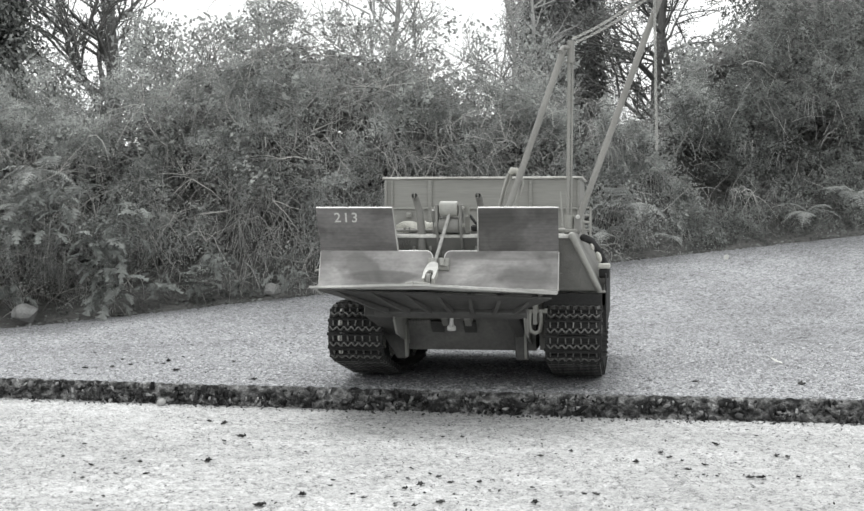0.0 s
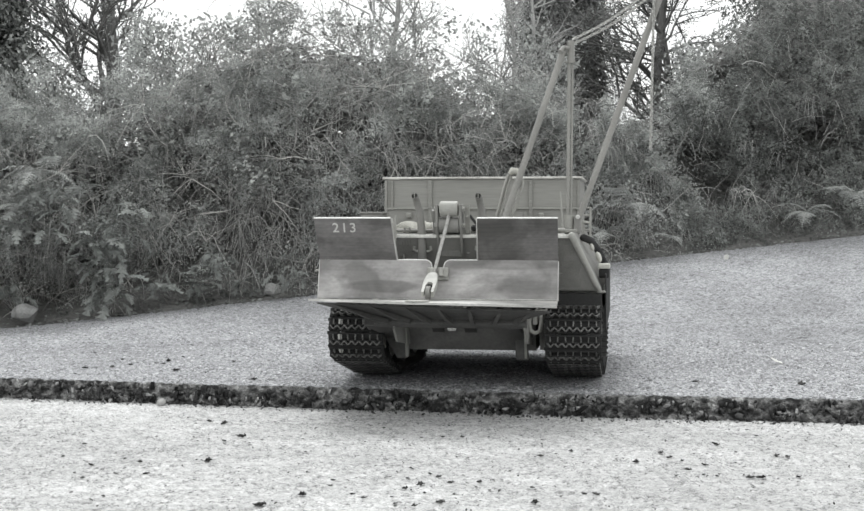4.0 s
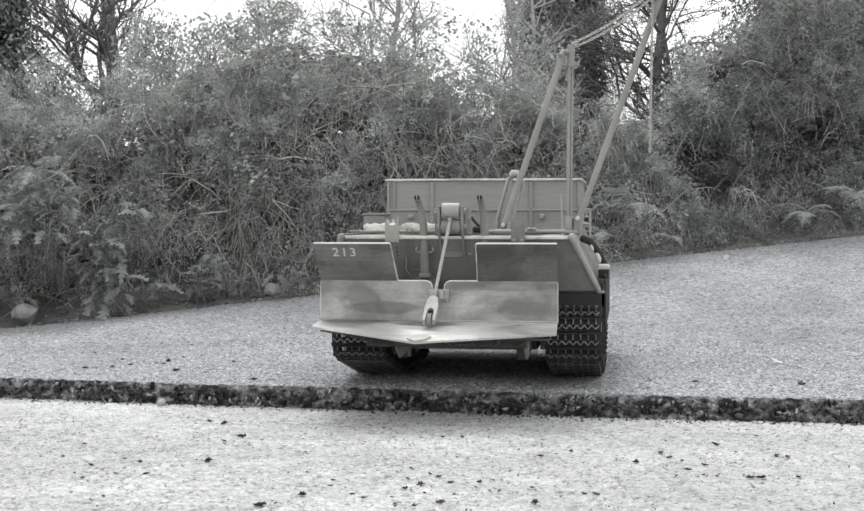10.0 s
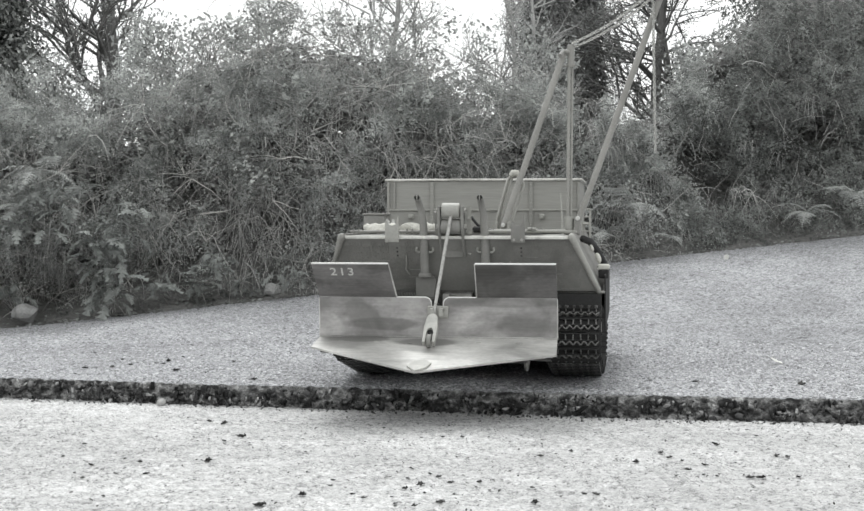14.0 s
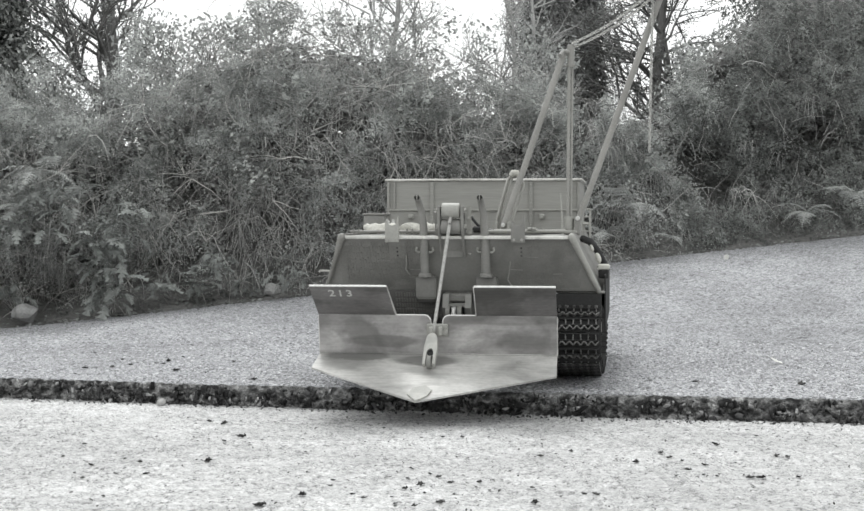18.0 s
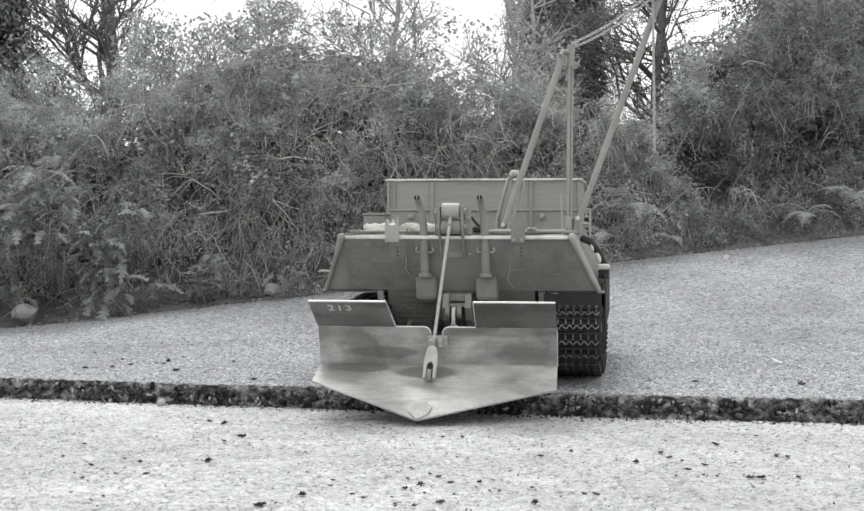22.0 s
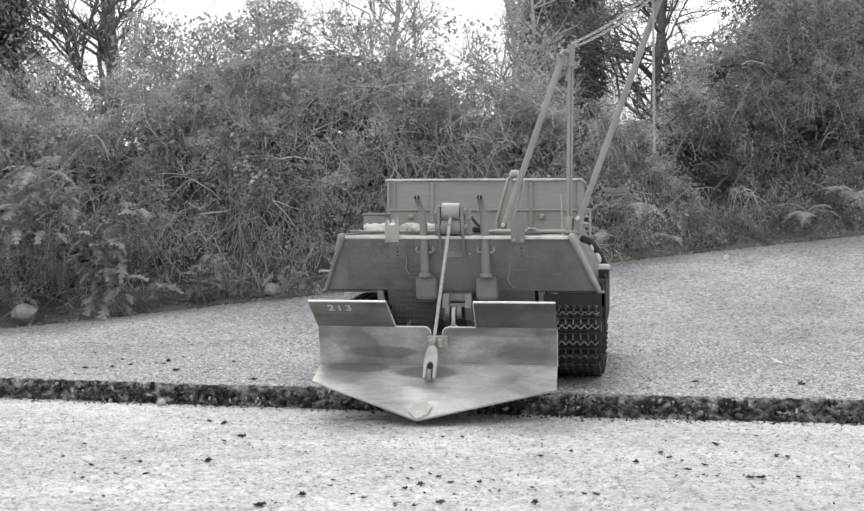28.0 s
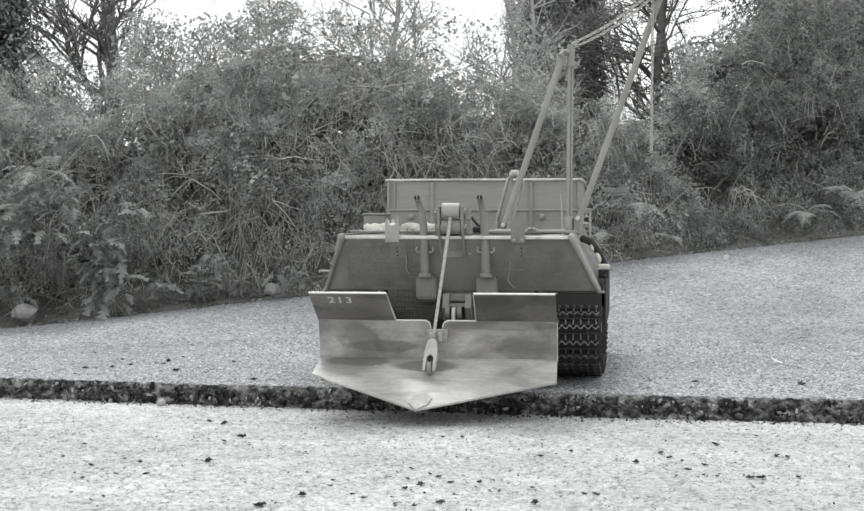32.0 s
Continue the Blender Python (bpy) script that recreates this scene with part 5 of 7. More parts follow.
    add_tube(bm, [Matrix.Translation(c0) @ tilt @ Vector(p) for p in ((0.015, -0.008, -0.002), (0.015, -0.013, -0.002))], 0.0055, 6)
    part("nut", bm, M_PAINT_PALE, brk)
    a, b = sp(-0.0512, -0.101, 0.1010), sp(-0.0545, -0.138, 0.0345)
    z_ax = (a - b).normalized()
    x_ax = Vector((1, 0, 0))
    y_ax = z_ax.cross(x_ax).normalized()
    m = Matrix.Translation(b) @ Matrix((x_ax, y_ax, z_ax)).transposed().to_4x4()
    bm = bmesh.new()
    shape = [(-0.0115, 0.0), (-0.0125, 0.035)] + [(0.0105 * math.cos(t), 0.052 + 0.014 * math.sin(t)) for t in np.linspace(math.pi, 0, 9)] + [(0.0125, 0.035), (0.0115, 0.0), (0.0065, 0.0), (0.0065, 0.022)]
    shape += [(0.0062 * math.cos(t), 0.024 + 0.009 * math.sin(t)) for t in np.linspace(0.3, math.pi - 0.3, 7)] + [(-0.0065, 0.022), (-0.0065, 0.0)]
    add_prism(bm, shape, -0.007, 0.005, axis="y")
    bmesh.ops.transform(bm, matrix=m, verts=bm.verts)
    block = part("pulley_block", bm, M_CREAM, spade, "pale slotted pulley block")
    bm = bmesh.new()
    add_tube(bm, [m @ Vector((-0.004, 0, 0.008)), m @ Vector((-0.002, 0, 0.008)), m @ Vector((0.002, 0, 0.008)), m @ Vector((0.004, 0, 0.008))], [0.013, 0.0115, 0.0115, 0.013], 18)
    part("sheave", bm, M_PAINT, block)
    bm = bmesh.new()
    add_tube(bm, [m @ Vector((0, 0.0, 0.026)), m @ Vector((0, -0.002, 0.026))], 0.0058, 10)
    part("eye", bm, M_RUBBER, block)
    # painted number on the wing
    cu = bpy.data.curves.new("number", "FONT")
    cu.body, cu.size, cu.extrude, cu.offset = "213", 0.0270, 0.0002, 0.0002
    cu.space_character = 1.22
    tmp = bpy.data.objects.new("number_text", cu)
    scene.collection.objects.link(tmp)
    bpy.context.view_layer.update()
    me = bpy.data.meshes.new_from_object(tmp.evaluated_get(bpy.context.evaluated_depsgraph_get()))
    bpy.data.objects.remove(tmp)
    me.materials.append(M_WHITE)
    num = new("number", me)
    num.parent = spade
    num["label"] = "white painted number 213"
    wv = (on_wing(0, 1) - on_wing(0, 0)).normalized()
    xv = Vector((1, 0, 0))
    nv = xv.cross(wv)
    num.matrix_basis = Matrix.Translation(on_wing(-0.2435, 0.68) + nv * 0.0008) @ Matrix((xv, wv, nv)).transposed().to_4x4()
    return spade


CABLE_STEP, CABLE_N = 0.020, 14
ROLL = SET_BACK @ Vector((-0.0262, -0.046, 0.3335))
BLOCK_TOP = Vector((-0.0510, -0.104, 0.0965))


def spade_turn(deg):
    return Matrix.Translation(PIVOT) @ Matrix.Rotation(radians(-deg), 4, "X")


def cable_pose(i, deg):
    """Piece i of the cable when the spade stands deg degrees up: taut to the rollers, then level to the winch."""
    end = spade_turn(deg) @ (BLOCK_TOP - PIVOT)
    run = ROLL - end
    s = (i + 0.5) * CABLE_STEP
    over = s - run.length
    back = Vector((0, 1, 0))
    if over <= -CABLE_STEP / 2:
        p, d = end + run.normalized() * s, run.normalized()
    elif over >= CABLE_STEP / 2:
        p, d = ROLL + back * over, back
    else:
        f = over / CABLE_STEP + 0.5
        p = ROLL + back * max(over, 0) * 0.7 + run.normalized() * min(over, 0) * 0.7
        d = (run.normalized() * (1 - f) + back * f).normalized()
    x = Vector((1, 0, 0))
    y = d.cross(x).normalized()
    x = y.cross(d)
    return Matrix.Translation(p) @ Matrix((x, y, d)).transposed().to_4x4()


def build_cable(tank):
    pieces = []
    for i in range(CABLE_N):
        bm = bmesh.new()
        for k in range(5):
            a0 = 2 * math.pi * k / 5
            pts = [(0.0016 * math.cos(a0 + z * 160), 0.0016 * math.sin(a0 + z * 160), z) for z in np.linspace(-0.0125, 0.0125, 7)]
            add_tube(bm, pts, 0.0020, 6)
        pieces.append(part("cable_piece", bm, M_CABLE, tank, "taut steel winch cable" if i == 0 else "", smooth=True))
    return pieces


def build_tank():
    tank = new("recovery_tank")
    tagged(tank, "large scale model recovery tank in worn yellow-grey paint, on asphalt", "tank model")
    tank.matrix_basis = pose(TANK_X, TANK_Y, 0, 0, 0, TANK_TURN)
    build_hull(tank)
    build_paste(tank)
    build_exhausts(tank)
    build_winch_fairlead(tank)
    build_crutches(tank)
    build_hitch(tank)
    hang = build_derrick(tank)
    build_roof_gear(tank)
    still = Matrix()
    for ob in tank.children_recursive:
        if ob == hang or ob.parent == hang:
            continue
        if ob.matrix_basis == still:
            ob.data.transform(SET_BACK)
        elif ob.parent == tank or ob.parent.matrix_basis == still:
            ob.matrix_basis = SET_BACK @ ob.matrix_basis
    build_box(tank)
    build_tracks(tank)
    spade = build_spade(tank)
    cable = build_cable(tank)
    return tank, spade, hang, cable


# ---- plants ----
def leaf_arrays(P, out, size, rng, droop=0.3, shape=0.50):
    """Folded leaves: P (n, 3) places, out (n, 3) the way each faces, size (n,). Returns verts and quads."""
    n = len(P)
    nrm = out + rng.normal(0, 0.40, (n, 3))
    nrm /= np.linalg.norm(nrm, axis=1, keepdims=True) + 1e-9
    ref = rng.normal(0, 1, (n, 3)) + np.array([0, 0, -droop])
    d = ref - nrm * np.sum(ref * nrm, axis=1, keepdims=True)
    d /= np.linalg.norm(d, axis=1, keepdims=True) + 1e-9
    s = np.cross(nrm, d)
    L = size[:, None]
    w = L * shape * 0.5
    lift = nrm * L * 0.10
    v0 = P - d * L * 0.5
    v1 = P - d * L * 0.12 + s * w + lift
    v2 = P + d * L * 0.28 + s * w * 0.72 + lift * 0.7
    v3 = P + d * L * 0.5 - lift * 0.6
    v4 = P + d * L * 0.28 - s * w * 0.72 + lift * 0.7
    v5 = P - d * L * 0.12 - s * w + lift
    V = np.stack([v0, v1, v2, v3, v4, v5], 1).reshape(-1, 3)
    b = np.arange(n)[:, None] * 6
    Fq = np.concatenate([b + np.array([0, 1, 2, 3]), b + np.array([0, 3, 4, 5])], 1).reshape(-1, 4)
    return V, Fq


def stem_arrays(paths, radii):
    """Three-sided stems along paths (list of (k, 3) arrays)."""
    V, Fs, base = [], [], 0
    for P, r in zip(paths, radii):
        k = len(P)
        d = np.gradient(P, axis=0)
        d /= np.linalg.norm(d, axis=1, keepdims=True) + 1e-9
        a = np.cross(d, np.array([0.31, 0.87, 0.38]))
        a /= np.linalg.norm(a, axis=1, keepdims=True) + 1e-9
        c = np.cross(d, a)
        rr = (np.linspace(1, 0.4, k) * r)[:, None]
        ring = np.stack([P + rr * (math.cos(t) * a + math.sin(t) * c) for t in (0, 2.094, 4.189)], 1)
        V.append(ring.reshape(-1, 3))
        i = np.arange(k - 1)[:, None] * 3 + base
        for j in range(3):
            j2 = (j + 1) % 3
            Fs.append(np.concatenate([i + j, i + j2, i + 3 + j2, i + 3 + j], 1))
        base += 3 * k
    return np.concatenate(V), np.concatenate(Fs)


HEDGE_TOP = ((-2.6, 1.35), (-1.6, 0.90), (-1.45, 0.74), (-1.15, 0.72), (-0.98, 0.82), (-0.75, 1.00), (-0.52, 1.08), (-0.30, 1.05), (-0.05, 1.00), (0.10, 0.90),
             (0.24, 0.82), (0.45, 0.80), (0.65, 0.75), (0.82, 0.72), (0.95, 0.95), (1.15, 1.15), (1.4, 1.32), (2.8, 1.45))


def hedge_top(x):
    xs, zs = zip(*HEDGE_TOP)
    return np.interp(x, xs, zs)


def bank_profile(x, h):
    """How far back the bank's face stands at height h over its foot."""
    return 0.12 + 0.20 * h ** 1.15 + 0.12 * fnoise(x * 1.6, h * 2.0, 3.0) + 0.13 * fnoise(x * 4.5, h * 5.0, 8.0) + 0.06 * fnoise(x * 10, h * 11, 4.0) + 0.13 * smooth_step((-0.5 - x) / 0.4) * math.exp(-((h - 0.14) / 0.10) ** 2)


def build_bank():
    xs = np.concatenate([np.linspace(-16, -3, 10)[:-1], np.linspace(-3, 3, 110), np.linspace(3, 16, 10)[1:]])
    hs = [-0.06, 0.0, 0.015, 0.04, 0.08, 0.14, 0.22, 0.30, 0.38, 0.45, 0.50]
    V = []
    for x in xs:
        for j, h in enumerate(hs):
            hh = max(h, 0)
            y = bank_y(x) + (bank_profile(x, hh) * smooth_step(hh / 0.06 + 0.05) if j > 1 else -0.02 + 0.02 * fnoise(x * 5, 3.0)) + 0.1 * (h > 0.4) + 0.28 * smooth_step((h - 0.06) / 0.12)
            z = bank_z(x) + h + 0.012 * fnoise(x * 9, h * 20, 5.0)
            V.append((x, y, z))
        V.append((x, bank_y(x) + 40, bank_z(x) + 0.5))
    n = len(hs) + 1
    Fq = np.array([(i * n + j, (i + 1) * n + j, (i + 1) * n + j + 1, i * n + j + 1) for i in range(len(xs) - 1) for j in range(n - 1)])
    ob = fast_mesh("bank", np.array(V), Fq, M_SOIL, smooth=True)
    tagged(ob, "steep bank of dark soil overgrown with brambles", "bank", kind="structure")


def build_hedge():
    rng = np.random.default_rng(11)
    # bramble and dead growth, leaf by leaf, thick low down and ragged on top
    def airy(x, z):
        """Gaps of sky in the thin crest over the bank's low end and in the dip of the hedge."""
        d = hedge_top(x) - z
        if 0.50 < x < 0.86:
            return d < 0.16 and fnoise(x * 17, z * 17, 6.0) + 0.5 * fnoise(x * 36, z * 36, 2.5) > -0.25 + 3.4 * max(d, 0)
        return -1.35 < x < -0.66 and d < 0.22 and fnoise(x * 15, z * 15, 6.0) + 0.5 * fnoise(x * 34, z * 34, 2.5) > -0.28 + (6.0 if x < -1.0 else 2.8) * max(d, 0)

    def scatter(n, x0, x1, deep, s0, s1, fill=1.0, low=0.03, power=1.0):
        P, O, S = [], [], []
        X = rng.uniform(x0, x1, n)
        U = rng.random(n) ** power
        for x, u in zip(X, U):
            foot = bank_z(x)
            top = hedge_top(x) - foot + 0.10 * fnoise(x * 3.3, 2.0) + 0.06 * fnoise(x * 11, 7.0) + 0.03 * fnoise(x * 30, 1.0)
            h = low + u * (top - low)
            clump = fnoise(x * 5.5, h * 6.5, 1.3) + 0.6 * fnoise(x * 14, h * 15, 4.0)
            if clump < (-0.04 if x < 0.6 else -0.32) and rng.random() < 0.95 * fill:
                continue
            if airy(x, foot + h):
                continue
            # little leaf low down where ferns stand
            if fill and 0.4 < x < 1.35 and h < 0.30 and rng.random() < (0.62 if x < 0.82 else 0.20):
                continue
            # thinner towards the top
            k = (top - h) / 0.24
            if k < 1 and rng.random() > 0.35 + 0.65 * k:
                continue
            y = bank_y(x) + bank_profile(x, h) - (0.20 if x < 0.75 else 0.13) * clump * min(1.0, 0.3 + 4 * h) - 0.10 * smooth_step((x - 0.1) / 0.4) * math.exp(-(h / 0.12) ** 2) - 0.03 + rng.random() ** 1.5 * deep
            P.append((x, y, foot + h))
            O.append((0.25 * fnoise(x * 6, h * 6, 2.0), -0.75, 0.42 + 0.60 * u))
            S.append(rng.uniform(s0, s1))
        return np.array(P), np.array(O), np.array(S)

    def sprays(n, x0, x1, deep, s0, s1, per, reach, power=0.5):
        """Leaves in sprays: each a little arching shoot with leaves that face much the same way."""
        C, O, S = scatter(n, x0, x1, deep, 0.8, 1.3, power=power)
        k = len(C)
        way = np.stack([rng.normal(0, 0.8, k), rng.normal(-0.55, 0.3, k), rng.normal(0.05, 0.6, k)], 1)
        way /= np.linalg.norm(way, axis=1, keepdims=True)
        t = rng.random((k, per))
        ln = (reach * S)[:, None]
        P = C[:, None, :] + way[:, None, :] * (t * ln)[..., None]
        P[..., 2] -= 0.55 * ln * t * t
        P += rng.normal(0, 0.007, P.shape)
        face = O + rng.normal(0, 0.32, O.shape)
        out = np.repeat(face[:, None, :], per, 1)
        size = rng.uniform(s0, s1, (k, per)) * rng.uniform(0.7, 1.25, (k, 1)) * (1.1 - 0.4 * t)
        P = P.reshape(-1, 3)
        P[:, 2] = np.maximum(P[:, 2], [bank_z(x) + 0.004 for x in P[:, 0]])
        return P, out.reshape(-1, 3), size.ravel()

    for name, label, mat, args in (
            ("bramble_hedge", "tangled bramble hedge with dull small leaves", M_LEAF, (25000, -2.7, 1.02, 0.11, 0.006, 0.0145, 12, 0.062, 0.48)),
            ("ivy_hedge", "dense dark ivy hedge beside the drive", M_IVY, (12500, 0.86, 2.7, 0.12, 0.006, 0.014, 12, 0.05, 0.9))):
        V, Fq = leaf_arrays(*sprays(*args), rng)
        ob = fast_mesh(name, V, Fq, mat)
        tagged(ob, label, "hedge", kind="stuff")
    # larger pale leaves that catch the light, in loose clumps
    P, O, S = sprays(1300, -2.6, 0.9, 0.05, 0.012, 0.022, 7, 0.06)
    clump = np.array([fnoise(p[0] * 6, p[2] * 6, 9.0) for p in P]) > 0.08
    V, Fq = leaf_arrays(P[clump] - (0, 0.03, 0), O[clump], S[clump], rng, shape=0.6)
    tagged(fast_mesh("young_bramble", V, Fq, M_YOUNG), "paler young bramble leaves in clumps", "leaves", kind="stuff")
    # inner mass, its leaf colour darkened to put shade into the hollows
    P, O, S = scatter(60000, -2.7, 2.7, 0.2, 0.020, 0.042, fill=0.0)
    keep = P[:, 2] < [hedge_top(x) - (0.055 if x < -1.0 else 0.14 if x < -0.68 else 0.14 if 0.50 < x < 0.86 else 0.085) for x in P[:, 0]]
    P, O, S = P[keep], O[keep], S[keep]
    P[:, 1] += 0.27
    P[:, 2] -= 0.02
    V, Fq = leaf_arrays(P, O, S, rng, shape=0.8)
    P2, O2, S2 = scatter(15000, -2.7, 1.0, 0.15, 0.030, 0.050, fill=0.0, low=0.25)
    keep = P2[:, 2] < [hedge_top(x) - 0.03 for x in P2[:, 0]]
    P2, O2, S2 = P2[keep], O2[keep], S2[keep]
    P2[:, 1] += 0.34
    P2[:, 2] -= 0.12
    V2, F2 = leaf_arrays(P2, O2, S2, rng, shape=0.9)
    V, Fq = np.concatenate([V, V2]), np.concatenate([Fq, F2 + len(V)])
    tagged(fast_mesh("hedge_heart", V, Fq, M_DEAD_SHADE), "dead inner growth of the hedge, darkened as shade", "hedge", kind="stuff")
    # open crest of shoots with sky between, over the dips of the hedge
    P, O, S = [], [], []
    for x0, x1, z0, z1, n, thick in ((-1.85, -0.62, 0.62, 1.16, 3600, 0.0), (-1.12, -0.60, 0.72, 1.06, 950, None), (-1.62, -1.12, 0.66, 1.00, 800, 0.05), (0.78, 1.12, 0.66, 1.05, 900, 0.0), (-0.65, 0.5, 0.78, 1.10, 900, 0.1)):
        for k in range(n):
            x, u = rng.uniform(x0, x1), rng.random()
            z = z0 + (z1 - z0) * u
            if x < -1.0 and z > 0.84 and n != 800:
                continue
            if thick is None:
                if rng.random() > 0.85 - 0.7 * u + 0.5 * fnoise(x * 20, z * 20, 3.0):
                    continue
            elif fnoise(x * 7, z * 7, 5.0) + 0.5 * fnoise(x * 17, z * 17, 2.0) < -0.32 + 0.62 * u - thick:
                continue
            c = np.array((x * 1.12, bank_y(x) + 0.45 + rng.random() * 0.5, z))
            m = 7
            P.append(c + rng.normal(0, 0.020, (m, 3)))
            O.append(np.tile(rng.normal(0, 0.5, 3) + (0, -0.6, 0.4), (m, 1)))
            S.append(rng.uniform(0.012, 0.022, m))
    # close leafage under the crest
    P3, O3, S3 = scatter(42000, -2.7, 1.0, 0.16, 0.012, 0.024, fill=0.45, low=0.25, power=0.6)
    keep = P3[:, 2] > [hedge_top(x) - 0.34 for x in P3[:, 0]]
    P.append(P3[keep] + (0, 0.06, 0))
    O.append(O3[keep])
    S.append(S3[keep])
    V, Fq = leaf_arrays(np.concatenate(P), np.concatenate(O), np.concatenate(S), rng)
    tagged(fast_mesh("hedge_crest", V, Fq, M_LEAF), "open leafy shoots on top of the hedge", "hedge", kind="stuff")
    # fine crooked twigs among the crest's shoots
    paths, rad = [], []
    for k in range(150):
        x = rng.uniform(-1.35, -0.55) if k < 90 else rng.uniform(-0.6, 0.5)
        p = np.array([x, bank_y(x) + rng.uniform(0.5, 0.9), rng.uniform(0.68, 0.92)])
        d = np.array([rng.normal(0, 0.7), rng.normal(0, 0.2), rng.uniform(0.1, 1.0)])
        d /= np.linalg.norm(d)
        ln, pts = rng.uniform(0.08, 0.28), []
        for j in range(8):
            pts.append(p.copy())
            d += rng.normal(0, 0.28, 3) + (0, 0, -0.04)
            d /= np.linalg.norm(d)
            p = p + d * ln / 7
        paths.append(np.array(pts))
        rad.append(rng.uniform(0.0012, 0.0024))
    V, Fq = stem_arrays(paths, rad)
    tagged(fast_mesh("crest_twigs", V, Fq, M_BARK), "fine crooked twigs on top of the hedge", "twigs", kind="stuff")
    # canes and dead stems
    paths, rad = [], []
    for k in range(6500):
        x = rng.uniform(-2.4, 2.4)
        if x > 0.45 and rng.random() < 0.72:
            continue
        foot = bank_z(x)
        top = hedge_top(x) - foot
        h = rng.random() ** 1.15 * top * 0.98
        if h < 0.12 and x < 0.2 and rng.random() < 0.75:
            continue
        ln = rng.uniform(0.04, 0.17)
        arch = rng.random() < 0.35
        p = np.array([x, bank_y(x) + bank_profile(x, h) - rng.uniform(0.0, 0.10), foot + h])
        d = np.array([rng.normal(0, 0.55), rng.normal(-0.15, 0.25), rng.choice((-1.0, 1.0), p=(0.45, 0.55)) * rng.uniform(0.3, 1)])
        d /= np.linalg.norm(d)
        pts = []
        for j in range(6):
            pts.append(p.copy())
            d += rng.normal(0, 0.16, 3) + np.array([0, 0, -0.28 if arch else 0.0])
            d /= np.linalg.norm(d)
            p = p + d * ln / 5
            p[2] = max(p[2], foot + 0.004)
        paths.append(np.array(pts))
        rad.append(rng.uniform(0.0005, 0.0012) if rng.random() < 0.85 else rng.uniform(0.0012, 0.0023))
    V, Fq = stem_arrays(paths, rad)
    tagged(fast_mesh("bramble_stems", V, Fq, M_DRY), "pale dead stems and arching canes", "stems", kind="stuff")
    # long bleached canes and trailing dead bindweed, each with a few side shoots
    paths, rad = [], []
    for k in range(1900):
        x = rng.uniform(-2.1, 1.9)
        if (x > 0.5 and rng.random() < 0.8) or (fnoise(x * 2.3, 5.0) < -0.2 and rng.random() < 0.5):
            continue
        foot = bank_z(x)
        top = hedge_top(x) - foot
        h = rng.uniform(0.04, 1.0) * top
        p = np.array([x, bank_y(x) + bank_profile(x, h) - rng.uniform(0.01, 0.13), foot + h])
        hang = rng.random() < 0.5
        d = np.array([rng.normal(0, 0.75), rng.normal(-0.1, 0.15), -1.0 if hang else rng.uniform(-0.4, 1.0)])
        d /= np.linalg.norm(d)
        ln, r = rng.uniform(0.05, 0.26), rng.uniform(0.0008, 0.0018)
        pts = []
        for j in range(9):
            pts.append(p.copy())
            if j in (3, 5) and rng.random() < 0.6:
                q = d + rng.normal(0, 0.7, 3)
                q /= np.linalg.norm(q)
                w = p + np.linspace(0, 1, 5)[:, None] * q * ln * rng.uniform(0.2, 0.5) + np.cumsum(rng.normal(0, 0.003, (5, 3)), 0)
                w[:, 2] = np.maximum(w[:, 2], foot + 0.004)
                paths.append(w)
                rad.append(r * 0.65)
            d += rng.normal(0, 0.16, 3) + np.array([0, 0, -0.10 if not hang else 0.0])
            d /= np.linalg.norm(d)
            p = p + d * ln / 8
            p[2] = max(p[2], foot + 0.004)
        paths.append(np.array(pts))
        rad.append(r)
    V, Fq = stem_arrays(paths, rad)
    tagged(fast_mesh("bramble_canes", V, Fq, M_CANE), "long bleached canes trailing over the hedge", "canes", kind="stuff")
    # dead grass hanging over the bank in tufts
    paths, rad = [], []
    for k in range(900):
        x = rng.uniform(-2.2, 2.3)
        if (fnoise(x * 3.2, 6.0) + fnoise(x * 9, 2.0) * 0.5 < -0.2 or x > 0.9) and rng.random() < 0.65 or x > 0.75 and rng.random() < 0.8:
            continue
        foot = bank_z(x)
        h = abs(rng.normal(0, 0.24)) + 0.015
        if h < 0.16 and x < 0.2 and rng.random() < 0.7:
            continue
        full = rng.uniform(0.05, 0.17) * min(1.0, 0.35 + h * 4)
        sweep = rng.normal(0, 0.25)
        for j in range(rng.integers(8, 22)):
            p = np.array([x + rng.normal(0, 0.016), 0, foot + h + rng.normal(0, 0.010)])
            p[1] = bank_y(p[0]) + bank_profile(p[0], h) * smooth_step(h / 0.06) - 0.02 - 0.04 * rng.random()
            ln = full * rng.uniform(0.5, 1.1)
            lean = sweep + rng.normal(0, 0.28)
            rise = rng.uniform(0.1, 0.75)
            t = np.linspace(0, 1, 6)[:, None]
            pts = p + np.concatenate([lean * ln * t, -ln * 0.38 * t * (1.4 - t), ln * (rise * t - (rise + 0.65) * t * t)], 1)
            pts[:, 2] = np.maximum(pts[:, 2], foot + 0.002)
            paths.append(pts)
            rad.append(rng.uniform(0.0007, 0.0018))
    V, Fq = stem_arrays(paths, rad)
    tagged(fast_mesh("dead_grass", V, Fq, M_DRY), "tufts of dead grass hanging over the bank", "grass", kind="stuff")
    # litter of leaves where bank and asphalt meet
    n = 1800
    X = rng.uniform(-2.2, 2.3, n)
    back = rng.normal(0.03, 0.05, n)
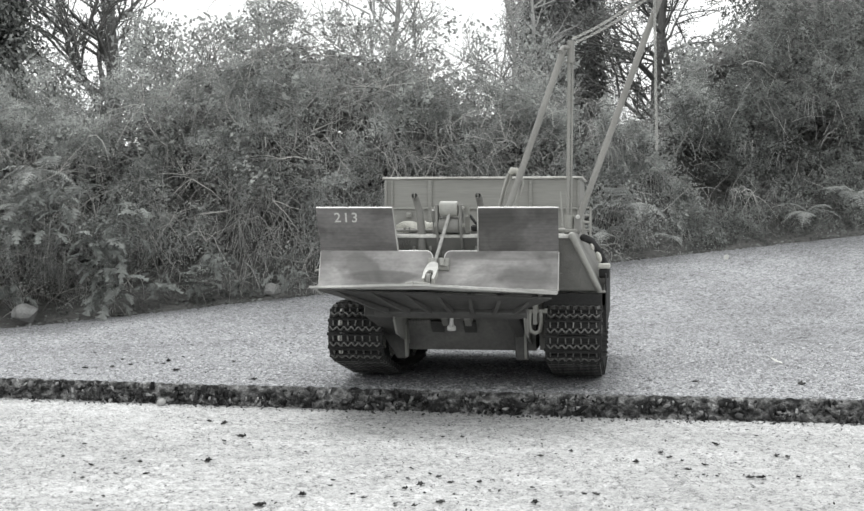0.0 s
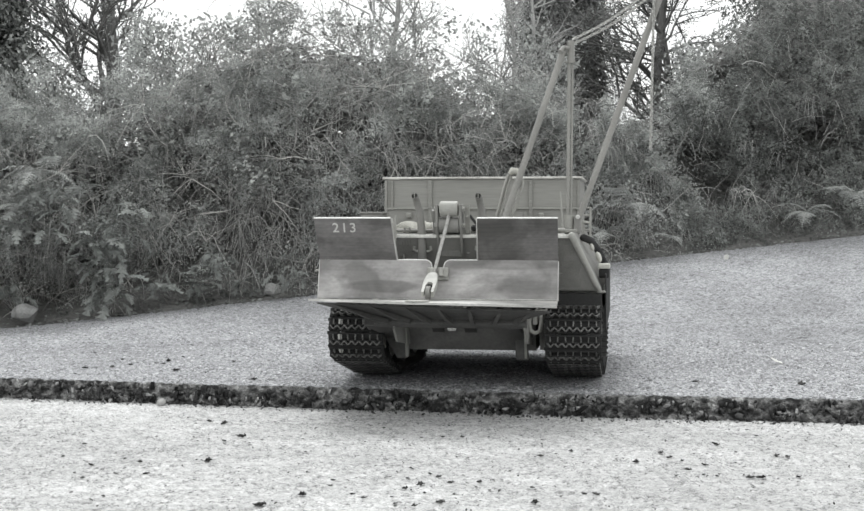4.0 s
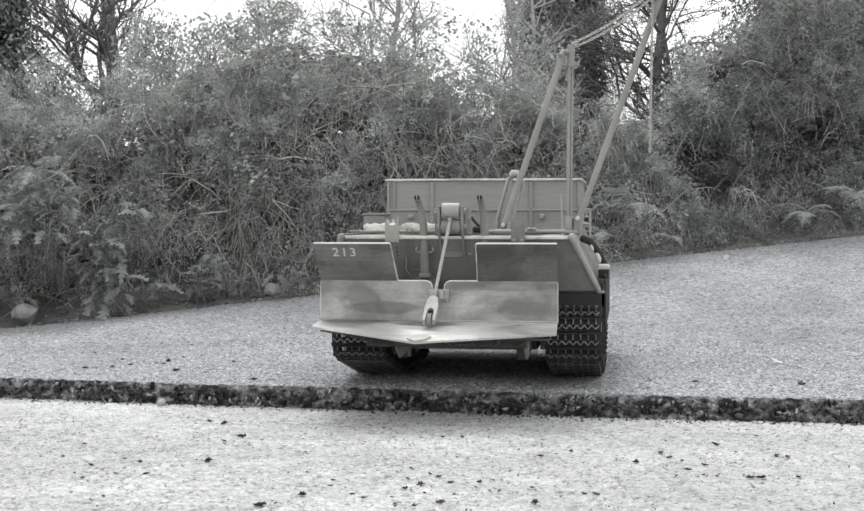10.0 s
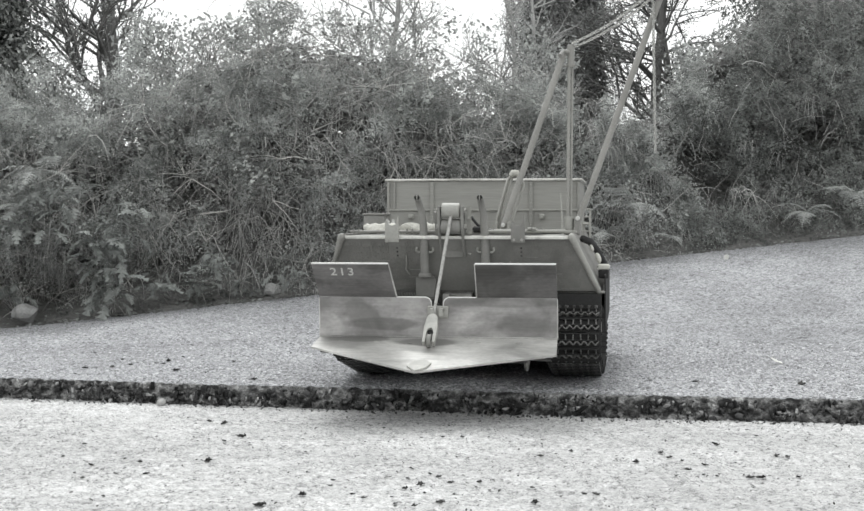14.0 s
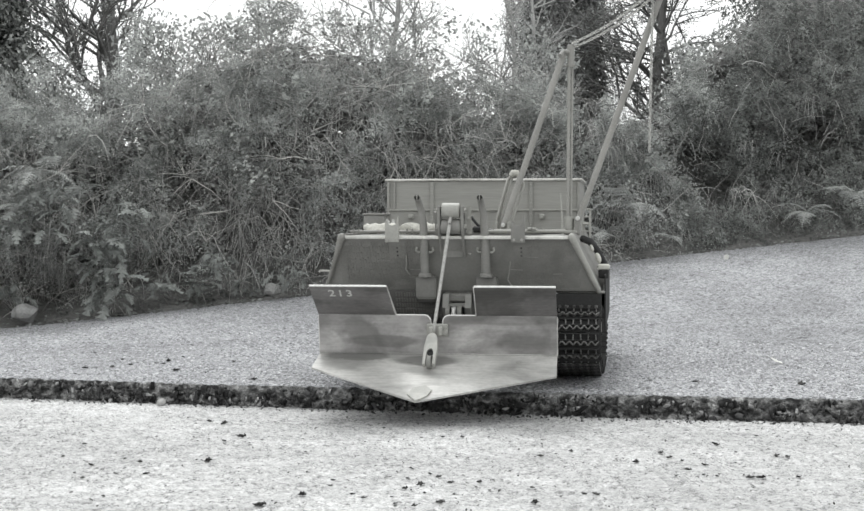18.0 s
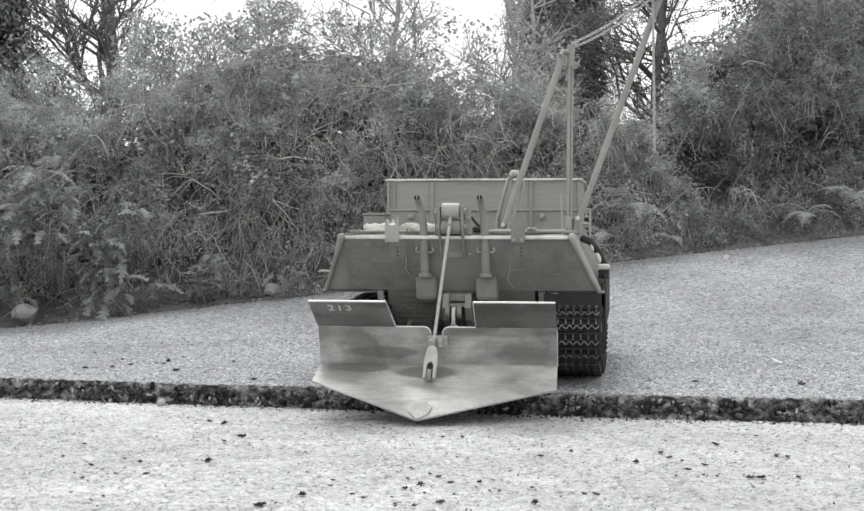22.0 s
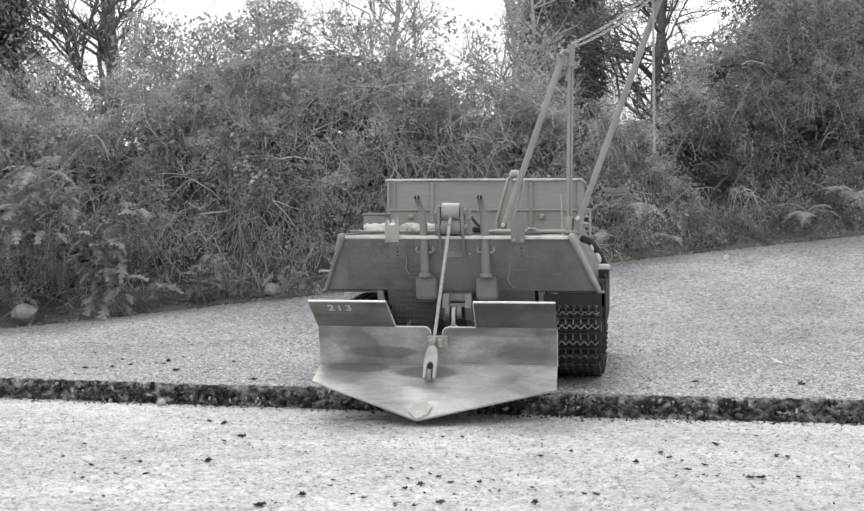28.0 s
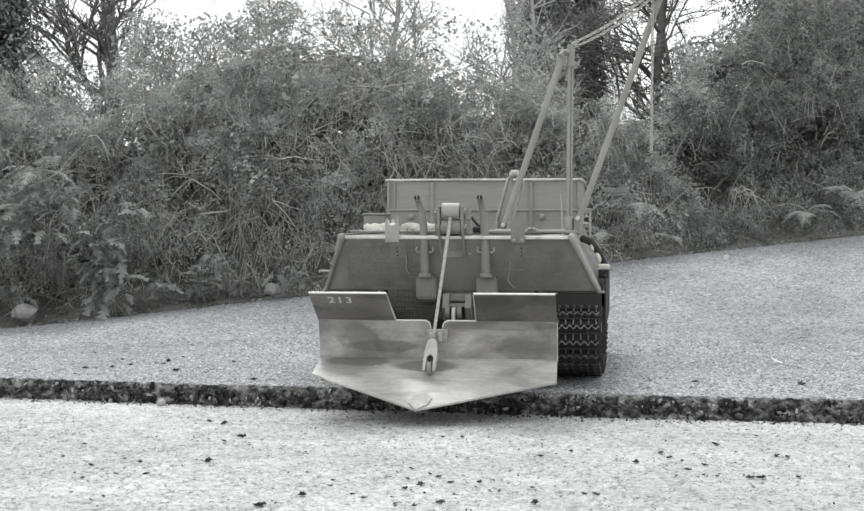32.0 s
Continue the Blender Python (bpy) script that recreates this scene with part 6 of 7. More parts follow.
    P = np.array([(x, bank_y(x) + b, road_z(x, bank_y(x) + min(b, 0)) + 0.006 + max(b, 0) * 0.5) for x, b in zip(X, back)])
    V, Fq = leaf_arrays(P, np.tile((0, -0.2, 1.0), (n, 1)), rng.uniform(0.008, 0.022, n), rng)
    tagged(fast_mesh("leaf_litter", V, Fq, M_IVY), "dead leaves along the bank's foot", "leaf litter", kind="stuff")


def build_bramble_bushes():
    """Bushes of bleached crooked canes that spring from one crown, each cane a piece of its own."""
    rng = np.random.default_rng(23)
    rnd = random.Random(23)
    for k in range(60):
        x = -1.45 + 1.95 * (k + rnd.uniform(0.1, 0.9)) / 60
        foot = bank_z(x)
        top = hedge_top(x) - foot
        h = top * rnd.choice((0.10, 0.22, 0.34, 0.46, 0.58, 0.70, 0.82)) + rnd.uniform(-0.03, 0.03)
        at = Vector((x, bank_y(x) + bank_profile(x, h) - rnd.uniform(0.05, 0.13), foot + h))
        bush = tagged(new("bramble_bush"), "bleached crooked bramble canes springing from one crown", "bush", "bramble bushes on the bank")
        bush.matrix_basis = Matrix.Translation(at)
        for j in range(rnd.randint(7, 12)):
            a = rnd.uniform(-1.5, 1.5) + (math.pi if rnd.random() < 0.30 else 0.0)
            d = np.array([math.sin(a), rnd.uniform(-0.55, -0.05), math.cos(a)])
            d /= np.linalg.norm(d)
            ln, p, pts = rnd.uniform(0.04, 0.14) * (1.5 if rnd.random() < 0.2 else 1.0), np.zeros(3), []
            for i in range(9):
                pts.append(p.copy())
                d = d + rng.normal(0, 0.11, 3) + np.array([0, 0, -0.03])
                d /= np.linalg.norm(d)
                p = p + d * ln / 8
                p[2] = max(p[2], 0.004 - h)
            V, Fq = stem_arrays([np.array(pts)], [rnd.uniform(0.0007, 0.0016)])
            fast_mesh("cane", V, Fq, M_CANE, bush, smooth=True)


def fern_frond(length, rnd):
    """One frond: a bowed midrib with toothed leaflets on both sides, tip along +y."""
    bm = bmesh.new()
    n = 17

    def mid(t):
        return Vector((0.0, length * t, length * (0.55 * t - 0.75 * t * t)))
    add_tube(bm, [mid(k / 8) for k in range(9)], [0.0018 - 0.0013 * k / 8 for k in range(9)], 5)
    for k in range(1, n):
        t = k / n
        p = mid(t)
        w = length * 0.33 * math.sin(math.pi * min(1, 0.20 + 0.80 * t)) * (1 - 0.3 * t) * rnd.uniform(0.85, 1.1) + 0.002
        for sx in (-1, 1):
            q = p + Vector((sx * w, w * 0.40, -w * rnd.uniform(0.15, 0.45)))
            h = length * 0.021
            row = [p.lerp(q, f) + Vector((0, 0, w * 0.10 * math.sin(math.pi * f))) for f in (0.0, 0.3, 0.6, 0.85)]
            half = [0.6, 1.0, 0.8, 0.4]
            v = [bm.verts.new(c - Vector((0, h * g * (1 if i % 2 else 0.7), 0))) for i, (c, g) in enumerate(zip(row, half))]
            v += [bm.verts.new(q)] + [bm.verts.new(c + Vector((0, h * g * (0.7 if i % 2 else 1), 0))) for i, (c, g) in reversed(list(enumerate(zip(row, half))))]
            bm.faces.new(v)
    return bm


def build_fern(x, h, count, length, seed, label, front=0.30):
    rnd = random.Random(seed)
    y = bank_y(x) + bank_profile(x, h) - front
    fern = tagged(new("fern"), label, "fern", "ferns on the bank")
    fern.matrix_basis = pose(x, y, bank_z(x) + h)
    for k in range(count):
        az = -180 + 360 * k / count + rnd.uniform(-20, 20)
        f = part("frond", fern_frond(length * rnd.uniform(0.75, 1.1), rnd), M_FERN, fern)
        f.matrix_basis = Matrix.Rotation(radians(180 + az * 0.55), 4, "Z") @ Matrix.Rotation(radians(rnd.uniform(-18, 28)), 4, "X")


def lobed_leaf(length, rnd):
    """A deeply cut leaf: a bowed midrib with uneven broad lobes on both sides, tip along +y."""
    bm = bmesh.new()

    def mid(t):
        return Vector((0.0, length * t, length * (0.35 * t - 0.70 * t * t)))
    n = 5
    for k in range(n):
        t0, t1 = 0.16 + 0.84 * (k - 0.1) / n, 0.16 + 0.84 * min(k + 1.12, n) / n
        w = length * 0.32 * math.sin(math.pi * (0.20 + 0.72 * (k + 0.5) / n)) * rnd.uniform(0.55, 1.25)
        for sx in (-1, 1):
            a, b = mid(t0), mid(t1)
            tip = (a + b) / 2 + Vector((sx * w, w * rnd.uniform(0.5, 1.1), -w * rnd.uniform(0.1, 0.5)))
            m1 = a.lerp(tip, 0.5) + Vector((0, -length * 0.012, w * 0.10))
            m2 = b.lerp(tip, 0.5) + Vector((0, length * 0.018, w * 0.10))
            v = [bm.verts.new(q) for q in (a, m1, tip, m2, b)]
            bm.faces.new(v)
    add_tube(bm, [mid(k / 6) for k in range(7)], [0.0013 - 0.0009 * k / 6 for k in range(7)], 5)
    return bm


def build_weed(x, h, count, drop, wide, length, seed, label):
    """A weed that hangs over the bank: cut leaves along its trailing stems."""
    rnd = random.Random(seed)
    plant = tagged(new("weed_plant"), label, "plant", "weeds on the bank")
    plant.matrix_basis = pose(x, bank_y(x) + bank_profile(x, h) - 0.25 * smooth_step(h / 0.2) - 0.03, bank_z(x) + h)
    bm = bmesh.new()
    for k in range(5):
        tip = Vector((rnd.uniform(-wide, wide), -0.03, -drop * rnd.uniform(0.5, 1)))
        add_tube(bm, [Vector((0, 0.09, 0.02)), Vector((tip.x * 0.4, -0.01, 0.01)), tip], [0.0018, 0.0014, 0.0008], 5)
    part("stem", bm, M_WEED, plant)
    for k in range(count):
        f = rnd.random()
        leaf = part("leaf", lobed_leaf(length * rnd.uniform(0.6, 1.15), rnd), M_WEED, plant, smooth=False)
        az = 180 + rnd.uniform(-85, 85)
        leaf.matrix_basis = pose(rnd.uniform(-wide, wide), rnd.uniform(-0.04, 0.02), -drop * f + 0.02, rnd.uniform(-35, 25), rnd.uniform(-30, 30), az)


def grow_tree(name, label, foot, lean, height, radius, seed, mat, leafmat, leaf_size, leaves, spread=0.5, depth=4, first=0.3, droop=0.0):
    """A tapered trunk with forking limbs; leaves ride on the twigs. foot is a place, lean the trunk's drift."""
    rnd = random.Random(seed)
    rng = np.random.default_rng(seed)
    tree = tagged(new(name), label, "tree")
    tree.matrix_basis = Matrix.Translation(foot)
    trunk_pts, limbs, tips = [], [], []
    p, d = Vector((0, 0, 0)), Vector((lean[0], lean[1], 1)).normalized()
    n = 12
    for k in range(n + 1):
        trunk_pts.append(p.copy())
        d = (d + Vector((rnd.uniform(-0.09, 0.09), rnd.uniform(-0.09, 0.09), 0.06))).normalized()
        p = p + d * height / n

    def branch(p, d, ln, r, level):
        pts = [p.copy()]
        for j in range(5):
            d = (d + Vector((rnd.uniform(-0.22, 0.22), rnd.uniform(-0.22, 0.22), rnd.uniform(-0.1, 0.16) - droop))).normalized()
            p = p + d * ln / 5
            pts.append(p.copy())
            if level > 0 and j >= 1:
                for _ in range(1 if rnd.random() < 0.8 else 2):
                    q = Vector((rnd.uniform(-1, 1), rnd.uniform(-1, 1), rnd.uniform(-0.3, 0.9))).normalized()
                    branch(p.copy(), (d * 0.75 + q * 0.75).normalized(), ln * rnd.uniform(0.4, 0.65), r * 0.55, level - 1)
        limbs.append((np.array([v[:] for v in pts]), r))
        if level <= 1:
            for v in pts[1:]:
                tips.append(v)

    for k in range(int(n * first), n + 1):
        for _ in range(2):
            a = rnd.uniform(0, 2 * math.pi)
            q = Vector((math.cos(a), math.sin(a), rnd.uniform(0.3, 1.2))).normalized()
            f = 1 - 0.55 * k / n
            branch(trunk_pts[k].copy(), q, height * spread * f * rnd.uniform(0.6, 1), radius * 0.42 * f, depth - 2)
    bm = bmesh.new()
    add_tube(bm, trunk_pts, [radius * (1 - 0.72 * k / n) * (1 + 0.10 * rnd.uniform(-1, 1)) for k in range(n + 1)], 10)
    part("trunk", bm, mat, tree, smooth=True)
    V, Fq = stem_arrays([a for a, r in limbs], [r for a, r in limbs])
    tagged(fast_mesh("branchwork", V, Fq, mat, tree), kind="stuff")
    if leaves:
        T = np.array([v[:] for v in tips])
        pick = T[rng.integers(0, len(T), leaves)] + rng.normal(0, leaf_size * 1.1, (leaves, 3))
        V, Fq = leaf_arrays(pick, np.tile((0, -0.4, 0.6), (leaves, 1)), rng.uniform(0.6, 1.2, leaves) * leaf_size, rng)
        tagged(fast_mesh("crown", V, Fq, leafmat, tree), kind="stuff")
    return tree


def build_evergreen(name, label, foot, height, radius, seed, n, size, mat, taper=0.75):
    """A close dark evergreen: trunk and a column of leaf sprays with an uneven outline."""
    rng = np.random.default_rng(seed)
    tree = tagged(new(name), label, "tree")
    tree.matrix_basis = Matrix.Translation(foot)
    bm = bmesh.new()
    add_tube(bm, [(0, 0, 0), (0.01, 0, height * 0.4), (0, 0, height * 0.95)], [0.05, 0.035, 0.008], 10)
    part("trunk", bm, M_BARK, tree, smooth=True)
    P = []
    while len(P) < n:
        a, u = rng.uniform(0, 2 * math.pi), rng.random()
        z = height * (0.05 + 0.95 * u)
        r = radius * (1 - taper * u ** 2.2) * (1 + 0.30 * fnoise(a * 1.5 + 9, z * 4, seed) + 0.15 * fnoise(a * 5, z * 11, seed))
        q = math.sqrt(rng.uniform(0.25, 1.0)) * r
        if fnoise(q * math.cos(a) * 9, z * 8, q * math.sin(a) * 9 + seed) < -0.35:
            continue
        P.append((q * math.cos(a), q * math.sin(a), z))
    P = np.array(P)
    out = P * np.array([1, 1, 0]) / radius + np.array([0, 0, 0.5])
    V, Fq = leaf_arrays(P, out, rng.uniform(0.6, 1.3, n) * size, rng, droop=1.2)
    core = P[rng.integers(0, n, n // 5)] * (0.66, 0.66, 0.98)
    V2, F2 = leaf_arrays(core, core * (1, 1, 0) / radius + (0, 0, 0.4), rng.uniform(2.0, 3.4, len(core)) * size, rng, droop=1.0, shape=0.8)
    V, Fq = np.concatenate([V, V2]), np.concatenate([Fq, F2 + len(V)])
    tagged(fast_mesh("crown", V, Fq, mat, tree), kind="stuff")
    return tree


def build_trees():
    grow_tree("oak_tree", "dark forked tree with sparse small leaves behind the hedge", (-1.40, 6.2, 0.45), (0.05, 0), 1.25, 0.046, 21, M_BARK, M_LEAF, 0.018, 5500, 0.62, 4, 0.2)
    grow_tree("hedge_tree", "slim tree with bare twigs behind the hedge", (-0.25, 6.5, 0.45), (0.02, 0), 1.25, 0.024, 5, M_PALEBARK, M_LEAF, 0.013, 3600, 0.46, 4, 0.36)
    grow_tree("hedge_tree", "slim tree with few leaves behind the hedge", (-0.75, 6.3, 0.45), (-0.05, 0), 0.80, 0.018, 17, M_PALEBARK, M_LEAF, 0.013, 3000, 0.42, 4, 0.3)
    grow_tree("sapling", "pale bare sapling with upright shoots", (0.36, 5.85, 0.4), (0.07, 0), 1.15, 0.017, 8, M_PALEBARK, M_LEAF, 0.016, 60, 0.32, 4, 0.4)
    grow_tree("sapling", "pale bare sapling with upright shoots", (0.45, 5.9, 0.4), (0.05, 0), 1.1, 0.016, 14, M_PALEBARK, M_LEAF, 0.016, 60, 0.32, 4, 0.4)
    grow_tree("sapling", "thin whip of a sapling on the hedge", (0.24, 5.9, 0.4), (-0.03, 0), 0.95, 0.006, 33, M_PALEBARK, M_LEAF, 0.016, 30, 0.14, 3, 0.6)
    grow_tree("ivy_tree", "dark ivy-hung tree with crossing limbs", (1.03, 6.5, 0.4), (0.05, 0), 1.35, 0.034, 41, M_BARK, M_IVY, 0.014, 6000, 0.42, 4, 0.1, droop=0.1)
    grow_tree("ivy_tree", "dark ivy-hung tree with crossing limbs", (1.19, 6.8, 0.4), (0.06, 0), 1.35, 0.028, 43, M_BARK, M_IVY, 0.014, 6000, 0.42, 4, 0.2, droop=0.1)
    build_evergreen("cypress_tree", "close dark evergreen behind the hedge", (0.66, 7.2, 0.3), 2.4, 0.34, 3, 95000, 0.012, M_CYPRESS, 0.7)
    build_evergreen("holly_tree", "broad dark evergreen over the hedge", (1.85, 6.4, 0.3), 1.9, 0.62, 6, 30000, 0.024, M_IVY, 0.6)
    build_evergreen("holly_tree", "broad dark evergreen over the hedge", (-1.95, 5.9, 0.2), 1.9, 0.42, 7, 22000, 0.024, M_IVY, 0.5)


def build_stone(x, y, z, s, seed, label, group="", mat=None):
    rnd = random.Random(seed)
    bm = bmesh.new()
    bmesh.ops.create_icosphere(bm, subdivisions=2, radius=1.0)
    for v in bm.verts:
        n = noise.noise(v.co * 1.3 + Vector((seed, 0, 0)))
        v.co = Vector((v.co.x * s[0], v.co.y * s[1], v.co.z * s[2])) * (1 + 0.45 * n)
    ob = link_mesh("stone", bm, mat or M_STONE)
    ob.matrix_basis = pose(x, y, z, 0, rnd.uniform(-10, 10), rnd.uniform(0, 360))
    tagged(ob, label, "stone", group)


def build_scraps():
    """Bits of dead leaf, each curled, on slab and asphalt."""
    def leaf(seed, L, roll=1.0):
        """A lobed leaf, crumpled and curled up at its rim."""
        rnd = random.Random(seed)
        bm = bmesh.new()
        rows, n = [], 7
        twist = rnd.uniform(-0.8, 0.8) * roll
        for k in range(n + 1):
            t = k / n
            lobe = rnd.choice((0.6, 0.9, 1.0, 1.1))
            w = [L * 0.36 * math.sin(math.pi * (0.06 + 0.88 * t)) * lobe * rnd.uniform(0.6, 1.3) for _ in (0, 1)]
            lift = roll * L * (0.10 + 0.30 * (2 * t - 1) ** 2) * rnd.uniform(0.2, 1.1)
            side = L * twist * 0.35 * (t - 0.5) ** 2
            y = L * (t - 0.5)
            rows.append([bm.verts.new((side - w[0], y + rnd.uniform(-0.06, 0.06) * L, lift + roll * w[0] * rnd.uniform(0.1, 1.2))),
                         bm.verts.new((side - w[0] * 0.45, y, lift * 0.8 + roll * w[0] * rnd.uniform(0.0, 0.4))), bm.verts.new((side, y, lift * 0.7)),
                         bm.verts.new((side + w[1] * 0.45, y, lift * 0.8 + roll * w[1] * rnd.uniform(0.0, 0.4))),
                         bm.verts.new((side + w[1], y + rnd.uniform(-0.06, 0.06) * L, lift + roll * w[1] * rnd.uniform(0.1, 1.2)))])
        for a, b in zip(rows, rows[1:]):
            for j in range(4):
                bm.faces.new((a[j], a[j + 1], b[j + 1], b[j]))
        r = bmesh.ops.extrude_face_region(bm, geom=bm.faces[:])
        bmesh.ops.translate(bm, vec=(0, 0, 0.0005), verts=[v for v in r["geom"] if isinstance(v, bmesh.types.BMVert)])
        return bm
    kinds = [tagged(link_mesh("fallen_leaf", leaf(k, 0.012), M_SCRAP), "small curled dead leaf on the ground", "leaf", "fallen leaves") for k in range(6)]
    # where each leaf lies, and its length in millimetres
    near = [(-0.411, 2.592, 14), (-0.378, 2.564, 16), (-0.326, 2.407, 19), (-0.349, 2.365, 6), (-0.575, 2.331, 6), (-0.516, 2.130, 8), (-0.448, 2.156, 12), (-0.344, 2.165, 14), (-0.418, 2.057, 6), (-0.525, 2.066, 8), (-0.503, 2.026, 10), (0.468, 2.324, 22), (0.557, 2.419, 6), (0.364, 2.242, 8), (0.371, 2.195, 9), (0.386, 2.170, 11), (0.414, 2.130, 17), (0.486, 2.252, 6), (0.544, 2.216, 11), (0.556, 2.200, 8), (0.379, 2.088, 8), (0.396, 2.052, 6), (0.413, 2.039, 11), (0.355, 2.043, 8), (0.458, 2.022, 16), (0.312, 2.156, 10), (0.473, 2.022, 12), (0.529, 2.030, 16), (-0.183, 2.070, 9)]
    beside = [(-0.141, 2.005, 10), (-0.142, 1.963, 7), (-0.175, 1.896, 12), (-0.224, 1.826, 15), (-0.032, 2.107, 8), (-0.035, 2.022, 10), (-0.003, 2.057, 6), (0.010, 2.030, 9), (-0.016, 1.971, 11), (-0.037, 1.942, 6), (-0.010, 1.915, 6), (-0.018, 2.401, 10), (0.019, 2.407, 8), (0.052, 2.407, 8), (0.067, 1.992, 6), (0.026, 1.984, 6), (0.030, 1.903, 7), (0.139, 1.950, 11), (0.206, 1.903, 12), (0.222, 1.900, 9), (0.135, 1.844, 10), (0.011, 1.844, 11), (-0.023, 1.826, 14), (-0.048, 1.841, 10), (-0.108, 1.903, 8), (-0.091, 1.877, 7), (0.223, 2.258, 6), (0.170, 2.211, 7), (0.115, 2.079, 6), (-0.054, 1.884, 8)]
    upper = [(-0.728, 3.319, 15), (-0.685, 3.199, 12), (-0.714, 3.151, 8), (-0.771, 3.128, 9), (-0.746, 3.128, 10), (-0.763, 3.016, 10), (-0.632, 3.236, 14), (-0.615, 3.223, 9), (-0.615, 3.292, 10), (-0.559, 3.082, 14), (-0.599, 3.392, 10), (-0.559, 3.420, 10), (-0.461, 3.279, 12), (0.535, 2.862, 12), (0.737, 2.814, 18), (-0.368, 2.911, 8), (-0.885, 3.071, 10)]
    spots = near + beside
    rnd = random.Random(2)
    for k, (x, y, size) in enumerate(spots + upper):
        low = k < len(spots)
        z = (-STEP_H if low else road_z(x, y)) + 0.0008
        size = (5.5 + 0.65 * size) * (1 if low else 1.15)
        wide = Matrix.Diagonal((size / 14, size / 14, size / 16, 1))
        m = pose(x, y, z, rnd.uniform(-8, 8), rnd.uniform(-12, 12), rnd.uniform(50, 130)) @ wide
        if k < 6:
            kinds[k].matrix_basis = m
        else:
            copy_thing(kinds[k % 6], m)
    pale = link_mesh("pale_leaf", leaf(30, 0.030, 0.25), M_PALE)
    pale.matrix_basis = pose(0.787, 3.23, road_z(0.787, 3.23) + 0.007, 26, 0, 55)
    tagged(pale, "pale dry leaf on the asphalt", "leaf", "fallen leaves")
    # crumbs too small to count
    rng = np.random.default_rng(19)
    n = 4200
    P = []
    for k in range(n):
        if rng.random() < 0.62:
            x, y = rng.uniform(-0.8, 0.8), rng.uniform(1.55, 2.65)
            if y > step_y(x) - 0.04:
                continue
            P.append((x, y, -STEP_H + 0.0018))
        else:
            x, y = rng.uniform(-1.2, 1.2), rng.uniform(2.9, 4.5)
            P.append((x, y, road_z(x, y) + 0.0028))
    P = np.array(P)
    V, Fq = leaf_arrays(P, np.tile((0, 0, 1.4), (len(P), 1)), 0.0018 + 0.006 * rng.random(len(P)) ** 3, rng)
    tagged(fast_mesh("leaf_crumbs", V, Fq, M_SCRAP), "dark crumbs of leaf on slab and asphalt", "litter", kind="stuff")


build_ground()
build_bank()
TANK, SPADE, CHAIN, CABLE = build_tank()
build_hedge()
build_trees()
build_bramble_bushes()
build_weed(-1.17, 0.40, 40, 0.15, 0.095, 0.070, 9, "pale weed with deeply cut leaves hanging over the bank")
build_weed(-1.02, 0.23, 46, 0.20, 0.062, 0.078, 10, "dark broad weed drooping to the bank's foot")
for wx, wh, wn, wl, ws in ((-0.745, 0.07, 16, 0.055, 31), (-0.60, 0.06, 12, 0.045, 32), (-0.455, 0.08, 14, 0.050, 33), (-0.86, 0.10, 14, 0.060, 34), (-1.33, 0.12, 14, 0.060, 35), (-0.68, 0.15, 16, 0.055, 36)):
    build_weed(wx, wh, wn, 0.05, 0.05, wl, ws, "low rosette of cut leaves on the bank's foot")
build_weed(-0.97, 0.34, 26, 0.13, 0.060, 0.060, 12, "small weed with cut leaves among the brambles")
for fx, fh, fc, fl, fs, fl2 in ((0.665, 0.19, 4, 0.17, 1, "arching fern with pale fronds on the bank"), (0.80, 0.07, 3, 0.075, 2, "low fern at the foot of the bank"),
                                (1.46, 0.15, 6, 0.14, 3, "spreading fern under the hedge"), (1.30, 0.10, 5, 0.12, 7, "spreading fern under the hedge"), (0.585, 0.10, 3, 0.12, 8, "arching fern with pale fronds on the bank"),
                                (-1.19, 0.47, 7, 0.13, 5, "pale drooping fern high on the bank"), (-1.27, 0.38, 6, 0.12, 6, "pale drooping fern high on the bank"), (-1.10, 0.40, 5, 0.10, 9, "pale drooping fern high on the bank")):
    build_fern(fx, fh, fc, fl, fs, fl2, 0.33 if fx == 0.665 else 0.25)
build_stone(-1.272, bank_y(-1.272) + 0.0, bank_z(-1.2) + 0.036, (0.042, 0.034, 0.030), 3, "pale rough stone at the bank's foot", "stones")
build_stone(-0.522, bank_y(-0.522) + 0.03, bank_z(-0.522) + 0.03, (0.03, 0.026, 0.022), 4, "pale rounded stone at the bank's foot", "stones")
build_stone(-0.544, 2.829, -STEP_H + 0.006, (0.010, 0.009, 0.008), 8, "small pale stone fallen from the broken edge", "stones")
build_stone(0.97, 4.65, road_z(0.97, 4.65) + 0.004, (0.010, 0.009, 0.010), 5, "small pale pebble on the asphalt", "stones", M_PALE)
build_chippings()
build_edge_chunks()
build_scraps()


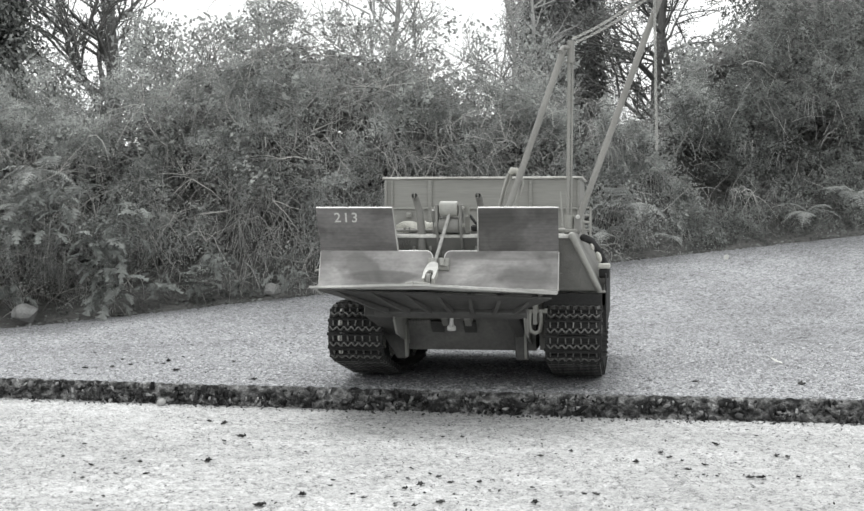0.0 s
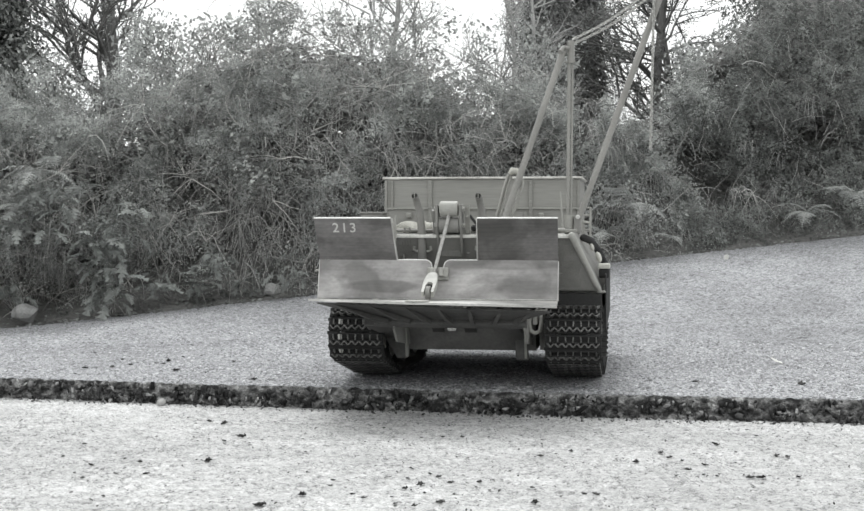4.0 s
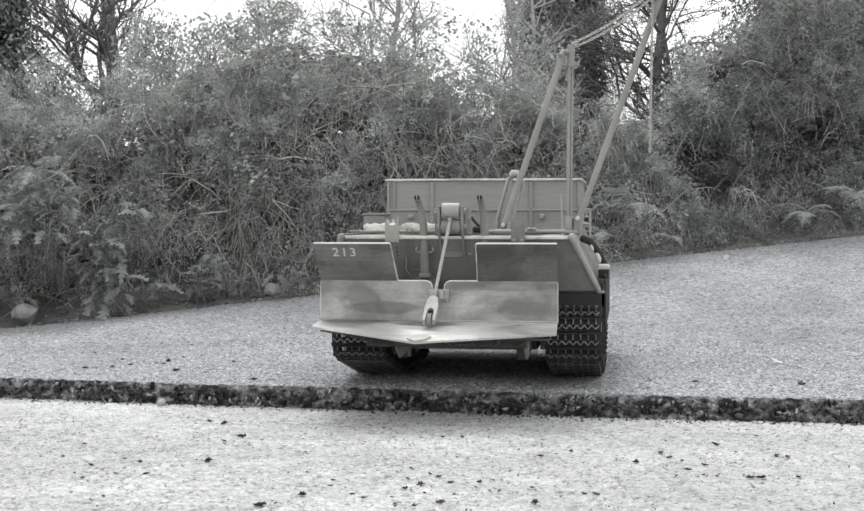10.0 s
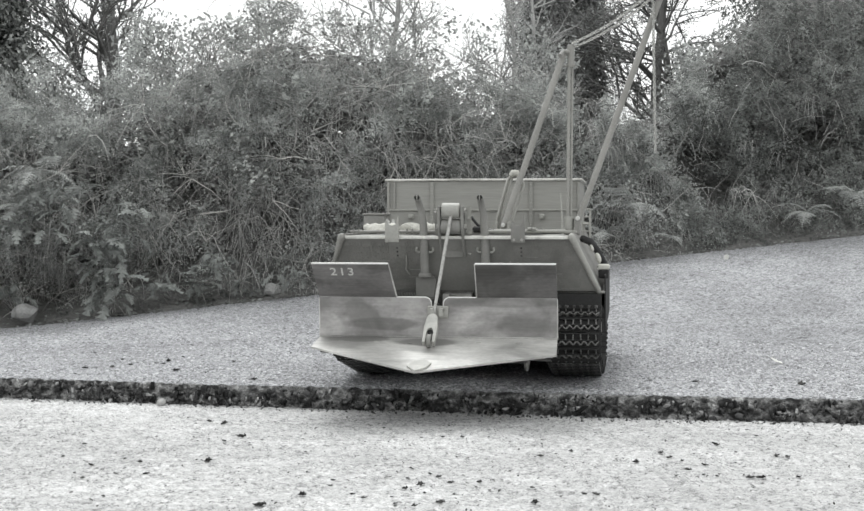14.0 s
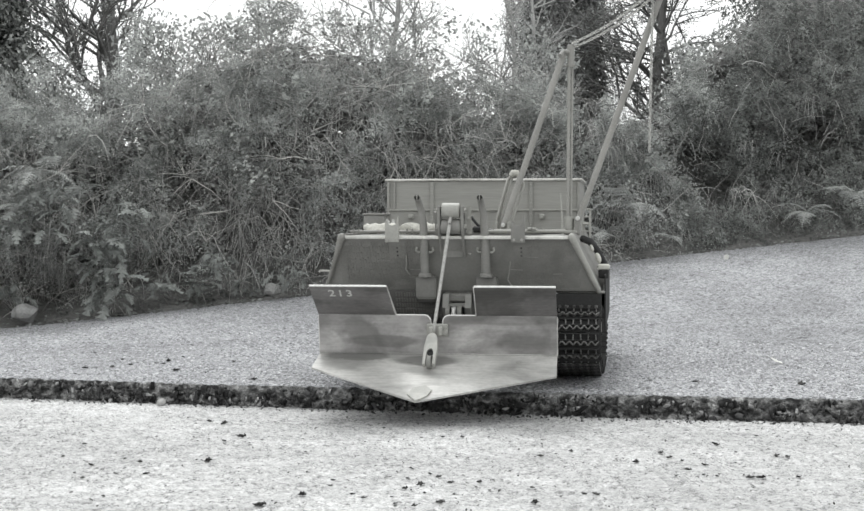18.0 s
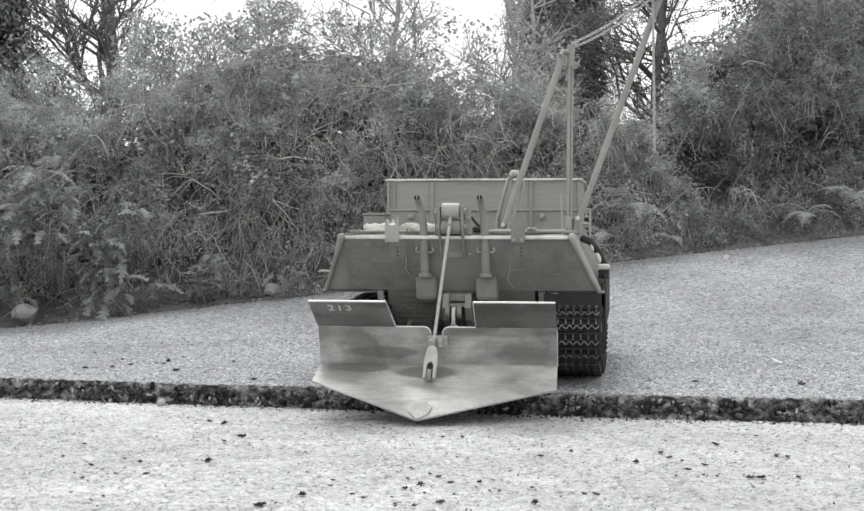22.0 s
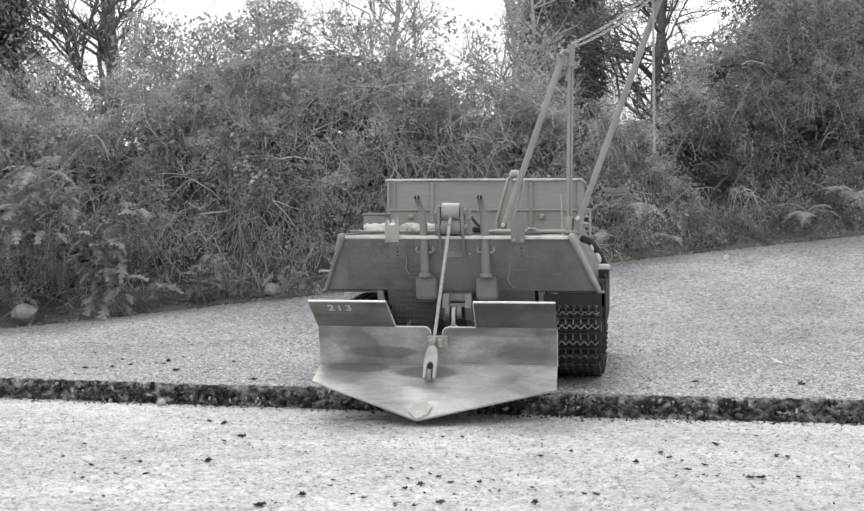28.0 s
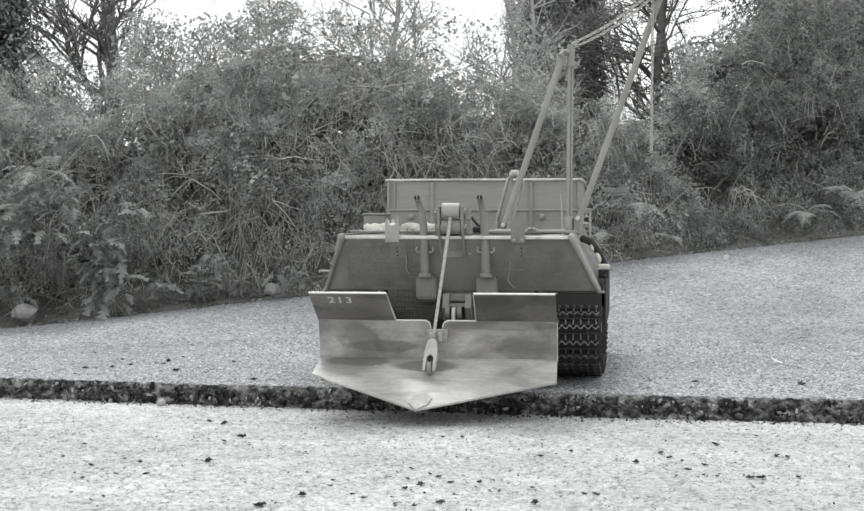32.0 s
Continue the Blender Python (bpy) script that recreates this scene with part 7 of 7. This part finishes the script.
# ---- what moves: the tank rolls back a little, the spade is let down and lifted, the cable runs out, the chain swings ----
def motions():
    rest = pose(TANK_X, TANK_Y, 0, 0, 0, TANK_TURN)
    begin = pose(TANK_X - 0.0043, TANK_Y - 0.045, 0.003, 0, 0, TANK_TURN)
    rows = [(0, begin), (3.7, begin)]
    for t, f in ((4.4, 0.3), (5.0, 0.65), (5.6, 0.9)):
        rows.append((t, pose(TANK_X - 0.0043 * (1 - f), TANK_Y - 0.045 * (1 - f), 0.003 * (1 - f), 0, 0, TANK_TURN)))
    walk(TANK, rows + [(6.4, rest), (32, rest)])
    gone = [(0, 0.0), (3.7, 0.0), (4.4, 0.3 * 0.045), (5.0, 0.65 * 0.045), (5.6, 0.9 * 0.045), (6.4, 0.045), (32, 0.045)]
    for ob, kind, v in ROLLING:
        if kind == "link":
            walk(ob, [(t, link_pose(v[0], v[1], v[2] + 0.0375 - d * 0.75)) for t, d in gone])
        else:
            axle = Matrix.Translation(v[:3])
            walk(ob, [(t, axle @ Matrix.Rotation(-d / v[3], 4, "X") @ axle.inverted()) for t, d in gone])
    lift = [(0, 34.85), (0.5, 34.65), (1, 34.30), (2, 33.05), (3, 31.60), (3.5, 30.80), (5.5, 27.80), (6, 27.00), (7, 25.40), (8, 23.65), (9, 21.80), (10, 20.15), (11, 18.40), (12, 16.50), (13, 14.55), (14, 12.70), (14.5, 11.80), (16.5, 7.90), (17, 6.95), (18, 5.00), (19, 3.00), (20, 0.90), (20.5, 0), (30.0, 0), (30.5, 0.5), (31, 1.2), (31.5, 1.95), (32, 2.7)]
    walk(SPADE, [(t, spade_turn(a)) for t, a in lift])
    for i, piece in enumerate(CABLE):
        walk(piece, [(t, cable_pose(i, a)) for t, a in lift])
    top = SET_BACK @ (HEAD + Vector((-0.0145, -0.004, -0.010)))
    swing = []
    k = 0
    while k * 0.7 <= 32.0 + 1e-6:
        t = min(k * 0.7, 32.0)
        size = 1.25 if t < 16 else 1.25 - 0.5 * (t - 16) / 16
        swing.append((t, pose(top.x, top.y, top.z, 0, -size * math.cos(2 * math.pi * (t - 5.4) / 2.8), 0)))
        k += 1
    if swing[-1][0] < 32:
        swing.append((32.0, swing[-1][1]))
    walk(CHAIN, swing)


motions()
